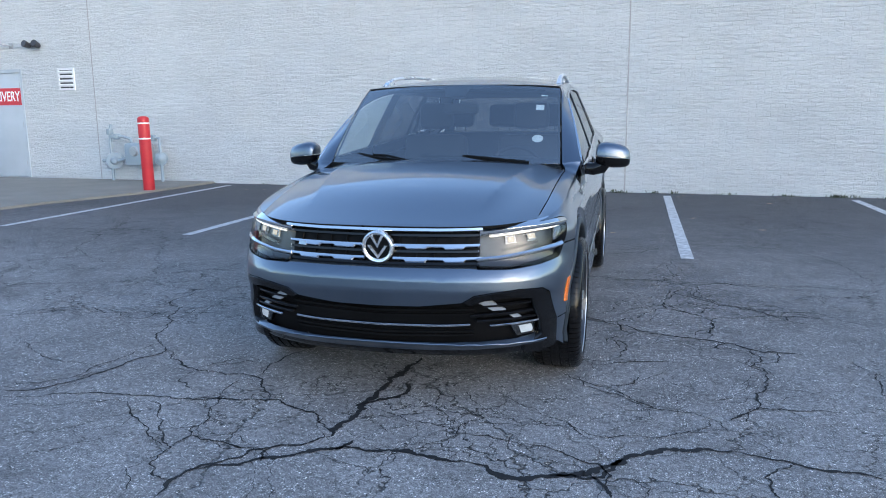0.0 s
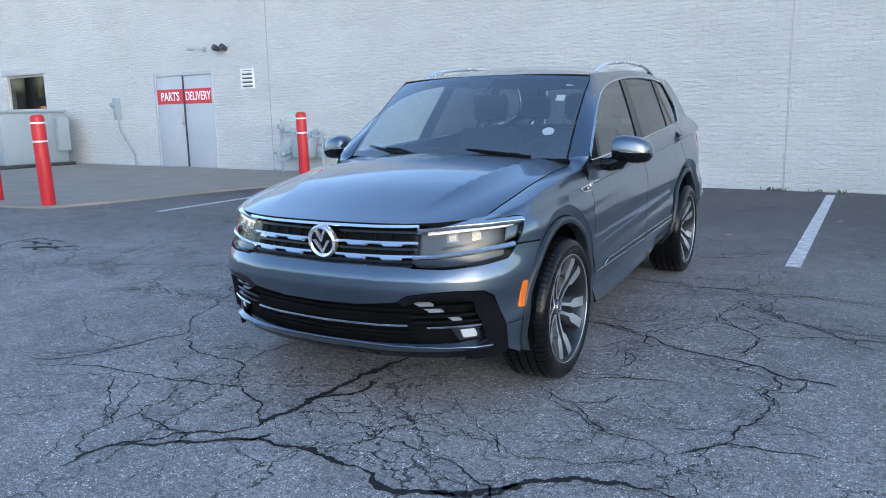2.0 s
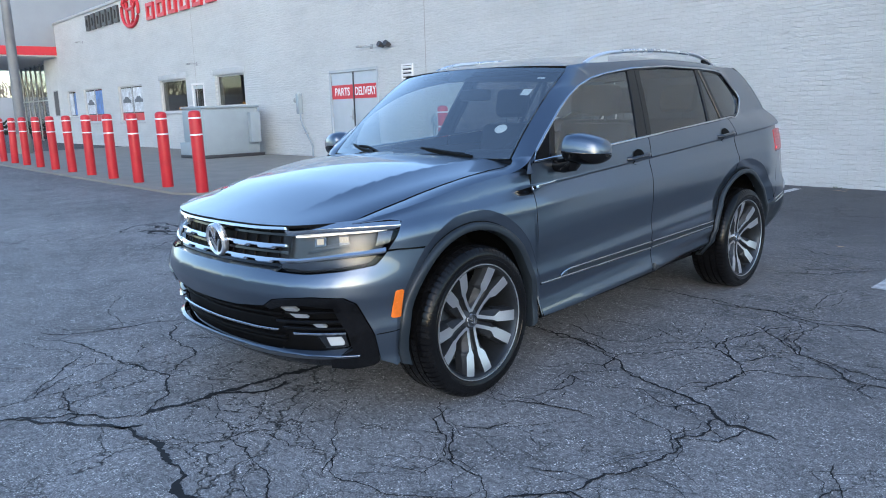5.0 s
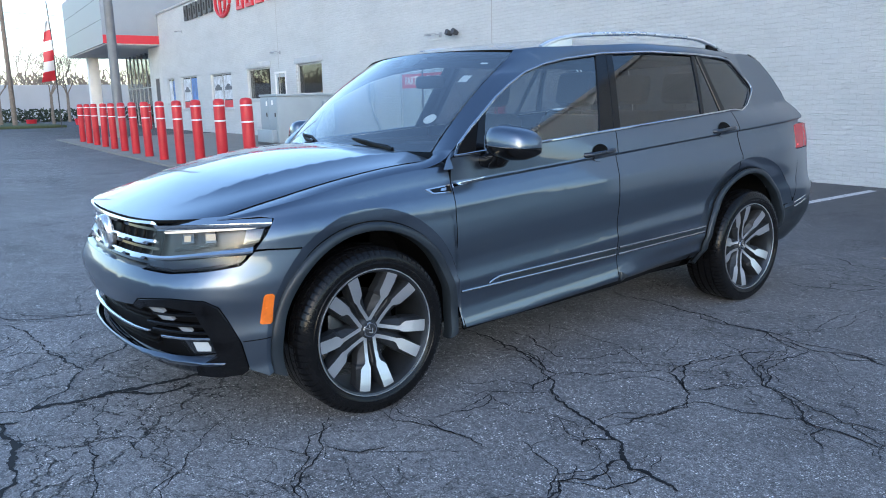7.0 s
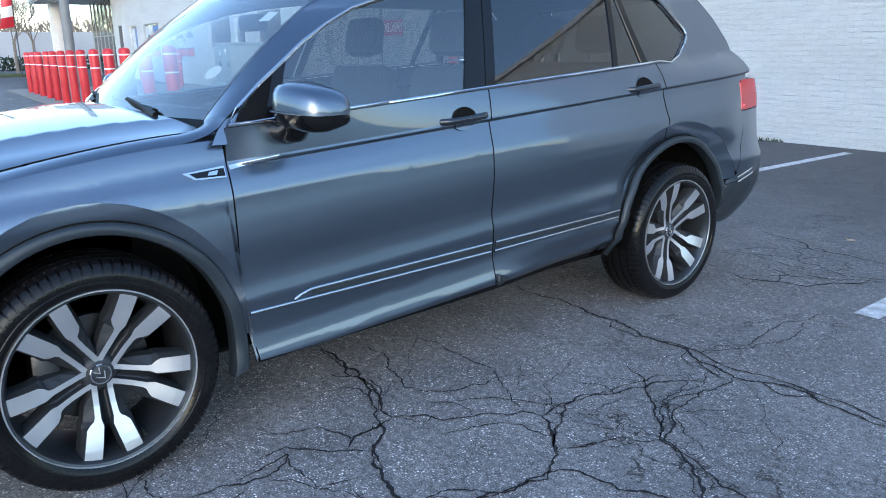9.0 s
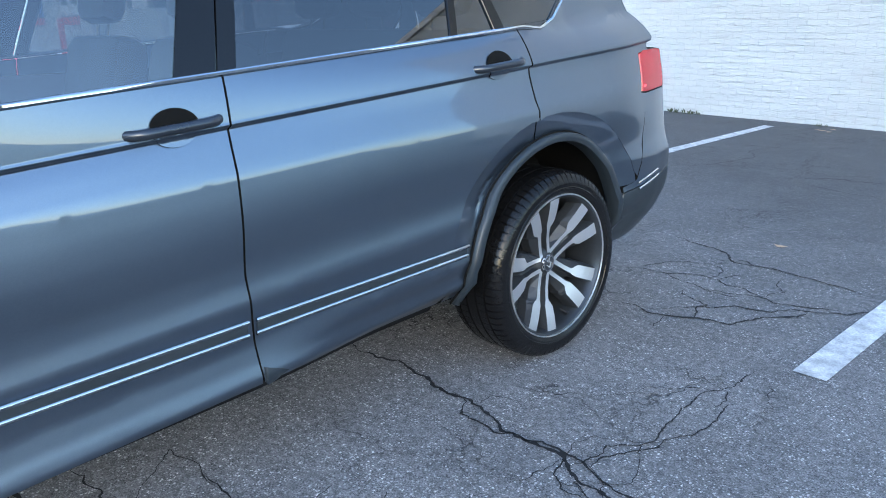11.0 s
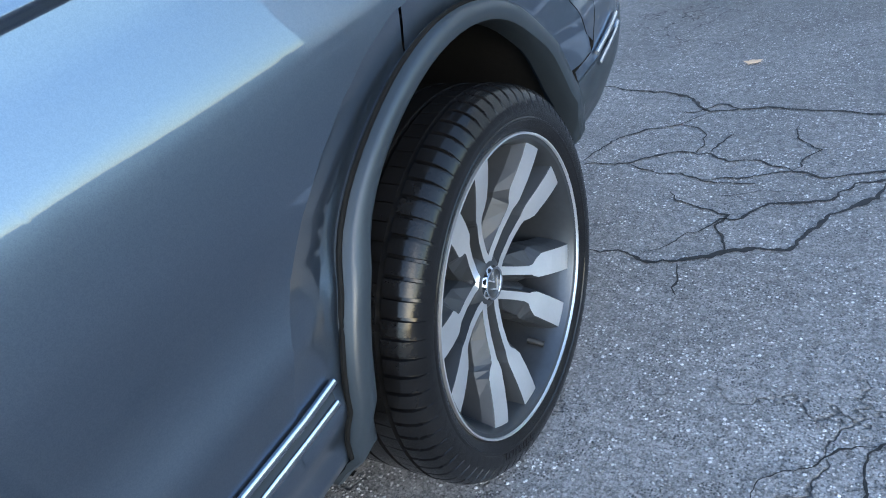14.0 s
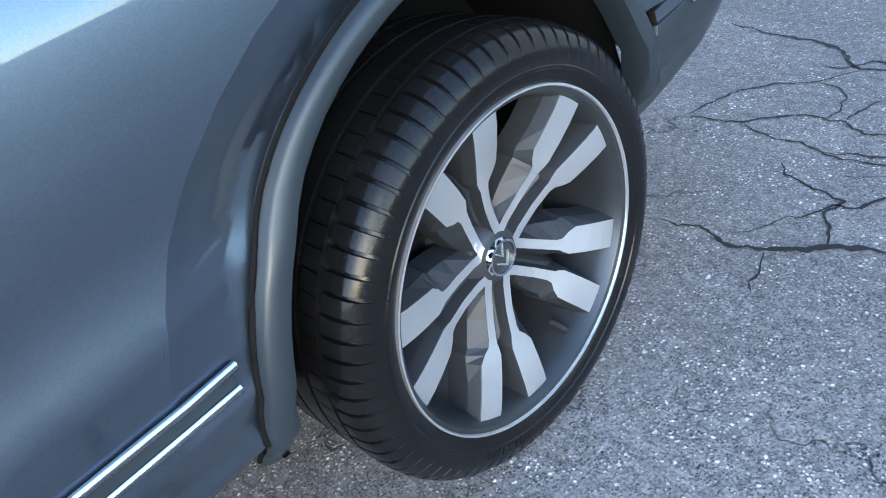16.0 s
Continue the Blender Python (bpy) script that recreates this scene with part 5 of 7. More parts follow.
def sstep(x):
    x = min(1.0, max(0.0, x))
    return x * x * (3 - 2 * x)


A_F, A_S = ax(.50), ay(-.28)
A_R0, A_R1 = ay(3.12), ay(3.52)


# wheel arches: middle, then half width and height of the lip, the trim's outer edge and the flange's
ARCHES = [(.008, (.402, .420), (.452, .460), (.480, .520, 0.0)), (2.791, (.412, .456), (.456, .492), (.540, .462, .105))]


def arch_depth(y, z):
    """The rear arch's band runs out into the door and bumper towards its foot."""
    return 1.0 if y < 1.4 else sstep((z - .47) / .20)


def arch_r(y, z):
    """1 on the outer edge of the nearer wheel's flange, less inside."""
    return min(math.hypot((y - cy) / fl[0], (z - .352 - fl[2]) / fl[1]) for cy, _, _, fl in ARCHES)


def flank_off(a, z, y):
    v = z - crease(y)
    knee = v + .132 + .0232 * (min(y, 3.0) - 1.6) * sstep(-v / .06)
    s = float(np.interp(v, *SIDE_OFF)) + .300 * .005 * math.log1p(math.exp(min(knee / .005, 50)))
    s += .034 * sstep((y - 1.55) / .5) * sstep((-.592 - v) / .08)      # sill tucks in before the rear wheel
    f = float(np.interp(z, *FRONT_OFF))
    k = sstep((a - A_F) / (A_S - A_F))
    o = f + (s - f) * k
    if a > A_R0:
        o += (float(np.interp(z, *REAR_OFF)) - o) * sstep((a - A_R0) / (A_R1 - A_R0))
    if -.62 < y < 3.45:
        o += .022 * (1 - sstep((arch_r(y, z) - .925) / .05)) * arch_depth(y, z)
    return o


def greenhouse_x(y, z):
    h = z - 1.1
    xb = .838 - .10 * max(0, .9 - y) ** 2 - .10 * min(.7, max(0, (y - 2.4) / .8)) ** 2 - .04 * max(0, (y - 2.96) / .8)
    return xb - .37 * h - .13 * h * h


def hood_front(x):
    return float(np.interp(abs(x), [0, .15, .3, .42, .52, .60, .66, .70, .73], [-.800, -.796, -.783, -.763, -.733, -.686, -.625, -.555, -.47]))


def hood_z(x, y):
    x = abs(x)
    yf, yr = -.80 + .12 * (x / .74) ** 2 + .10 * (x / .74) ** 6 + .10 * (x / .74) ** 12, .30 + .12 * (x / .74) ** 2
    t = min(1.15, max(-.05, (y - yf) / (yr - yf)))
    zf, zr = .866 + .016 * (x / .7) ** 3, 1.088 - .042 * (x / .74) ** 2
    g = 1 - max(0.0, 1 - t) ** 1.75 if t < 1 else 1.0
    xc = .40 + .20 * t
    k = min(1.0, max(0.0, (x - xc) / .15))
    ridge = .017 * (1 - k) ** 2 * sstep((t - .05) / .35)
    return zf + (zr - zf) * g + ridge - .010


def hood_edge(y):
    return float(np.interp(y, [-.60, -.5, -.3, 0, .3, .46], [.685, .705, .722, .736, .746, .750]))


def flank(a, v):
    """The left side of the body: arc place, and height against the crease."""
    p, n = plan_at(a)
    y = p[1]
    zc = crease(max(-.7, y))
    z = zc + v
    if v <= 0:
        o = flank_off(a, z, y)
        if v > -.024:
            o -= .021 * sstep((1 + v / .022) * 1.5) * sstep((y - .46) / .12)
        return (p[0] - n[0] * o, p[1] - n[1] * o, z)
    o0 = flank_off(a, zc, y) - .021 * sstep((y - .46) / .12)
    x0 = p[0] - n[0] * o0
    if y < .445:                                   # wing: rolls over to the bonnet's edge
        q = min(1.0, v / .2)
        yy = y - n[1] * o0
        xe = hood_edge(yy) + .001
        ze = hood_z(xe, yy) - .002
        kx, kz = x0 - .022, zc + .74 * (ze - zc)      # the character line
        if q < .5:
            h = q / .5
            return (x0 + (kx - x0) * h * (.45 + .55 * h), y - n[1] * o0, zc + (kz - zc) * h)
        h = q / .5 - 1
        cx, cz = xe + .55 * (kx - xe), ze - .10 * (ze - kz)
        b = [(1 - h) ** 2, 2 * h * (1 - h), h * h]
        return (b[0] * kx + b[1] * cx + b[2] * xe, y - n[1] * o0, b[0] * kz + b[1] * cz + b[2] * ze)
    if v < BELT:
        k = v / BELT
        return (x0 + (greenhouse_x(y, zc + BELT) - x0) * (.55 * k + .45 * k * k), y, z)
    return (greenhouse_x(y, z), y, z)


def face_map(a, z):
    """The same body by arc place and true height."""
    p, n = plan_at(a)
    o = flank_off(a, z, p[1])
    return (p[0] - n[0] * o, p[1] - n[1] * o, z)


def outward(p):
    return (p[0], (p[1] + .2) if p[1] < 0 else max(0.0, p[1] - 3.2), .25)


def up(p):
    return (0, 0, 1)


def panel_data(poly, fn, step, ref=outward, lift=0.0, hem=.014, cuts=()):
    """A polygon of a surface's own two coordinates, cut to a fine grid and bent on to the surface, with its edge turned in."""
    bm = bmesh.new()
    f = bm.faces.new([bm.verts.new((u, v, 0)) for u, v in poly])
    f.normal_update()
    bmesh.ops.triangulate(bm, faces=[f], ngon_method="EAR_CLIP")
    for k in (0, 1):
        lo, hi = min(p[k] for p in poly), max(p[k] for p in poly)
        st = step[k] if isinstance(step, tuple) else step
        cnt = max(1, int(round((hi - lo) / st)))
        for at in [lo + (hi - lo) * i / cnt for i in range(1, cnt)] + (list(cuts) if k else []):
            co, no = [0, 0, 0], [0, 0, 0]
            co[k], no[k] = at, 1
            bmesh.ops.bisect_plane(bm, geom=bm.verts[:] + bm.edges[:] + bm.faces[:], plane_co=co, plane_no=no, dist=1e-6)
    bmesh.ops.remove_doubles(bm, verts=bm.verts, dist=2e-4)
    bm.verts.ensure_lookup_table()
    bm.verts.index_update()
    e = 8e-4
    P, N = [], []
    for v in bm.verts:
        u, w = v.co.x, v.co.y
        p = Vector(fn(u, w))
        du = Vector(fn(u + e, w)) - Vector(fn(u - e, w))
        dw = Vector(fn(u, w + e)) - Vector(fn(u, w - e))
        nn = du.cross(dw)
        if nn.length < 1e-12:
            nn = Vector(ref(p))
        nn.normalize()
        if nn.dot(Vector(ref(p))) < 0:
            nn = -nn
        P.append(p + nn * lift)
        N.append(nn)
    verts, norms, faces = list(P), list(N), []
    for fc in bm.faces:
        ix = [v.index for v in fc.verts]
        fn3 = sum((P[ix[k]].cross(P[ix[(k + 1) % len(ix)]]) for k in range(len(ix))), Vector())
        if fn3.length < 1e-9:
            continue
        if fn3.dot(N[ix[0]]) < 0:
            ix.reverse()
        faces.append(tuple(ix))
    skin = len(faces)
    if hem:
        for ed in bm.edges:
            if len(ed.link_faces) != 1:
                continue
            fc = ed.link_faces[0]
            c = sum((P[v.index] for v in fc.verts), Vector()) / len(fc.verts)
            i, j = ed.verts[0].index, ed.verts[1].index
            n = (N[i] + N[j]).normalized()
            side = (P[j] - P[i]).cross(n).normalized()
            if side.dot((P[i] + P[j]) / 2 - c) < 0:
                side = -side
                i, j = j, i
            k = len(verts)
            verts += [P[i], P[j], P[j] - N[j] * hem, P[i] - N[i] * hem]
            norms += [(side + n).normalized(), (side + n).normalized(), side, side]
            faces.append((k, k + 3, k + 2, k + 1))
    bm.free()
    return verts, faces, norms, skin


def mirrored(verts, faces, norms):
    fl = lambda s: [Vector((-p[0], p[1], p[2])) for p in s]
    return fl(verts), [tuple(reversed(f)) for f in faces], fl(norms)


CAR = thing("car", "grey-blue metallic sport utility car parked on asphalt, headlights on", "car")


def panel(name, poly, fn, material, step=.035, ref=outward, lift=0.0, hem=.014, both=True, parent=None, label="", cuts=()):
    """Body panel on the left flank and its mirror image on the right; gives back the left one."""
    *d, skin = panel_data(poly, fn, step, ref, lift, hem, cuts)

    def made(d):
        me = mesh_from(name, *d[:2], material, d[2])
        if material is PAINT and 0 < hem <= .02:
            me.materials.append(UNDER)
            for pg in me.polygons[skin:]:
                pg.material_index = 1
        return me
    left = part(name, made(d), parent or CAR, label)
    if both:
        right = part(name, made(mirrored(*d)), (RIGHT.get(parent) if parent else None) or CAR, label)
        RIGHT[left] = right
    return left


RIGHT = {}


def sided(name, make, parent=None, label=""):
    """One part on each side: make() gives verts and faces and a material for the left."""
    vs, fs, material = make
    left = part(name, mesh_from(name, vs, fs, material, smooth=True), parent or CAR, label)
    right = part(name, mesh_from(name, [(-v[0], v[1], v[2]) for v in vs], [tuple(reversed(f)) for f in fs], material, smooth=True), (RIGHT.get(parent) if parent else None) or CAR, label)
    for o in (left, right):
        o.data.set_sharp_from_angle(angle=radians(45))
    RIGHT[left] = right
    return left


def F(y, z):
    """Flank place from distance behind the front axle and height."""
    return (ay(y), z - crease(max(-.7, y)))


def arch(cy, a, b, z0, z1, n=26, up_by=0.0):
    """Points of a wheel arch's rim from front foot over the top to the rear foot."""
    t0, t1 = math.pi - math.asin((z0 - .352 - up_by) / b), math.asin((z1 - .352 - up_by) / b)
    return [(cy + a * math.cos(t0 + (t1 - t0) * i / n), .352 + up_by + b * math.sin(t0 + (t1 - t0) * i / n)) for i in range(n + 1)]


ARCH_F = arch(.008, .476, .516, .25, .27)
ARCH_R = arch(2.791, .536, .458, .30, .30, 26, .105)

# inner shell: closes the gaps between the panels
shell_poly = [F(-.40, .80)] + [F(y, crease(y) - .003) for y in np.linspace(-.35, 3.35, 40)] + [F(3.56, .95), F(3.56, .50), F(3.33, .34)] + [F(*p) for p in reversed(arch(2.791, .50, .53, .32, .32))] + [F(2.2, .34), F(.56, .30)] + [F(*p) for p in reversed(arch(0.0, .47, .53, .30, .30))] + [F(-.50, .40)]
panel("inner_body", shell_poly, flank, UNDER, .06, lift=-.016, hem=0)

# wings
wing = [F(-.304, .7495), F(-.44, .757), F(-.482, .757), F(-.440, .805), F(-.398, .866), F(-.45, .876), F(-.56, .872), F(-.62, .866)] + [(ay(y), .2) for y in (-.60, -.52, -.44, -.36, -.28, -.2, -.1, 0, .1, .2, .3, .38, .4435)]
wing += [F(.4435, crease(.4435) + .10), F(.4435, .93), F(.4440, .75), F(.4440, .63), F(.453, .50), F(.459, .44), F(.477, .34), F(.484, .285)]
wing += [F(*p) for p in reversed(ARCH_F) if p[1] < .74 and p[0] > 0 or p[1] >= .748]
panel("wing", wing, flank, PAINT, .03, cuts=(.0985, .1015))

door_f = [F(.462, .44), F(.449, .63), F(.4485, .93), F(.4485, crease(.4485) + BELT - .002)] + [(ay(y), BELT - .002) for y in np.linspace(.6, 1.45, 6)] + [F(1.541, crease(1.541) + BELT - .002), F(1.535, .95), F(1.528, .63), F(1.535, .50), F(1.545, .36), F(1.548, .322), F(1.1, .296), F(.75, .276), F(.492, .272)]
CUT = (-.027, -.0225, -.020, -.0165, -.013, -.0095, -.006, -.003, .001, .012)
front_door = panel("front_door", door_f, flank, PAINT, .025, cuts=CUT)
door_r = [F(1.553, .325), F(1.550, .36), F(1.541, .50), F(1.534, .63), F(1.541, .95), F(1.547, crease(1.547) + BELT - .002)] + [(ay(y), BELT - .002) for y in np.linspace(1.7, 2.5, 6)] + [F(2.648, crease(2.648) + BELT - .002), F(2.664, .97), F(2.674, .93), F(2.673, .898)]
door_r += [F(*p) for p in reversed(ARCH_R) if p[0] < 2.66 and p[1] > .34] + [F(2.24, .333)]
rear_door = panel("rear_door", door_r, flank, PAINT, .025, cuts=CUT)

quarter = [F(*p) for p in ARCH_R if p[0] > 2.675 and p[1] > .60] + [F(3.32, .605), F(3.38, .80), F(3.41, .93), F(3.352, .935), F(3.364, 1.088), F(3.445, 1.10)]
quarter += [F(3.445, 1.16), F(3.41, 1.30), F(3.335, 1.42), F(3.25, 1.51), F(3.13, 1.552), F(3.02, 1.558), F(2.93, 1.55), F(2.83, 1.528), F(2.905, 1.470), F(2.990, 1.395), F(3.030, 1.338), F(2.990, 1.280), F(2.89, 1.223), F(2.75, 1.195), F(2.655, crease(2.655) + BELT - .002), F(2.672, .97), F(2.682, .93), F(2.680, .899)]
panel("quarter_panel", quarter, flank, PAINT, .03, cuts=CUT)

# rear end: bumper, gate, glass, lamps
rb = [F(3.245, .545), F(3.245, .565), F(3.322, .590), F(3.384, .80), F(3.45, .815)] + [(ARC[-1], .83 - crease(3.81)), (ARC[-1], .60 - crease(3.81)), (ay(3.6), .60 - crease(3.6))]
panel("rear_bumper", rb, flank, PAINT, .05)
panel("rear_apron", [F(3.205, .30), F(3.225, .40), F(3.245, .540), (ay(3.6), .595 - crease(3.6)), (ARC[-1], .595 - crease(3.81)), (ARC[-1], .28 - crease(3.81)), (ay(3.6), .28 - crease(3.6))], flank, FLARE, .05, label="dark grey lower bumper")
gate = [F(3.385, .795), F(3.405, .931), F(3.628, .938), F(3.63, 1.09), (ARC[-1], 1.09 - crease(3.81)), (ARC[-1], .838 - crease(3.81))]
panel("tailgate", gate, lambda a, v: face_map(a, v + crease(plan_at(a)[0][1])), PAINT, .05)
tail = [F(3.41, .937), F(3.358, .941), F(3.370, 1.084), F(3.41, 1.097), (ay(3.55), 1.099 - crease(3.55)), (ay(3.62), 1.092 - crease(3.62)), (ay(3.62), .945 - crease(3.62))]
tl = panel("tail_lamp", tail, lambda a, v: face_map(a, v + crease(plan_at(a)[0][1])), TAIL_RED, .03, lift=.004, label="red wrap-round tail lamp")
panel("led_strip", [F(3.37, .957), F(3.37, .965), F(3.39, .966), F(3.39, .958)], lambda a, v: face_map(a, v + crease(plan_at(a)[0][1])), TAIL_LED, .03, lift=.007, hem=.002, parent=tl)


def rear_screen(u, t):
    yb, zb, xb = 3.66 - .15 * u * u, 1.09, .745
    yt, zt, xt = 3.34 - .10 * u * u, 1.568 - .02 * u * u, .575
    return ((xb + (xt - xb) * t) * u, yb + (yt - yb) * t + .03 * 4 * t * (1 - t), zb + (zt - zb) * t)


panel("rear_window", [(-.9, .06), (.9, .06), (.9, .93), (-.9, .93)], rear_screen, PRIVACY_GLASS, .12, ref=lambda p: (0, 1, .3), both=False, hem=.005)
panel("gate_frame", [(-.93, 0), (.93, 0), (.93, .055), (-.93, .055)], rear_screen, PAINT, (.12, .03), ref=lambda p: (0, 1, .3), both=False)


QUARTER_EDGE = [(3.445, 1.06), (3.445, 1.16), (3.41, 1.30), (3.335, 1.42), (3.25, 1.51), (3.15, 1.556)]


def rear_corner(s, q):
    """Rounded pillar between the quarter panel and the rear window."""
    y, z = (float(np.interp(s * 5, range(6), [e[k] for e in QUARTER_EDGE])) for k in (0, 1))
    A, B = Vector((greenhouse_x(y, z), y, z)), Vector(rear_screen(.915, (z - 1.09) / .478))
    if z < 1.10:
        A = Vector(flank(ay(y), z - crease(y)))
    C = Vector((A.x - .012, B.y - .012, (A.z + B.z) / 2))
    return tuple(A * (1 - q) ** 2 + C * 2 * q * (1 - q) + B * q * q)


panel("rear_pillar", [(0, -.05), (1, -.05), (1, 1), (0, 1)], rear_corner, PAINT, (.07, .12), ref=lambda p: (.6, .7, .3), hem=.01)


def spoiler(u, q):
    """Roof edge carried back over the rear window."""
    x0, z0 = .575 * u, 1.582 - .05 * abs(u) ** 2.2
    x1, y1, z1 = .568 * u, 3.385 - .12 * u * u, 1.566 - .03 * u * u
    if q <= 1:
        return (x0 + (x1 - x0) * q, 3.12 + (y1 - 3.12) * q, z0 + (z1 - z0) * q + .012 * q * (1 - q))
    return (x1, y1 - .05 * (q - 1) / .3, z1 - .035 * (q - 1) / .3)


panel("roof_spoiler", [(-1, 0), (1, 0), (1, 1.3), (-1, 1.3)], spoiler, PAINT, (.1, .1), ref=lambda p: (0, .5, 1), both=False, cuts=(1.0,))

# bonnet
hp = [(x, hood_front(x) + .004) for x in np.linspace(0, .70, 18)] + [(hood_edge(y) - .003, y) for y in (-.5, -.4, -.3, -.2, -.1, 0, .1, .2, .28)] + [(.745, .35), (.740, .400), (.70, .408), (.66, .398)]
hp += [(x, .298 + .115 * (x / .74) ** 2) for x in np.linspace(.6, 0, 8)]
full = hp + [(-x, y) for x, y in reversed(hp[1:-1])]
panel("bonnet", full, lambda x, y: (x, y, hood_z(x, y)), PAINT, .016, ref=up, both=False, hem=.014)

# windscreen, cowl, roof
def screen(u, t):
    yb, yt = .315 + .115 * u * u, .885 + .10 * u * u
    zb, zt = 1.068, 1.548 - .028 * u * u
    k = 4 * t * (1 - t)
    return ((.722 + (.660 - .722) * t) * u, yb + (yt - yb) * t - .016 * k, zb + (zt - zb) * t + .020 * k)


ws = panel("windscreen", [(-.985, .0), (.985, .0), (.990, .992), (-.990, .992)], screen, SCREEN_GLASS, .07, ref=lambda p: (0, -1, 1), both=False, hem=.005, label="clear windscreen with stickers")
border = lambda q: panel("screen_border", q, screen, GLOSS_BLACK, .05, ref=lambda p: (0, -1, 1), both=False, lift=-.004, hem=.002, parent=ws)
border([(-.985, .962), (.985, .962), (.985, .990), (-.985, .990)])
border([(-.978, .0), (.978, .0), (.978, .06), (-.978, .06)])
border([(.968, .06), (.983, .06), (.985, .962), (.973, .962)])
border([(-.968, .06), (-.973, .962), (-.985, .962), (-.983, .06)])
border([(-.10, .82), (.10, .82), (.13, .962), (-.13, .962)])
for u, t, w, h in ((.81, .68, .036, .036), (.845, .86, .03, .008)):
    panel("sticker", [(u - w, t - h), (u + w, t - h), (u + w, t + h), (u - w, t + h)], screen, STICKER, .05, ref=lambda p: (0, -1, 1), both=False, lift=-.004, hem=.001, parent=ws)
panel("sticker", [(.80 + .047 * math.cos(a), .28 + .042 * math.sin(a)) for a in np.linspace(0, 6.283, 20, endpoint=False)], screen, STICKER, .05, ref=lambda p: (0, -1, 1), both=False, lift=-.004, hem=.001, parent=ws, label="pale round sticker")
panel("cowl", [(x, .30 + .115 * (x / .74) ** 2 - .02) for x in np.linspace(-.70, .70, 12)] + [(x, .36 + .12 * (x / .74) ** 2) for x in np.linspace(.70, -.70, 12)], lambda x, y: (x, y, 1.052 - .03 * (x / .74) ** 2), MATT_BLACK, .06, ref=up, both=False)


ROOF_Z = smooth_table([(.7, 1.50), (.9, 1.552), (1.1, 1.586), (1.5, 1.626), (2.0, 1.646), (2.6, 1.636), (3.15, 1.585), (3.3, 1.55)], .7, 3.3, .3)


def roof_z(x, y):
    return float(np.interp(y, *ROOF_Z)) - (.030 + .022 * sstep((y - .95) / .6)) * (abs(x) / .60) ** 2.2


def roof_half(y):
    return .648 - .072 * sstep((y - 1.1) / 1.8)


rp = [(x, .886 + .10 * (x / .652) ** 2) for x in np.linspace(-.644, .644, 14)] + [(roof_half(y), y) for y in np.linspace(1.1, 3.13, 12)] + [(-roof_half(y), y) for y in np.linspace(3.13, 1.1, 12)]
panel("roof_panel", rp, lambda x, y: (x, y, roof_z(x, y)), PAINT, .06, ref=up, both=False)


# pillar and cant rail between screen or roof edge and the side windows
TOPLINE = [(.445, 1.04), (.458, 1.076), (.50, 1.108), (.59, 1.180), (.68, 1.243), (.77, 1.306), (.88, 1.368), (1.0, 1.424), (1.15, 1.467), (1.32, 1.497), (1.62, 1.530), (2.04, 1.548), (2.46, 1.541), (2.80, 1.526), (2.95, 1.548)]
TOP_IN = [(.430, None), (.430, None), (.455, None), (.505, None), (.57, None), (.65, None), (.74, None), (.84, None), (.985, None), (1.2, None), (1.58, None), (2.04, None), (2.46, None), (2.80, None), (2.98, None)]


def pillar_inner(y):
    if y < .985:
        yb = .430
        t = max(0.0, (y - yb) / (.985 - yb))
        return Vector(screen(1.0, t)) if y >= yb else Vector((.712, y, 1.062))
    return Vector((roof_half(y) + .002, y, roof_z(roof_half(y), y)))


def pillar(s, q):
    """s runs along the rail, q from the window line in to the roof."""
    s = min(max(s, 0.0), len(TOPLINE) - 1.0)
    yb, zb = (float(np.interp(s, range(len(TOPLINE)), [p[k] for p in TOPLINE])) for k in (0, 1))
    ya = float(np.interp(s, range(len(TOP_IN)), [p[0] for p in TOP_IN]))
    B, A = Vector((greenhouse_x(yb, zb), yb, zb)), pillar_inner(ya)
    if s < 1:                                       # foot: sits on the wing's rear edge
        low, mid, high = Vector(flank(ay(.30), .103 + .097 * q)), Vector(flank(ay(.430), .103 + .097 * q)), Vector(pillar(1.0, q))
        low.z -= .002
        mid.z += .006
        return tuple(low * (1 - s) ** 2 + mid * 2 * s * (1 - s) + high * s * s)
    d = A - B
    C = B + Vector((-.03, d.y * .45, .09)) * (d.length / .11) * .55 if s > 7 else B + d * .5 + Vector((.010, -.010, .008))
    return tuple(B * (1 - q) ** 2 + C * 2 * q * (1 - q) + A * q * q)


panel("roof_pillar", [(s, 0.0) for s in np.linspace(0, 14, 29)] + [(s, 1.0) for s in np.linspace(14, 0, 29)], pillar, PAINT, (.25, .1), ref=lambda p: (.6, -.2, .8), hem=.003, label="painted roof pillar and side rail")

# side windows
G = lambda y, z: (greenhouse_x(y, z), y, z)
belt = lambda y: crease(y) + BELT + .012
top = lambda y: float(np.interp(y, [p[0] for p in TOPLINE[1:]], [p[1] for p in TOPLINE[1:]]))
side_ref = lambda p: (1, 0, .2)


def window_poly(y0b, y0t, y1b, y1t, n=9):
    return [(y, belt(y)) for y in np.linspace(y0b, y1b, n)] + [(y, top(y) - .012) for y in np.linspace(y1t, y0t, n)]


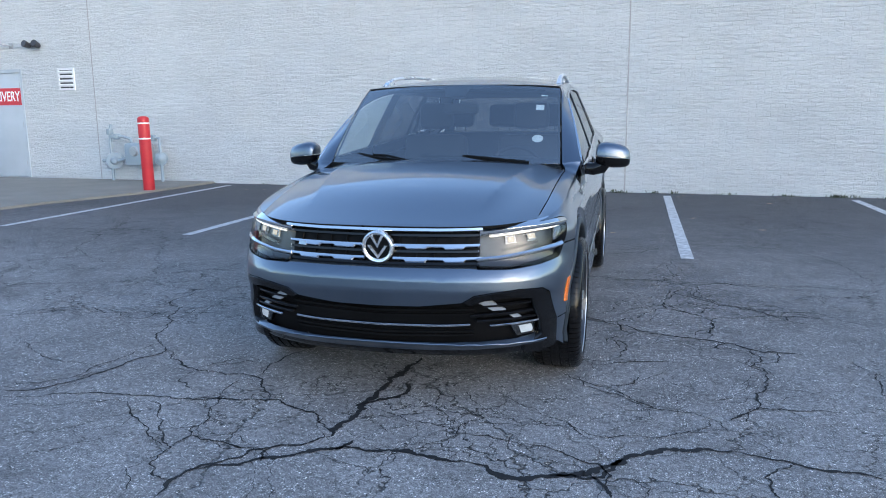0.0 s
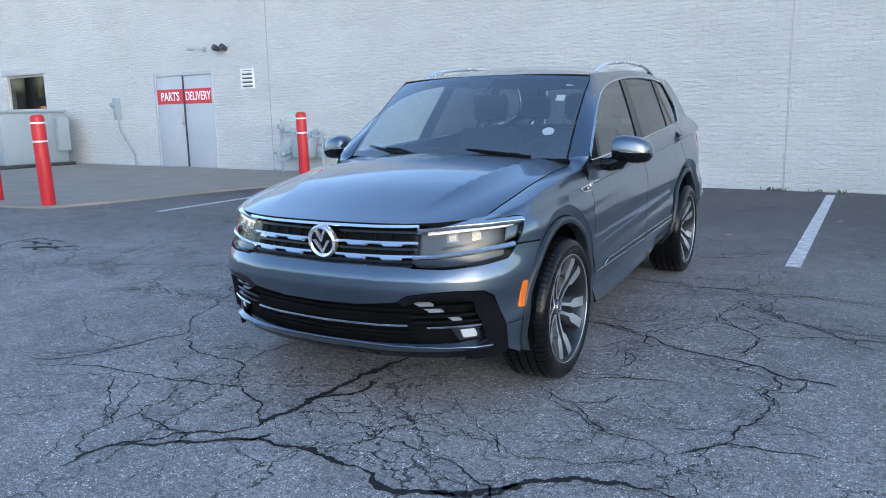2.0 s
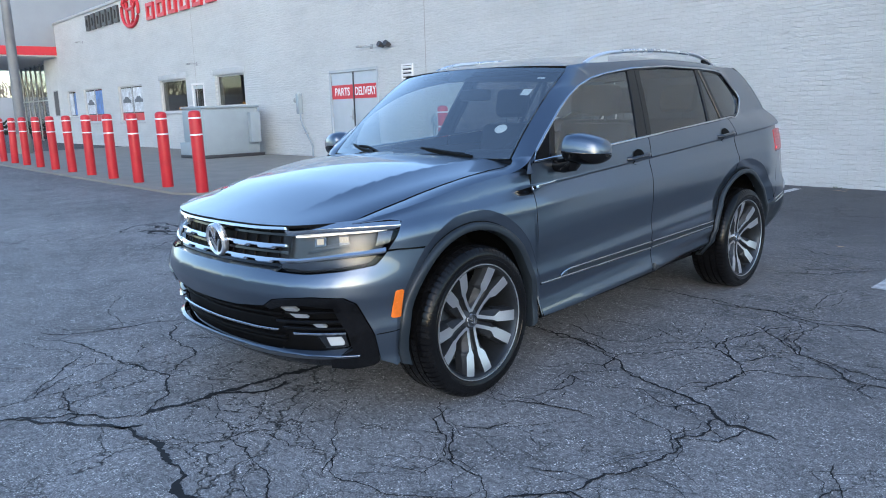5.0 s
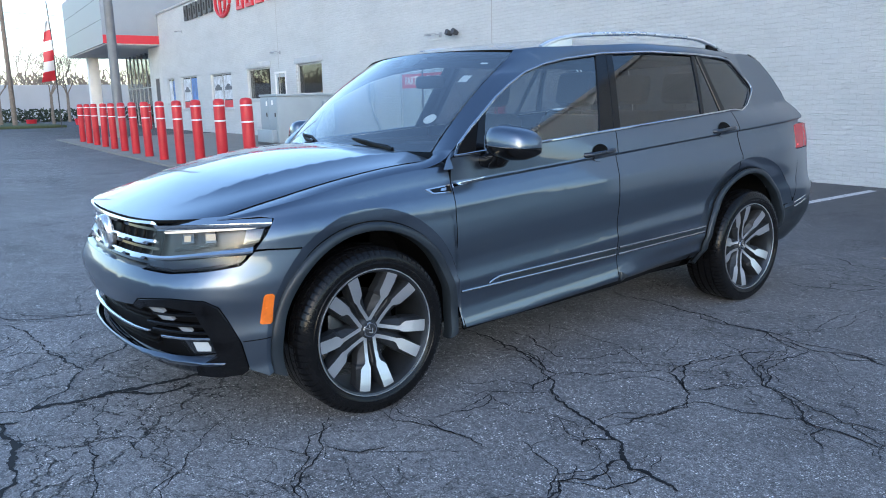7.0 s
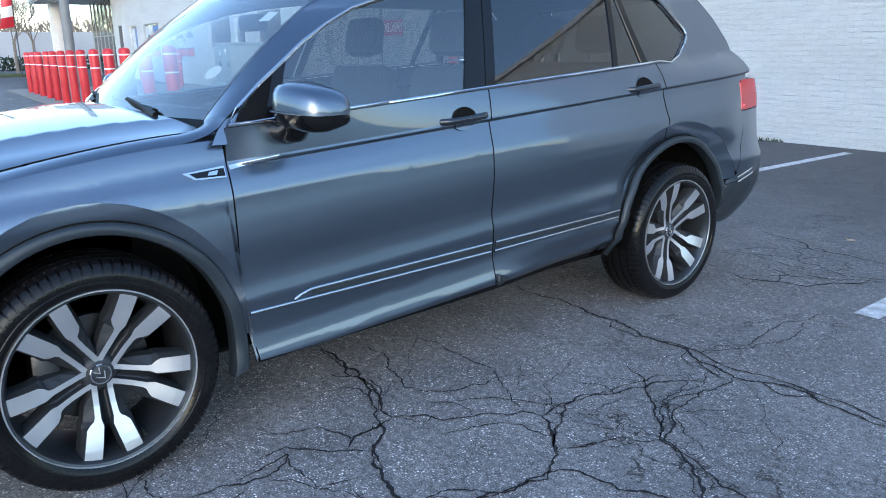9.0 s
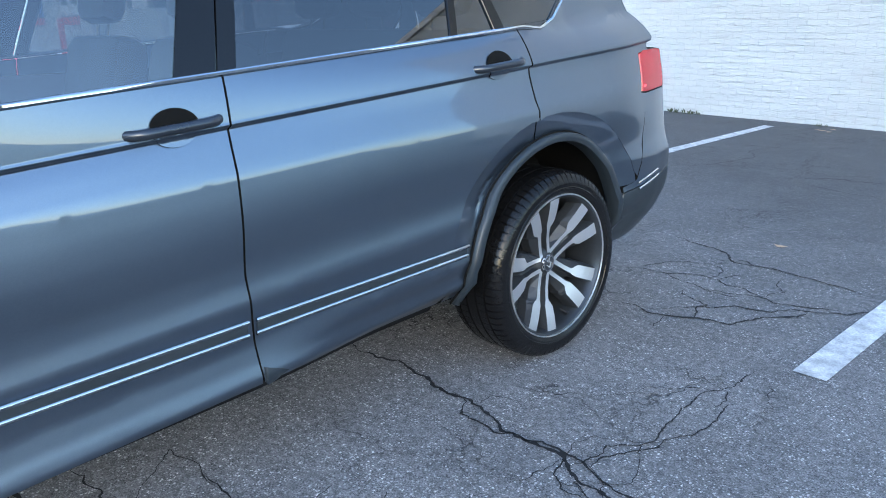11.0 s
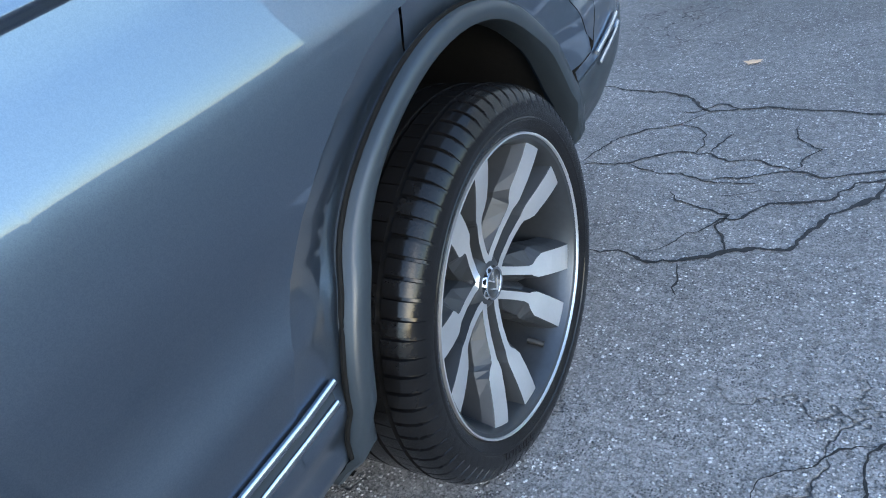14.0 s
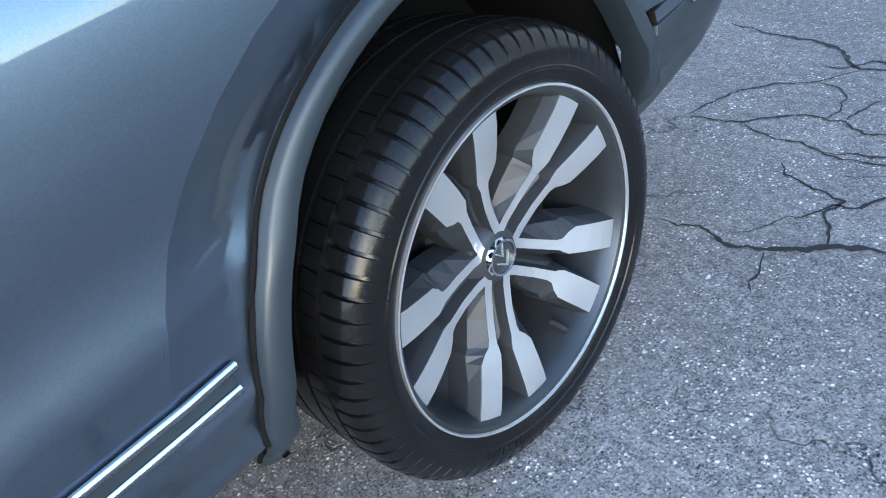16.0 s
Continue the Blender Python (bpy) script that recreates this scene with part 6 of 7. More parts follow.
panel("door_window", [(y, belt(y)) for y in np.linspace(.63, 1.425, 8)] + [(y, top(y) - .012) for y in np.linspace(1.565, .70, 14)], G, SIDE_GLASS, .07, side_ref, -.006, .004, parent=front_door)
panel("mirror_sail", [(.485, belt(.485)), (.585, belt(.585)), (.645, top(.645) - .012), (.56, top(.56) - .012)], G, MATT_BLACK, .07, side_ref, -.003, .004, parent=front_door, label="black mirror corner panel")
panel("quarter_bar", [(.585, belt(.585)), (.63, belt(.63)), (.70, top(.70) - .01), (.645, top(.645) - .01)], G, GLOSS_BLACK, .05, side_ref, 0, .012, parent=front_door)
panel("pillar_cover", [(1.425, belt(1.425)), (1.53, belt(1.53)), (1.645, top(1.645) - .011), (1.565, top(1.565) - .011)], G, GLOSS_BLACK, .05, side_ref, .001, .012, parent=front_door, label="gloss black pillar cover")
panel("pillar_cover", [(1.536, belt(1.536)), (1.585, belt(1.585)), (1.70, top(1.70) - .011), (1.651, top(1.651) - .011)], G, GLOSS_BLACK, .05, side_ref, .001, .012, parent=rear_door, label="gloss black pillar cover")
panel("door_window", window_poly(1.585, 1.70, 2.33, 2.42), G, PRIVACY_GLASS, .07, side_ref, -.006, .004, parent=rear_door, label="dark tinted window")
panel("window_bar", [(2.33, belt(2.33)), (2.36, belt(2.36)), (2.45, top(2.45) - .01), (2.42, top(2.42) - .01)], G, GLOSS_BLACK, .05, side_ref, 0, .012, parent=rear_door)
panel("quarter_light", [(2.36, belt(2.36)), (2.535, belt(2.535)), (2.50, 1.36), (2.47, top(2.47) - .012), (2.45, top(2.45) - .012)], G, PRIVACY_GLASS, .07, side_ref, -.006, .004, parent=rear_door)
panel("pillar_cover", [(2.535, belt(2.535)), (2.585, belt(2.585)), (2.54, 1.36), (2.51, top(2.51) - .011), (2.47, top(2.47) - .011), (2.50, 1.36)], G, GLOSS_BLACK, .05, side_ref, .001, .012, parent=rear_door)
panel("rear_quarter_window", [(2.585, belt(2.585)), (2.72, belt(2.72) + .004), (2.87, 1.228), (2.965, 1.290), (3.004, 1.338), (2.965, 1.388), (2.88, 1.460), (2.80, 1.508), (2.65, 1.522), (2.51, top(2.51) - .012), (2.54, 1.36)], G, PRIVACY_GLASS, .06, side_ref, -.006, .004, label="dark tinted rear quarter window")
ring_pts = [(y, belt(y) - .006) for y in np.linspace(.458, 2.68, 20)] + [(2.78, 1.197), (2.88, 1.228), (2.975, 1.285), (3.008, 1.315), (3.018, 1.338), (3.006, 1.360), (2.975, 1.394), (2.892, 1.465), (2.83, 1.512)] + [(y, top(y) - .004) for y in (2.70, 2.46, 2.2, 2.04, 1.8, 1.62, 1.45, 1.32, 1.15, 1.0, .88, .77, .68, .59, .50)]
sided("window_chrome", (*tube_data([Vector(G(y, z)) + Vector((.004, 0, 0)) for y, z in ring_pts], 0.0072, 8, True), CHROME), label="chrome strip round the side windows")

panel("pillar_foot", [(.40, 1.000), (.449, 1.000), (.449, 1.044), (.475, 1.047), (.505, 1.092), (.458, 1.074), (.425, 1.040)], G, PAINT, .02, side_ref, -.008, .003)

# wheel arch trims
def arch_band(cy, inner, outer, z0i, z1i, z0o, z1o, n=44):
    """A rolled trim from the body's edge out and round in to the wheel well."""
    pi, po = arch(cy, *inner, z0i, z1i, n), arch(cy, *outer, z0o, z1o, n)
    vs, fs = [], []
    prof = [(0.0, -.006), (.05, .018), (.2, .024), (.65, .026), (.88, .022), (.97, .010), (1.0, -.002), (1.0, -.03)]
    for i in range(n + 1):
        for t, lift in prof:
            y, z = po[i][0] + (pi[i][0] - po[i][0]) * t, po[i][1] + (pi[i][1] - po[i][1]) * t
            p, nn = plan_at(ay(y))
            o = flank_off(ay(y), max(z, .26), y) - lift
            vs.append((p[0] - nn[0] * o, y, z))
    k = len(prof)
    for i in range(n):
        for j in range(k - 1):
            fs.append((i * k + j, i * k + j + 1, (i + 1) * k + j + 1, (i + 1) * k + j))
    return vs, fs


for (cy, inn, out, _), z in zip(ARCHES, ((.235, .255), (.275, .30))):
    sided("arch_trim", (*arch_band(cy, inn, out, z[0], z[0], z[1], z[1]), FLARE), label="dark grey wheel arch trim")
    edge = []
    for y, zz in arch(cy, *out, z[1], z[1], 60):
        p, nn = plan_at(ay(y))
        o = flank_off(ay(y), max(zz, .26), y) - .003
        edge.append((p[0] - nn[0] * o, y, zz))
    # added black tube stands in for the shaded gap at the trim's edge
    sided("trim_seam", (*tube_data(edge, .0042, 6), UNDER))
    vs, fs = lathe([(.470, .50), (.470, .80)], 48, "x")
    vs2 = [(v[0], v[1] * .925 + cy, v[2] + .352) for v in vs]
    keep = [f for f in fs if max(vs2[i][2] for i in f) > .28]
    vs2 = [(v[0], v[1], max(v[2], .30)) for v in vs2]
    base = len(vs2)
    vs2 += [(.50, cy, .352)] + [(.50, cy + .435 * math.cos(2 * math.pi * i / 48), max(.24, .352 + .470 * math.sin(2 * math.pi * i / 48))) for i in range(48)]
    keep += [(base, base + 1 + i, base + 1 + (i + 1) % 48) for i in range(48)]
    sided("wheel_well", (vs2, keep, UNDER))

def flange(a, v):
    """The flatter, darker band of sheet round a wheel arch, tucked in towards the wheel."""
    p, n = plan_at(a)
    z = crease(max(-.7, p[1])) + v
    o = flank_off(a, min(z, crease(p[1]) - .03), p[1])
    r = arch_r(p[1], z)
    k = arch_depth(p[1], z)
    o -= .022 * (1 - sstep((r - .925) / .05)) * k
    o += .17 * min(1 - r, .16) * k
    return (p[0] - n[0] * o, p[1] - n[1] * o, z)


def ring_poly(k, t0, t1, n=22, i0=None, i1=None):
    cy, _, tr, fl = ARCHES[k]
    ts = [radians(t0 + (t1 - t0) * i / n) for i in range(n + 1)]
    i0, i1 = t0 if i0 is None else i0, t1 if i1 is None else i1
    ti = [radians(i0 + (i1 - i0) * i / n) for i in range(n + 1)]
    return [F(cy + fl[0] * math.cos(t), .352 + fl[2] + fl[1] * math.sin(t)) for t in ts] + [F(cy + .985 * tr[0] * math.cos(t), .352 + .985 * tr[1] * math.sin(t)) for t in reversed(ti)]


panel("arch_flange", ring_poly(0, 2, 191, 40), flange, PAINT, .02, hem=0)
panel("arch_flange", ring_poly(1, 104.6, 196, 22, 104.6, 182), flange, PAINT, .02, hem=0, parent=rear_door)
panel("arch_flange", ring_poly(1, 15, 103.8, 22, 27, 103.8), flange, PAINT, .02, hem=0)

# sills and floor
panel("sill", [F(y, crease(y) * 0 + .30 + .03 * (y - .5)) for y in np.linspace(.50, 2.27, 10)] + [F(y, .235 + .02 * (y - .5)) for y in np.linspace(2.27, .50, 10)], flank, MATT_BLACK, .06, lift=-.02)
part("underbody", box("underbody", -.60, .60, -.40, 3.25, .215, .26, UNDER, .02), CAR)
part("engine_bay", box("engine_bay", -.50, .50, -.60, .25, .27, .80, UNDER, .03), CAR)

# chrome strips along the doors' feet
def strip(name, pts, w, h, material, parent, lift=.006):
    path = []
    for y, z in pts:
        a, v = F(y, z)
        path.append(Vector(flank(a, v)) + Vector((lift, 0, 0)))
    return sided(name, (*tube_data(path, .01, 8, False, (w, h, (1, 0, 0))), material), parent)


line = lambda y0, z0, y1, z1, n=12: [(y0 + (y1 - y0) * i / n, z0 + (z1 - z0) * i / n) for i in range(n + 1)]
strip("door_strip", [(.63, .457), (.655, .470), (.69, .481)] + line(.72, .483, 1.524, .505), .0065, .005, SATIN, front_door)
strip("door_strip", line(.468, .443, 1.524, .467), .0065, .005, SATIN, front_door)
strip("strip_infill", line(.70, .463, 1.522, .486), .014, .002, FLARE, front_door, .002)
strip("door_strip", line(1.546, .5055, 2.338, .527), .0065, .005, SATIN, rear_door)
strip("door_strip", line(1.546, .4675, 2.332, .496), .0065, .005, SATIN, rear_door)
strip("strip_infill", line(1.55, .487, 2.332, .511), .014, .002, FLARE, rear_door, .002)
strip("bumper_strip", line(3.325, .575, 3.47, .612, 5), .006, .005, CHROME, None)
strip("bumper_strip", line(3.335, .548, 3.48, .588, 5), .006, .005, CHROME, None)

panel("skirt_fin", [F(1.556, .372), F(1.60, .352), F(1.63, .336), F(1.556, .318)], lambda a, v: tuple(Vector(flank(a, v)) + Vector((.016 * sstep((1.63 - plan_at(a)[0][1]) / .08), 0, 0))), FLARE, .02, hem=.02, parent=rear_door)

# wing badge and its chrome lead-in
bd = [(.300, .917), (.336, .895), (.435, .895), (.435, .930)]
badge = panel("wing_badge", [F(*p) for p in bd], flank, CHROME, .03, lift=.006, hem=.008, label="chrome wing badge with dark inset")
panel("badge_inset", [F(*p) for p in [(.322, .914), (.342, .900), (.432, .900), (.432, .923)]], flank, GLOSS_BLACK, .03, lift=.0075, hem=.001, parent=badge)
panel("badge_mark", [F(*p) for p in [(.376, .904), (.383, .914), (.412, .917), (.405, .904)]], flank, CHROME, .03, lift=.009, hem=.001, parent=badge)
panel("door_chrome", [F(*p) for p in [(.452, .9155), (.452, .930), (.52, .9385), (.63, .9530), (.60, .9400), (.52, .9265)]], flank, CHROME, .012, lift=.005, hem=.006, parent=front_door)


# door handles in their cups
def door_handle(y0, parent):
    zc = lambda y: crease(y) + .006
    y1 = y0 + .235
    ym = (y0 + y1) / 2
    e = lambda t, k: F(ym + .060 * math.cos(t), zc(ym) + k * math.sin(t) + .004)
    # flat black half carries the cup's shade; no recess is cut in the door
    panel("handle_cup", [e(t, .044) for t in np.linspace(0, math.pi, 16)], flank, UNDER, .012, lift=.004, hem=.001, parent=parent, label="flat black patch for the cup's shade")
    tilt = lambda a, v: tuple(Vector(flank(a, v)) + Vector((.004 + .10 * max(0.0, v + .042), 0, 0)))
    panel("handle_cup", [e(t, .046) for t in np.linspace(2 * math.pi, math.pi, 16)], tilt, PAINT, .012, hem=.004, parent=parent)
    pts = []
    for i in range(13):
        t = i / 12
        y = y0 + (y1 - y0) * t
        a, v = F(y, zc(y))
        p = Vector(flank(a, -.02)) * .5 + Vector(flank(a, .03)) * .5
        p.z = zc(y) + .004
        out = .034 * min(1, 6 * t, 6 * (1 - t)) ** .5
        pts.append(p + Vector((out - .004, 0, 0)))
    sided("door_handle", (*tube_data(pts, .01, 10, False, (.0125, .011, (1, 0, 0))), HANDLE), parent, "dark grey bow door handle")


door_handle(1.285, front_door)
door_handle(2.385, rear_door)


# mirrors
def mirror_shell(upper):
    """Wedge housing swept outwards from the door: peaked top, flat foot; painted above, black below."""
    rows = [(.905, .640, .050, .030, .030), (.915, .640, .082, .062, .046), (.935, .640, .092, .080, .056), (.97, .645, .096, .087, .060), (1.01, .652, .095, .085, .060), (1.05, .662, .092, .079, .056), (1.08, .671, .086, .069, .050), (1.097, .678, .074, .053, .041), (1.105, .682, .055, .034, .029), (1.108, .684, .02, .012, .012)]
    upper_line = [(-1, 0), (-.99, .28), (-.94, .56), (-.83, .78), (-.66, .90), (-.4, .97), (0, 1), (.4, .97), (.72, .88), (.92, .74), (1, .54), (1, .25), (1, 0)]
    lower_line = [(1, 0), (1, -.3), (.97, -.5), (.8, -.66), (.4, -.86), (0, -.98), (-.3, -1), (-.6, -.9), (-.82, -.66), (-.95, -.34), (-1, 0)]
    line2 = upper_line + [(.5, 0), (-.5, 0)] if upper else lower_line + [(-.5, 0), (.5, 0)]
    vs, fs, n = [], [], len(line2)
    for x, y, ry, rt, rb in rows:
        split = 1.104 - .10 * (x - .93)
        for c, d in line2:
            z = split + (rt * d if upper else rb * d - .003)
            vs.append((x, y + .005 + ry * .86 * c * (1 if upper else .97), z))
    for r in range(len(rows) - 1):
        for i in range(n):
            j = (i + 1) % n
            fs.append((r * n + i, r * n + j, (r + 1) * n + j, (r + 1) * n + i))
    fs += [tuple(range(n)), tuple((len(rows) - 1) * n + i for i in reversed(range(n)))]
    return vs, fs


mir = sided("wing_mirror", (*mirror_shell(True), PAINT), front_door, "painted wing mirror on black foot")
sided("mirror_base", (*mirror_shell(False), GLOSS_BLACK), front_door, "gloss black lower mirror shell")
foot = tube_data([(.822, .625, 1.030), (.85, .628, 1.026), (.89, .634, 1.024), (.935, .640, 1.036), (.955, .645, 1.07)], [.030, .034, .038, .044, .046], 14)
sided("mirror_foot", (*foot, GLOSS_BLACK), front_door)
ind = tube_data([(.965, .546, 1.100), (.99, .556, 1.097), (1.02, .572, 1.093), (1.05, .597, 1.089), (1.075, .630, 1.085), (1.090, .672, 1.083)], .0034, 8)
sided("mirror_indicator", (*ind, LAMP_REFLECTOR), front_door, "clear indicator strip")

# roof rails
rail = [(1.20, -.004), (1.26, .018), (1.34, .036), (1.46, .048), (1.7, .052), (2.1, .052), (2.5, .050), (2.66, .044), (2.80, .026), (2.93, -.004)]
rx = lambda y: roof_half(y) - .030
fine = []
for i in range(len(rail) - 1):
    for t in (0, .25, .5, .75):
        fine.append([rail[i][k] + (rail[i + 1][k] - rail[i][k]) * t for k in (0, 1)])
fine.append(rail[-1])
sided("roof_rail", (*tube_data([(rx(y), y, roof_z(rx(y), y) + h) for y, h in fine], .016, 10, False, (.016, .011, (0, 0, 1))), EMBLEM), label="satin silver roof rail")


def rail_infill(y0, y1):
    """Wedge under a rail's end."""
    pts = [(y, h) for y, h in fine if y0 <= y <= y1]
    vs, fs = [], []
    for y, h in pts:
        for x, z in ((-.009, -.01), (-.009, h - .004), (.009, h - .004), (.009, -.01)):
            vs.append((rx(y) + x, y, roof_z(rx(y), y) + z))
    for i in range(len(pts) - 1):
        for j in range(4):
            fs.append((4 * i + j, 4 * i + (j + 1) % 4, 4 * i + 4 + (j + 1) % 4, 4 * i + 4 + j))
    fs += [(0, 1, 2, 3), tuple(4 * (len(pts) - 1) + j for j in (3, 2, 1, 0))]
    return vs, fs


for y0, y1, m in ((1.22, 1.44, EMBLEM), (2.72, 2.92, MATT_BLACK)):
    sided("rail_foot", (*rail_infill(y0, y1), m))

# wipers
for pts, m in (([(.46, .36, 1.084), (.25, .36, 1.094), (.02, .375, 1.104), (-.12, .39, 1.112)], 0), ([(-.25, .345, 1.086), (-.36, .365, 1.094), (-.50, .42, 1.110), (-.60, .47, 1.125)], 1)):
    w = part("wiper", tube("wiper", pts, .012, MATT_BLACK, 6), CAR, "black wiper blade and arm")
    mid = Vector(pts[1]).lerp(Vector(pts[2]), .5)
    part("wiper_arm", tube("wiper_arm", [(pts[0][0] + .08, .335, 1.078), mid + Vector((.1, -.01, .006)), mid + Vector((0, 0, .012))], .010, MATT_BLACK, 6), w)

# ---- nose ----
X, Y = lambda x, z: (ax(x), z), lambda y, z: (ay(y), z)
half = [X(0, .674), X(.2, .674), X(.36, .675), X(.44, .675), X(.475, .670), X(.62, .667), X(.75, .680), Y(-.54, .698), Y(-.512, .722), Y(-.487, .748), Y(-.44, .7505), Y(-.306, .7425)]
half += [Y(y, z) for y, z in ARCH_F if y < 0 and z < .735][::-1]
half += [Y(-.48, .262), Y(-.531, .285), Y(-.556, .404), Y(-.596, .492), Y(-.621, .547), Y(-.664, .575), X(.644, .580), X(.55, .572), X(.455, .557), X(.400, .522), X(.2, .500), X(0, .497)]
panel("front_bumper", half, face_map, PAINT, .028, label="painted front bumper")
inset = lambda d: (lambda a, z: tuple(Vector(face_map(a, z)) - Vector((*plan_at(a)[1], 0)) * d))
shelf = lambda a, t: tuple(Vector(face_map(a, .672)) - Vector((*plan_at(a)[1], 0)) * .060 * t + Vector((0, 0, .010 * t)))
panel("bumper_shelf", [(ax(x), 0.0) for x in np.linspace(0, .47, 9)] + [(ax(x), 1.0) for x in np.linspace(.47, 0, 9)], shelf, PAINT, (.05, .3), ref=up, hem=0)


def tilted(d, line, k):
    """Like inset, with the face turned up about a line along the car."""
    la, lz = [p[0] for p in line], [p[1] for p in line]
    return lambda a, z: tuple(Vector(face_map(a, z)) - Vector((*plan_at(a)[1], 0)) * (d + k * (z - float(np.interp(a, la, lz)))))


panel("intake_backing", [X(0, .50), X(.42, .515), X(.46, .535), X(.50, .572), X(.76, .622), X(.80, .60), X(.84, .46), X(.852, .35), X(.80, .29), X(0, .245)], inset(.055), MATT_BLACK, .04, hem=0)
trim = panel("intake_surround", [X(.408, .522), X(.458, .552), X(.55, .567), X(.644, .575), Y(-.666, .570), Y(-.626, .543), Y(-.601, .49), Y(-.561, .404), Y(-.536, .285), Y(-.56, .268), X(.76, .258), X(.69, .262), X(.69, .300), X(.762, .345), X(.75, .42), X(.727, .475), X(.712, .528), X(.62, .541), X(.50, .530), X(.44, .508)], face_map, GLOSS_BLACK, .03, lift=.003, hem=.04, label="gloss black side intake surround")
for x0, z0, x1, z1, h in ((.44, .455, .728, .470, .005), (.47, .428, .74, .440, .004), (.50, .500, .715, .510, .004)):
    panel("intake_slat", [X(x0, z0), X(x1, z1), X(x1, z1 - h * 2), X(x0, z0 - h * 2)], inset(.016), GLOSS_BLACK, .03, hem=.03, parent=trim)
for x0, x1, x2, x3, z0, z1 in ((.475, .535, .605, .545, .516, .474), (.61, .645, .682, .648, .460, .432)):
    panel("intake_blade", [X(x0, z0), X(x1, z0 + .003), X(x2, z1 + .003), X(x3, z1)], inset(.022), CLADDING, .02, hem=.02, parent=trim, label="pale angled intake blade")
panel("intake_bar", [X(.0, .404), X(.3, .408), X(.44, .414), X(.44, .407), X(.3, .400), X(0, .396)], inset(.012), CHROME, .03, hem=.015, label="silver bar across the lower intake")
panel("intake_bar", [X(.53, .408), X(.745, .420), X(.745, .413), X(.535, .401)], inset(.006), CHROME, .03, hem=.015, label="silver bar across the lower intake")
for z, d in ((.470, .03), (.445, .035), (.365, .03), (.345, .035)):
    panel("intake_slat", [X(0, z), X(.46, z + .014), X(.46, z + .005), X(0, z - .009)], inset(d), MATT_BLACK, .05, hem=.02)
radiator = part("radiator", box("radiator", -.40, .40, -.742, -.70, .30, .47, DARK_METAL, .006), CAR, "dark radiator behind the lower intake")
for i in range(9):
    x = -.36 + .085 * i
    part("radiator_fin", box("radiator_fin", x, x + .06, -.752, -.744, .425, .455, GREY_METAL, .002), radiator)
def blade(a, z):
    """Lower bumper blade: a narrow upper face, then a long face turned down towards the road."""
    out = .010 - .9 * max(0.0, .312 - z) - 1.6 * max(0.0, z - .316)
    return tuple(Vector(face_map(a, max(z, .29))) * 1.0 + Vector((*plan_at(a)[1], 0)) * out + Vector((0, 0, min(0.0, z - .29))))


lip = panel("front_lip", [X(0, .322), X(.3, .324), X(.5, .329), X(.66, .334), X(.745, .343), X(.785, .356), X(.792, .334), X(.770, .308), X(.6, .294), X(.4, .284), X(0, .276)], blade, PAINT, (.03, .009), hem=.010, label="painted lower bumper blade")
panel("lip_splitter", [X(0, .274), X(.4, .282), X(.6, .292), X(.74, .300), X(.75, .275), X(.70, .258), X(.5, .243), X(0, .235)], lambda a, z: tuple(Vector(face_map(a, z)) + Vector((*plan_at(a)[1], 0)) * (-.014 - .6 * max(0, .295 - z))), GLOSS_BLACK, .03, hem=.04)
sided("bumper_seam", (*tube_data([Vector(face_map(ay(y), .404 + .05 * (y + .55))) for y in np.linspace(-.55, -.43, 8)], .0022, 6), UNDER))
# fog lamps
fog = panel("fog_lamp", [X(.632, .398), X(.742, .405), X(.752, .350), X(.668, .342)], inset(.034), LAMP_REFLECTOR, .03, hem=.02, label="lit fog lamp")
panel("fog_led", [X(.672, .390), X(.728, .394), X(.738, .372), X(.736, .357), X(.686, .354)], inset(.031), FOG_LED, .02, hem=.004, parent=fog)
panel("fog_lens", [X(.622, .402), X(.748, .410), X(.757, .346), X(.662, .336)], inset(.018), LENS_GLASS, .03, hem=.004, parent=fog)

# grille between the headlights
panel("grille_backing", [X(0, .862), X(.3, .862), X(.50, .862), X(.485, .68), X(.3, .668), X(0, .660)], inset(.045), MATT_BLACK, .04, hem=0)
chrome_top = panel("grille_chrome", [X(0, .851), X(.3, .852), X(.50, .856), X(.50, .846), X(.3, .841), X(0, .840)], inset(-.026), CHROME, .03, hem=.03, label="chrome strip along the bonnet's edge")
for z in (.776, .718):
    panel("grille_bar", [X(.07, z), X(.25, z + .001), X(.49, z + .004), X(.488, z - .004), X(.42, z - .006), X(.408, z - .014), X(.32, z - .016), X(.308, z - .008), X(.235, z - .008), X(.223, z - .016), X(.135, z - .017), X(.123, z - .008), X(.07, z - .008)], tilted(.008, [X(.07, z - .005), X(.49, z)], .3), CHROME, .02, hem=.025, label="notched chrome grille bar")
for z in (.817, .745, .693):
    panel("grille_slat", [X(.0, z), X(.488, z + .004), X(.488, z - .006), X(0, z - .010)], inset(.022), GLOSS_BLACK, .04, hem=.02)
for k in range(5):
    x = .09 + .085 * k
    panel("grille_mesh", [X(x, .825), X(x + .006, .825), X(x + .006, .675), X(x, .675)], inset(.032), MATT_BLACK, .05, hem=.01)
panel("grille_mark", [X(.395, .775), X(.41, .776), X(.43, .766), X(.43, .755), X(.385, .754)], lambda a, z: (-inset(.004)(a, z)[0], *inset(.004)(a, z)[1:]), SATIN, .02, hem=.006, both=False)

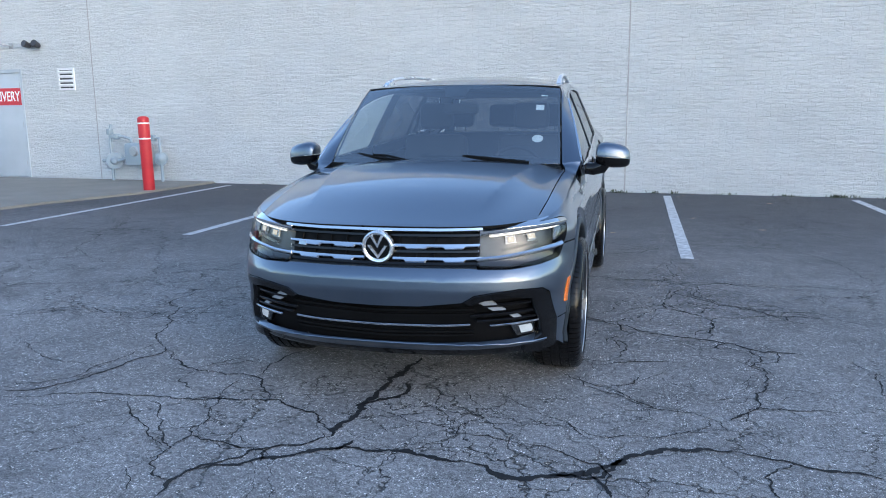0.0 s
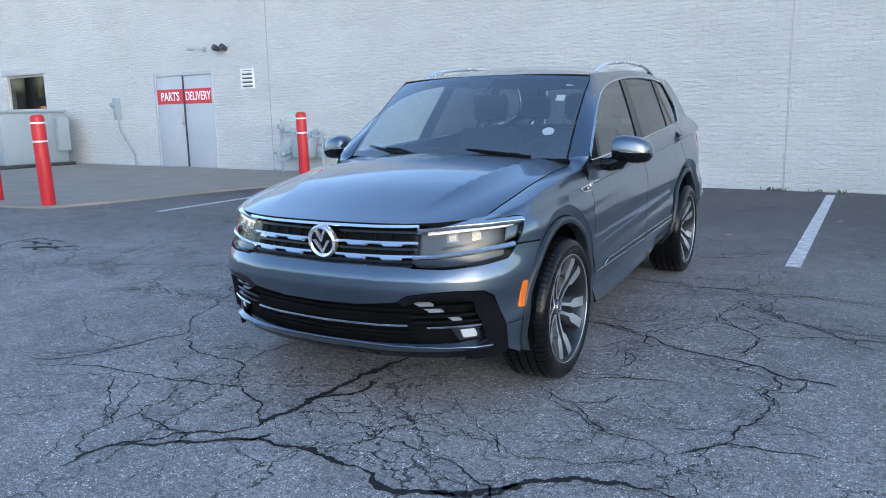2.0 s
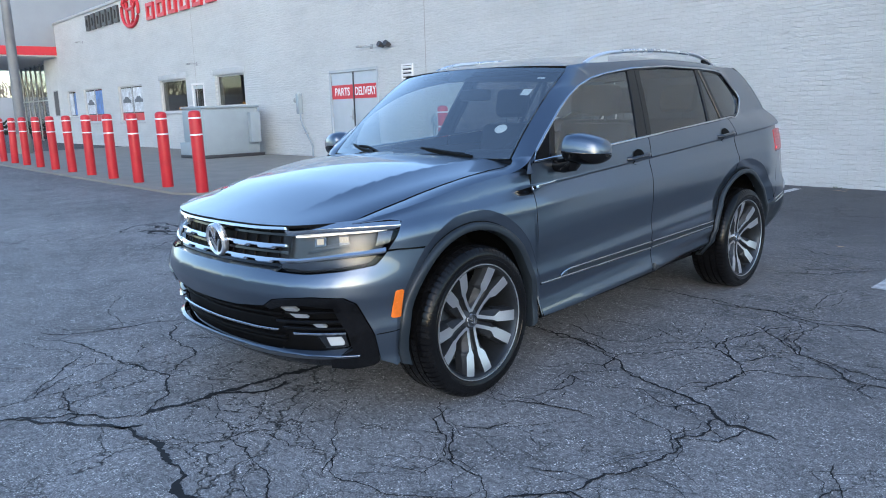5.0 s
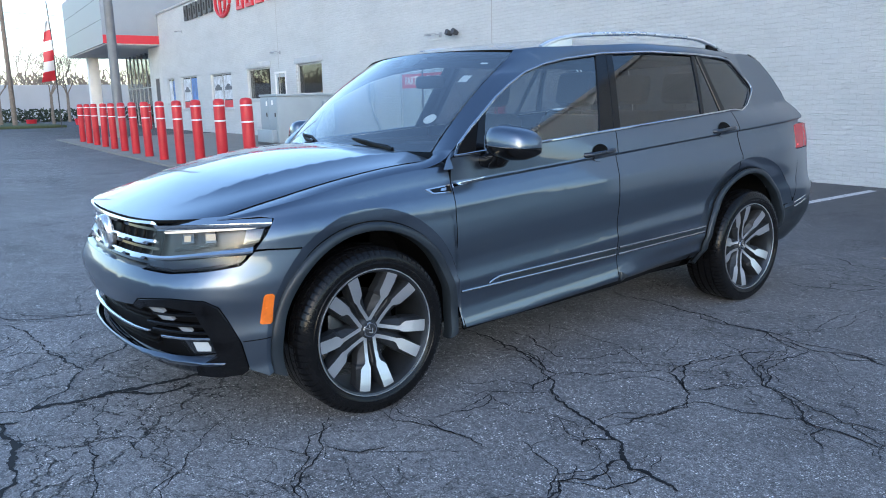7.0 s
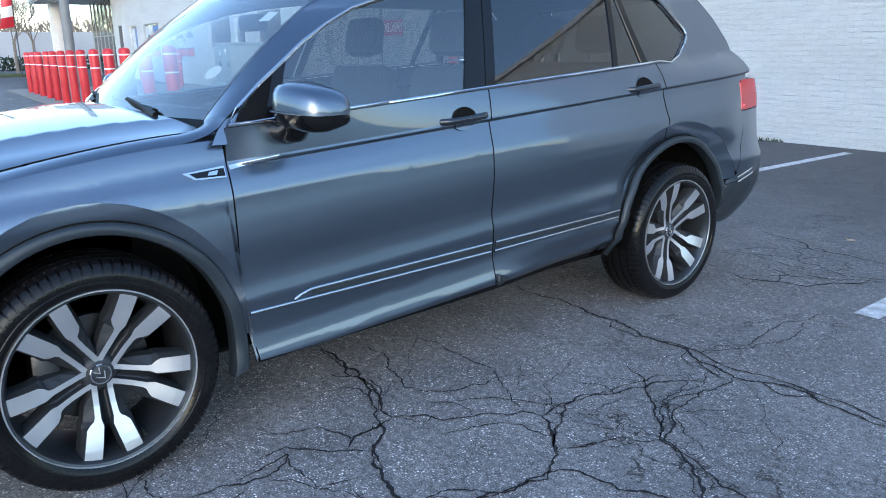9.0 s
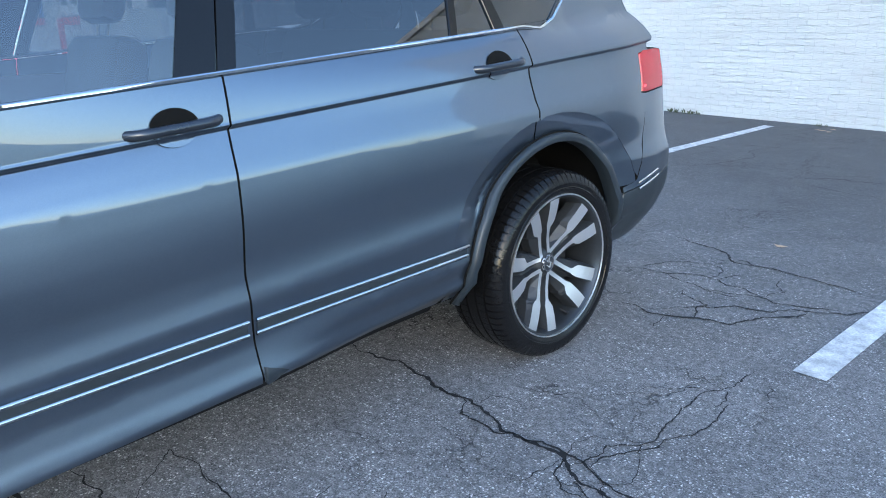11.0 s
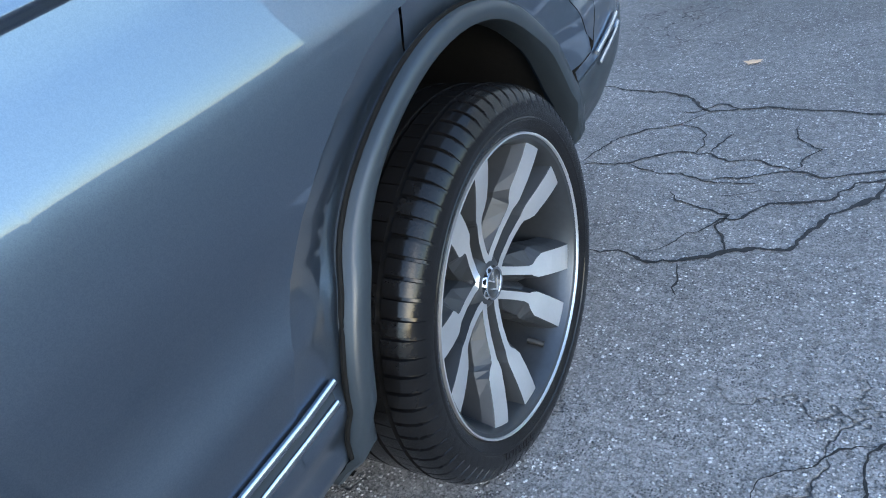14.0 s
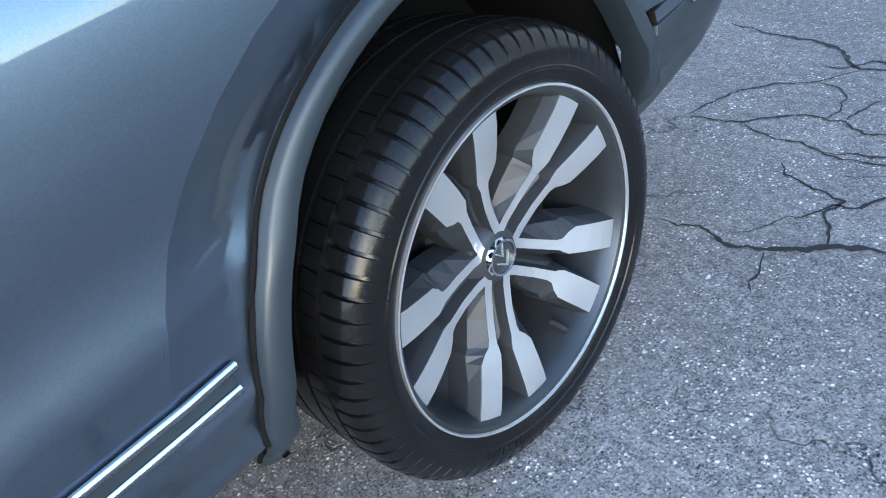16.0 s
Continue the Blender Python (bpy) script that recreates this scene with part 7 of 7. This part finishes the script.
# round emblem: ring with plain chevrons on a dark disc
em = part("emblem", lathe_mesh("emblem", [(.058, .004), (.063, .011), (.070, .013), (.075, .008), (.077, 0), (.075, -.02)], EMBLEM, 48), CAR, "round chrome emblem ring", pose(0, -.812, .763, 98, 0, 0))
part("emblem_disc", lathe_mesh("emblem_disc", [(0, .003), (.062, .003), (.062, -.01)], GLOSS_BLACK, 40), em)


def chevron(w, h, y0, t, flip=1):
    pts = [(-w, y0 + flip * h), (-w + t * 1.3, y0 + flip * h), (0, y0 + t * flip * .9), (w - t * 1.3, y0 + flip * h), (w, y0 + flip * h), (0, y0 - t * flip * .6)]
    bm = bmesh.new()
    f = bm.faces.new([bm.verts.new((x, y, .004)) for x, y in pts])
    r = bmesh.ops.extrude_face_region(bm, geom=[f])
    bmesh.ops.translate(bm, verts=[v for v in r["geom"] if isinstance(v, bmesh.types.BMVert)], vec=(0, 0, .006))
    return bm_mesh("emblem_chevron", bm, EMBLEM)


part("emblem_chevron", chevron(.034, .052, .004, .011), em)
part("emblem_chevron", chevron(.048, .058, -.050, .011), em)


# headlights
def headlight():
    full_poly = [X(.488, .838), X(.60, .849), X(.70, .859), X(.763, .864), Y(-.45, .871), Y(-.402, .863), Y(-.442, .803), Y(-.488, .752), Y(-.515, .722), Y(-.545, .700), X(.75, .683), X(.62, .672), X(.482, .675), X(.470, .70)]
    hl = panel("headlight", full_poly, inset(.06), LAMP_DARK, .03, hem=0, label="lit headlight unit with chrome trims")
    panel("lamp_rim", [X(.488, .849), X(.60, .860), X(.70, .872), Y(-.53, .884), Y(-.40, .876), Y(-.412, .854), Y(-.53, .857), X(.70, .852), X(.60, .844), X(.488, .835)], tilted(-.004, [X(.488, .838), X(.60, .848), X(.70, .857), Y(-.53, .864), Y(-.40, .861)], .9), CHROME, .03, hem=.03, parent=hl, label="chrome upper rim")
    panel("lamp_chrome", [X(.470, .721), X(.58, .727), X(.70, .743), X(.776, .756), Y(-.489, .766), Y(-.494, .753), X(.776, .745), X(.70, .736), X(.58, .720), X(.470, .714)], tilted(.001, [X(.47, .7175), X(.58, .7235), X(.70, .7395), X(.776, .750), Y(-.489, .7595)], 1.0), CHROME, .03, hem=.02, parent=hl, label="chrome lower strip")
    panel("lamp_tray", [X(.475, .704), X(.58, .709), X(.70, .724), Y(-.545, .735), Y(-.555, .712), X(.74, .694), X(.62, .681), X(.485, .684)], inset(.014), LAMP_GREY, .03, hem=.03, parent=hl, label="dark lower lamp panel")
    panel("lamp_bar", [X(.535, .813), X(.66, .824), X(.76, .834), Y(-.47, .840), Y(-.47, .834), X(.76, .828), X(.66, .818), X(.54, .807)], inset(.016), LED, .03, hem=.01, parent=hl, label="lit daytime lamp bar")
    for x0, x1, z0, z1 in ((.625, .675, .768, .806), (.735, .765, .776, .818)):
        panel("lamp_module", [X(x0, z1), X(x1, z1 + .006), X(x1 + .004, z0 + .006), X(x0, z0)], inset(.045), LAMP_REFLECTOR, .02, hem=.02, parent=hl, label="bright lamp module")
        xm, zm, r = (x0 + x1) / 2 + .001, (z0 + z1) / 2 + .003, .013
        panel("lamp_led", [X(xm - 1.25 * r, zm + .8 * r), X(xm + 1.25 * r, zm + r), X(xm + 1.35 * r, zm - .8 * r), X(xm - 1.1 * r, zm - r)], inset(.042), LED_SOFT, .02, hem=.006, parent=hl, label="lit lamp projector")
    panel("lamp_cheek", [Y(-.505, .836), Y(-.432, .844), Y(-.466, .780), Y(-.525, .772)], inset(.022), LAMP_REFLECTOR, .02, hem=.02, parent=hl)
    panel("lamp_floor", [X(.60, .752), X(.70, .768), X(.77, .780), X(.77, .770), X(.70, .757), X(.60, .740)], inset(.03), LAMP_GREY, .03, hem=.01, parent=hl)
    panel("lamp_lens", full_poly, inset(.004), LENS_GLASS, .03, hem=.006, parent=hl, label="clear lens")


headlight()
panel("side_marker", [Y(-.486, .472), Y(-.478, .466), Y(-.448, .465), Y(-.441, .472), Y(-.426, .575), Y(-.432, .583), Y(-.458, .583), Y(-.466, .575)], face_map, AMBER, .02, lift=.005, hem=.012, label="amber side marker lamp")


# ---- wheels ----
def tyre_mesh():
    R, rim, pitches = .356, .262, 76
    steps = (0.0, .035, .20, .235, .50, .515, .575, .59)
    seg = pitches * len(steps)
    prof = [(rim, .095), (rim + .004, .112), (rim + .02, .124), (rim + .030, .1268), (rim + .032, .1288), (rim + .035, .1288), (rim + .037, .1275), (rim + .045, .1285), (R - .035, .127), (R - .018, .119), (R - .008, .108), (R - .003, .096), (R - .001, .085)]
    for c in (.068, .024):
        prof += [(R, c + .007), (R, c + .0045), (R - .008, c + .004), (R - .008, c - .004), (R, c - .0045), (R, c - .007)]
    prof += [(R, .0)]
    prof = prof + [(r, -h) for r, h in reversed(prof[:-1])]
    vs, fs = [], []
    k = len(prof)
    for i in range(seg):
        ph = i % len(steps)
        a = 2 * math.pi * (i // len(steps) + steps[ph]) / pitches
        for r, h in prof:
            rr = r
            g = abs(h)
            if ph in (1, 2) and .0722 < g < .1275 and r > R - .04:
                rr -= .007 if g < .115 else (.005 if g < .122 else .002)
            if ph in (5, 6) and .0282 < g < .0637 and r > R - .004:
                rr -= .005
            skew = .012 * (g / .1) if r > R - .04 else 0
            vs.append((h, rr * math.cos(a + skew), rr * math.sin(a + skew)))
    for i in range(seg):
        j = (i + 1) % seg
        for q in range(k - 1):
            fs.append((i * k + q, j * k + q, j * k + q + 1, i * k + q + 1))
    me = mesh_from("tyre", vs, fs, TYRE, smooth=True)
    me.set_sharp_from_angle(angle=radians(26))
    return me


def face_x(r):
    """How far the spokes' face stands out at a radius: dished towards the hub."""
    return .058 + .048 * sstep((r - .04) / .24)


def spoke_mesh(side):
    """One arm of a twin spoke: slim at the hub, with a kink and a broad machined end; dark flanks slope inwards."""
    rows = [  # radius, sideways middle, half width
        (.034, .0220, .0090), (.060, .0225, .0090), (.100, .0240, .0090), (.132, .0262, .0095), (.143, .0285, .0115), (.152, .0335, .0195), (.165, .0385, .0265), (.20, .0470, .0275), (.23, .0545, .0280), (.250, .0595, .0285), (.266, .0635, .0290),
    ]
    vs, fs = [], []
    for r, mid, w in rows:
        a = math.asin(mid / r) * side
        c = Vector((0, math.sin(a) * r, math.cos(a) * r))
        lean = radians(8 * sstep((r - .14) / .1)) * side
        d = Vector((0, math.cos(lean), -math.sin(lean)))
        x = face_x(r)
        for off, dx in ((-1.0, -.060), (-1.0, -.022), (-.94, -.001), (-.90, 0), (.90, 0), (.94, -.001), (1.0, -.022), (1.0, -.060)):
            wide = float(np.interp(r, [.034, .06, .10, .132, .145, .165, .20], [.003, .010, .021, .027, .024, .010, .006])) if off * side > 0 else .003
            spread = (wide + .004 if dx < -.05 else wide if dx < -.02 else 0) * (1 if off > 0 else -1)
            p = c + d * (w * off + spread)
            vs.append((x + dx, p.y, p.z))
    n = 8
    faces_bright, faces_dark = [], []
    for i in range(len(rows) - 1):
        for j in range(n - 1):
            q = (i * n + j, i * n + j + 1, (i + 1) * n + j + 1, (i + 1) * n + j)
            (faces_bright if j == 3 else faces_dark).append(q)
    me = bpy.data.meshes.new("spoke")
    me.from_pydata(vs, [], faces_bright + faces_dark)
    me.materials.append(MACHINED)
    me.materials.append(ALLOY_DARK)
    for i, p in enumerate(me.polygons):
        p.material_index = 0 if i < len(faces_bright) else 1
    bm = bmesh.new()
    bm.from_mesh(me)
    bmesh.ops.recalc_face_normals(bm, faces=bm.faces)
    bm.to_mesh(me)
    bm.free()
    return me


def valley_mesh():
    """Dark folded web between the two arms of a spoke."""
    rows = [(.036, .0130, -.010), (.07, .0135, -.030), (.10, .0150, -.036), (.132, .0167, -.040), (.152, .0140, -.044), (.172, .0125, -.052), (.186, .016, -.075)]
    vs, fs = [], []
    for r, e, deep in rows:
        z = math.sqrt(r * r - (e + .010) ** 2)
        x = face_x(r)
        rim = -.016 if r < .16 else -.030 if r < .18 else -.06
        vs += [(x + rim, -e - .003, z), (x + rim * .75 + deep * .25 - .002, -e * .55, z), (x + deep, 0, z), (x + rim * .75 + deep * .25 - .002, e * .55, z), (x + rim, e + .003, z)]
    for i in range(len(rows) - 1):
        for j in range(4):
            fs.append((5 * i + j, 5 * i + j + 1, 5 * i + j + 6, 5 * i + j + 5))
    return mesh_from("spoke_web", vs, fs, ALLOY_DARK)


TYRE_ME = tyre_mesh()
VALLEY_ME = valley_mesh()
BARREL = mat("wheel_barrel_grey", (0.055, 0.060, 0.067), 0.35, 0.7, var=0.1)
BARREL_ME = lathe_mesh("wheel", [(.268, .100), (.272, .112), (.270, .119), (.262, .116), (.256, .104), (.251, .085), (.243, .03), (.236, -.06), (.245, -.11), (.262, -.12)], BARREL, 72, "x")
LIP_ME = lathe_mesh("rim_lip", [(.2735, .104), (.2735, .116), (.2725, .1225), (.2695, .1225), (.2675, .1150), (.265, .10)], MACHINED, 96, "x")
SPOKES = [spoke_mesh(1), spoke_mesh(-1)]
CENTRE_ME = lathe_mesh("hub", [(.0, .060), (.036, .060), (.046, .056), (.056, .045), (.066, .02), (.085, -.01), (.09, -.05)], ALLOY_DARK, 40, "x")
WELL_ME = lathe_mesh("spoke_web", [(.06, .018), (.11, .010), (.150, -.012)], UNDER, 50, "x")
CAP_ME = lathe_mesh("hub_cap", [(.0255, .0655), (.0265, .0695), (.0305, .0695), (.0325, .065), (.033, .056)], CHROME, 40, "x")
CAP_DISC_ME = lathe_mesh("cap_disc", [(0, .0672), (.024, .0668), (.0262, .0655)], ALLOY_DARK, 40, "x")
DISC_ME = lathe_mesh("brake_disc", [(.06, .0), (.075, .002), (.08, -.02), (.165, -.02), (.165, -.045), (.08, -.045)], DISC, 60, "x")
NUT_ME = lathe_mesh("wheel_bolt", [(0, .012), (.009, .012), (.0105, .006), (.0105, -.02)], DARK_METAL, 12, "x")
VALVE_ME = tube("valve", [(.055, 0, 0), (.072, 0, .004), (.088, 0, .01)], .0065, BLACK_RUBBER, 8)
bm = bmesh.new()
add_box(bm, -.06, .03, .09, .175, -.09, .09, .018)
CALIPER_ME = bm_mesh("brake_caliper", bm, DISC, True)
CHEV_ME = chevron(.0165, .020, -.018, .0028)
CHEV2_ME = chevron(.012, .019, .003, .0026)


def wheel(cy, left, turn):
    s = 1 if left else -1
    base = pose(s * .770, cy, .350, 0, 0, 0 if left else 180)
    w = part("wheel", BARREL_ME, CAR, "alloy wheel with bright twin spokes", base @ pose(0, 0, 0, turn, 0, 0))
    part("tyre", TYRE_ME, w, "black tyre with deep tread")
    part("rim_lip", LIP_ME, w)
    part("hub", CENTRE_ME, w)
    part("hub_cap", CAP_ME, w, "chrome hub cap ring")
    part("cap_disc", CAP_DISC_ME, w)
    for k in range(5):
        for sp in SPOKES:
            part("spoke", sp, w, "", pose(0, 0, 0, 72 * k, 0, 0))
        part("spoke_web", VALLEY_ME, w, "", pose(0, 0, 0, 72 * k, 0, 0))
        a = radians(72 * k + 36)
        part("wheel_bolt", NUT_ME, w, "", pose(.042, math.sin(a) * .052, math.cos(a) * .052))
    part("valve", VALVE_ME, w, "", pose(0, 0, 0, -156 - turn, 0, 0) @ pose(0, 0, .236, 0, 0, 0))
    part("brake_disc", DISC_ME, CAR, "", base)
    part("brake_caliper", CALIPER_ME, CAR, "", base @ pose(-.01, 0, 0, 180 if cy < 1 else 0, 0, 0))
    # plain chevrons on the cap
    part("cap_mark", CHEV_ME, w, "", pose(.0595, 0, 0, 90, 0, 90))
    part("cap_mark", CHEV2_ME, w, "", pose(.0595, 0, 0, 90, 0, 90))
    return w


def tyre_word(w, word, mid, r=.305):
    """Raised letters round the side of the tyre."""
    for i, ch in enumerate(word):
        me = text_mesh("tyre_letter", ch, .022, .0006, TYRE)
        t = mid + (i - (len(word) - 1) / 2) * 3.1
        part("tyre_letter", me, w, "", pose(0, 0, 0, t, 0, 0) @ pose(.1287, 0, -r, 0, 0, 90))


W_FL = wheel(0.0, True, 36)
W_RL = wheel(2.791, True, 18)
tyre_word(W_RL, "OUTSIDE", -18 - 25)
wheel(0.0, False, 150)
wheel(2.791, False, 140)


# ---- cabin ----
def seat(x, y, rear=False):
    w = .25 if not rear else .62
    s = part("seat", box("seat", x - w, x + w, y - .25, y + .27, .50, .68, SEAT, .06), CAR, "dark leather seat")
    bm = bmesh.new()
    add_box(bm, x - w, x + w, -.06, .08, 0, .62, .055)
    bmesh.ops.transform(bm, matrix=pose(0, y + .28, .60, -14, 0, 0), verts=bm.verts)
    part("backrest", bm_mesh("backrest", bm, SEAT, True), s)
    for hx in ((x,) if not rear else (x - .40, x, x + .40)):
        bm = bmesh.new()
        add_box(bm, hx - .135, hx + .135, -.05, .05, .66, .86, .045)
        bmesh.ops.transform(bm, matrix=pose(0, y + .28, .60, -12, 0, 0), verts=bm.verts)
        part("headrest", bm_mesh("headrest", bm, SEAT, True), s)
        for dx in (-.05, .05):
            part("headrest_post", tube("headrest_post", [(hx + dx, y + .42, 1.20), (hx + dx, y + .43, 1.26)], .0045, DARK_METAL, 6), s)


seat(.37, 1.30)
seat(-.37, 1.30)
seat(0, 2.25, True)
dash = part("dashboard", box("dashboard", -.70, .70, .42, .80, .72, 1.045, SEAT, .05), CAR, "dark dashboard")
part("dash_hood", box("dash_hood", .20, .55, .60, .78, 1.03, 1.09, SEAT, .03), dash)
wheel_ring = [Vector((.37 + .18 * math.cos(t), 0, .18 * math.sin(t))) for t in np.linspace(0, 6.283, 28, endpoint=False)]
st = part("steering_wheel", tube("steering_wheel", [pose(0, .90, .98, -25, 0, 0) @ p for p in wheel_ring], .016, SEAT, 8, True), CAR)
part("steering_hub", box("steering_hub", .30, .44, .88, .92, .92, 1.03, SEAT, .02), st)
part("rear_view_mirror", box("rear_view_mirror", -.12, .12, .93, .97, 1.36, 1.43, SEAT, .02), CAR)
part("cabin_floor", box("cabin_floor", -.49, .49, .4, 3.3, .40, .50, UNDER, .02), CAR)
part("cabin_back", box("cabin_back", -.49, .49, 2.75, 3.4, .50, 1.02, SEAT, .04), CAR)
for s in (-1, 1):
    part("door_trim", box("door_trim", s * .80 - .02, s * .80 + .02, .55, 2.25, .5, 1.06, SEAT, .015), CAR)
part("headliner", box("headliner", -.55, .55, 1.05, 3.0, 1.50, 1.53, SEAT, .01), CAR)
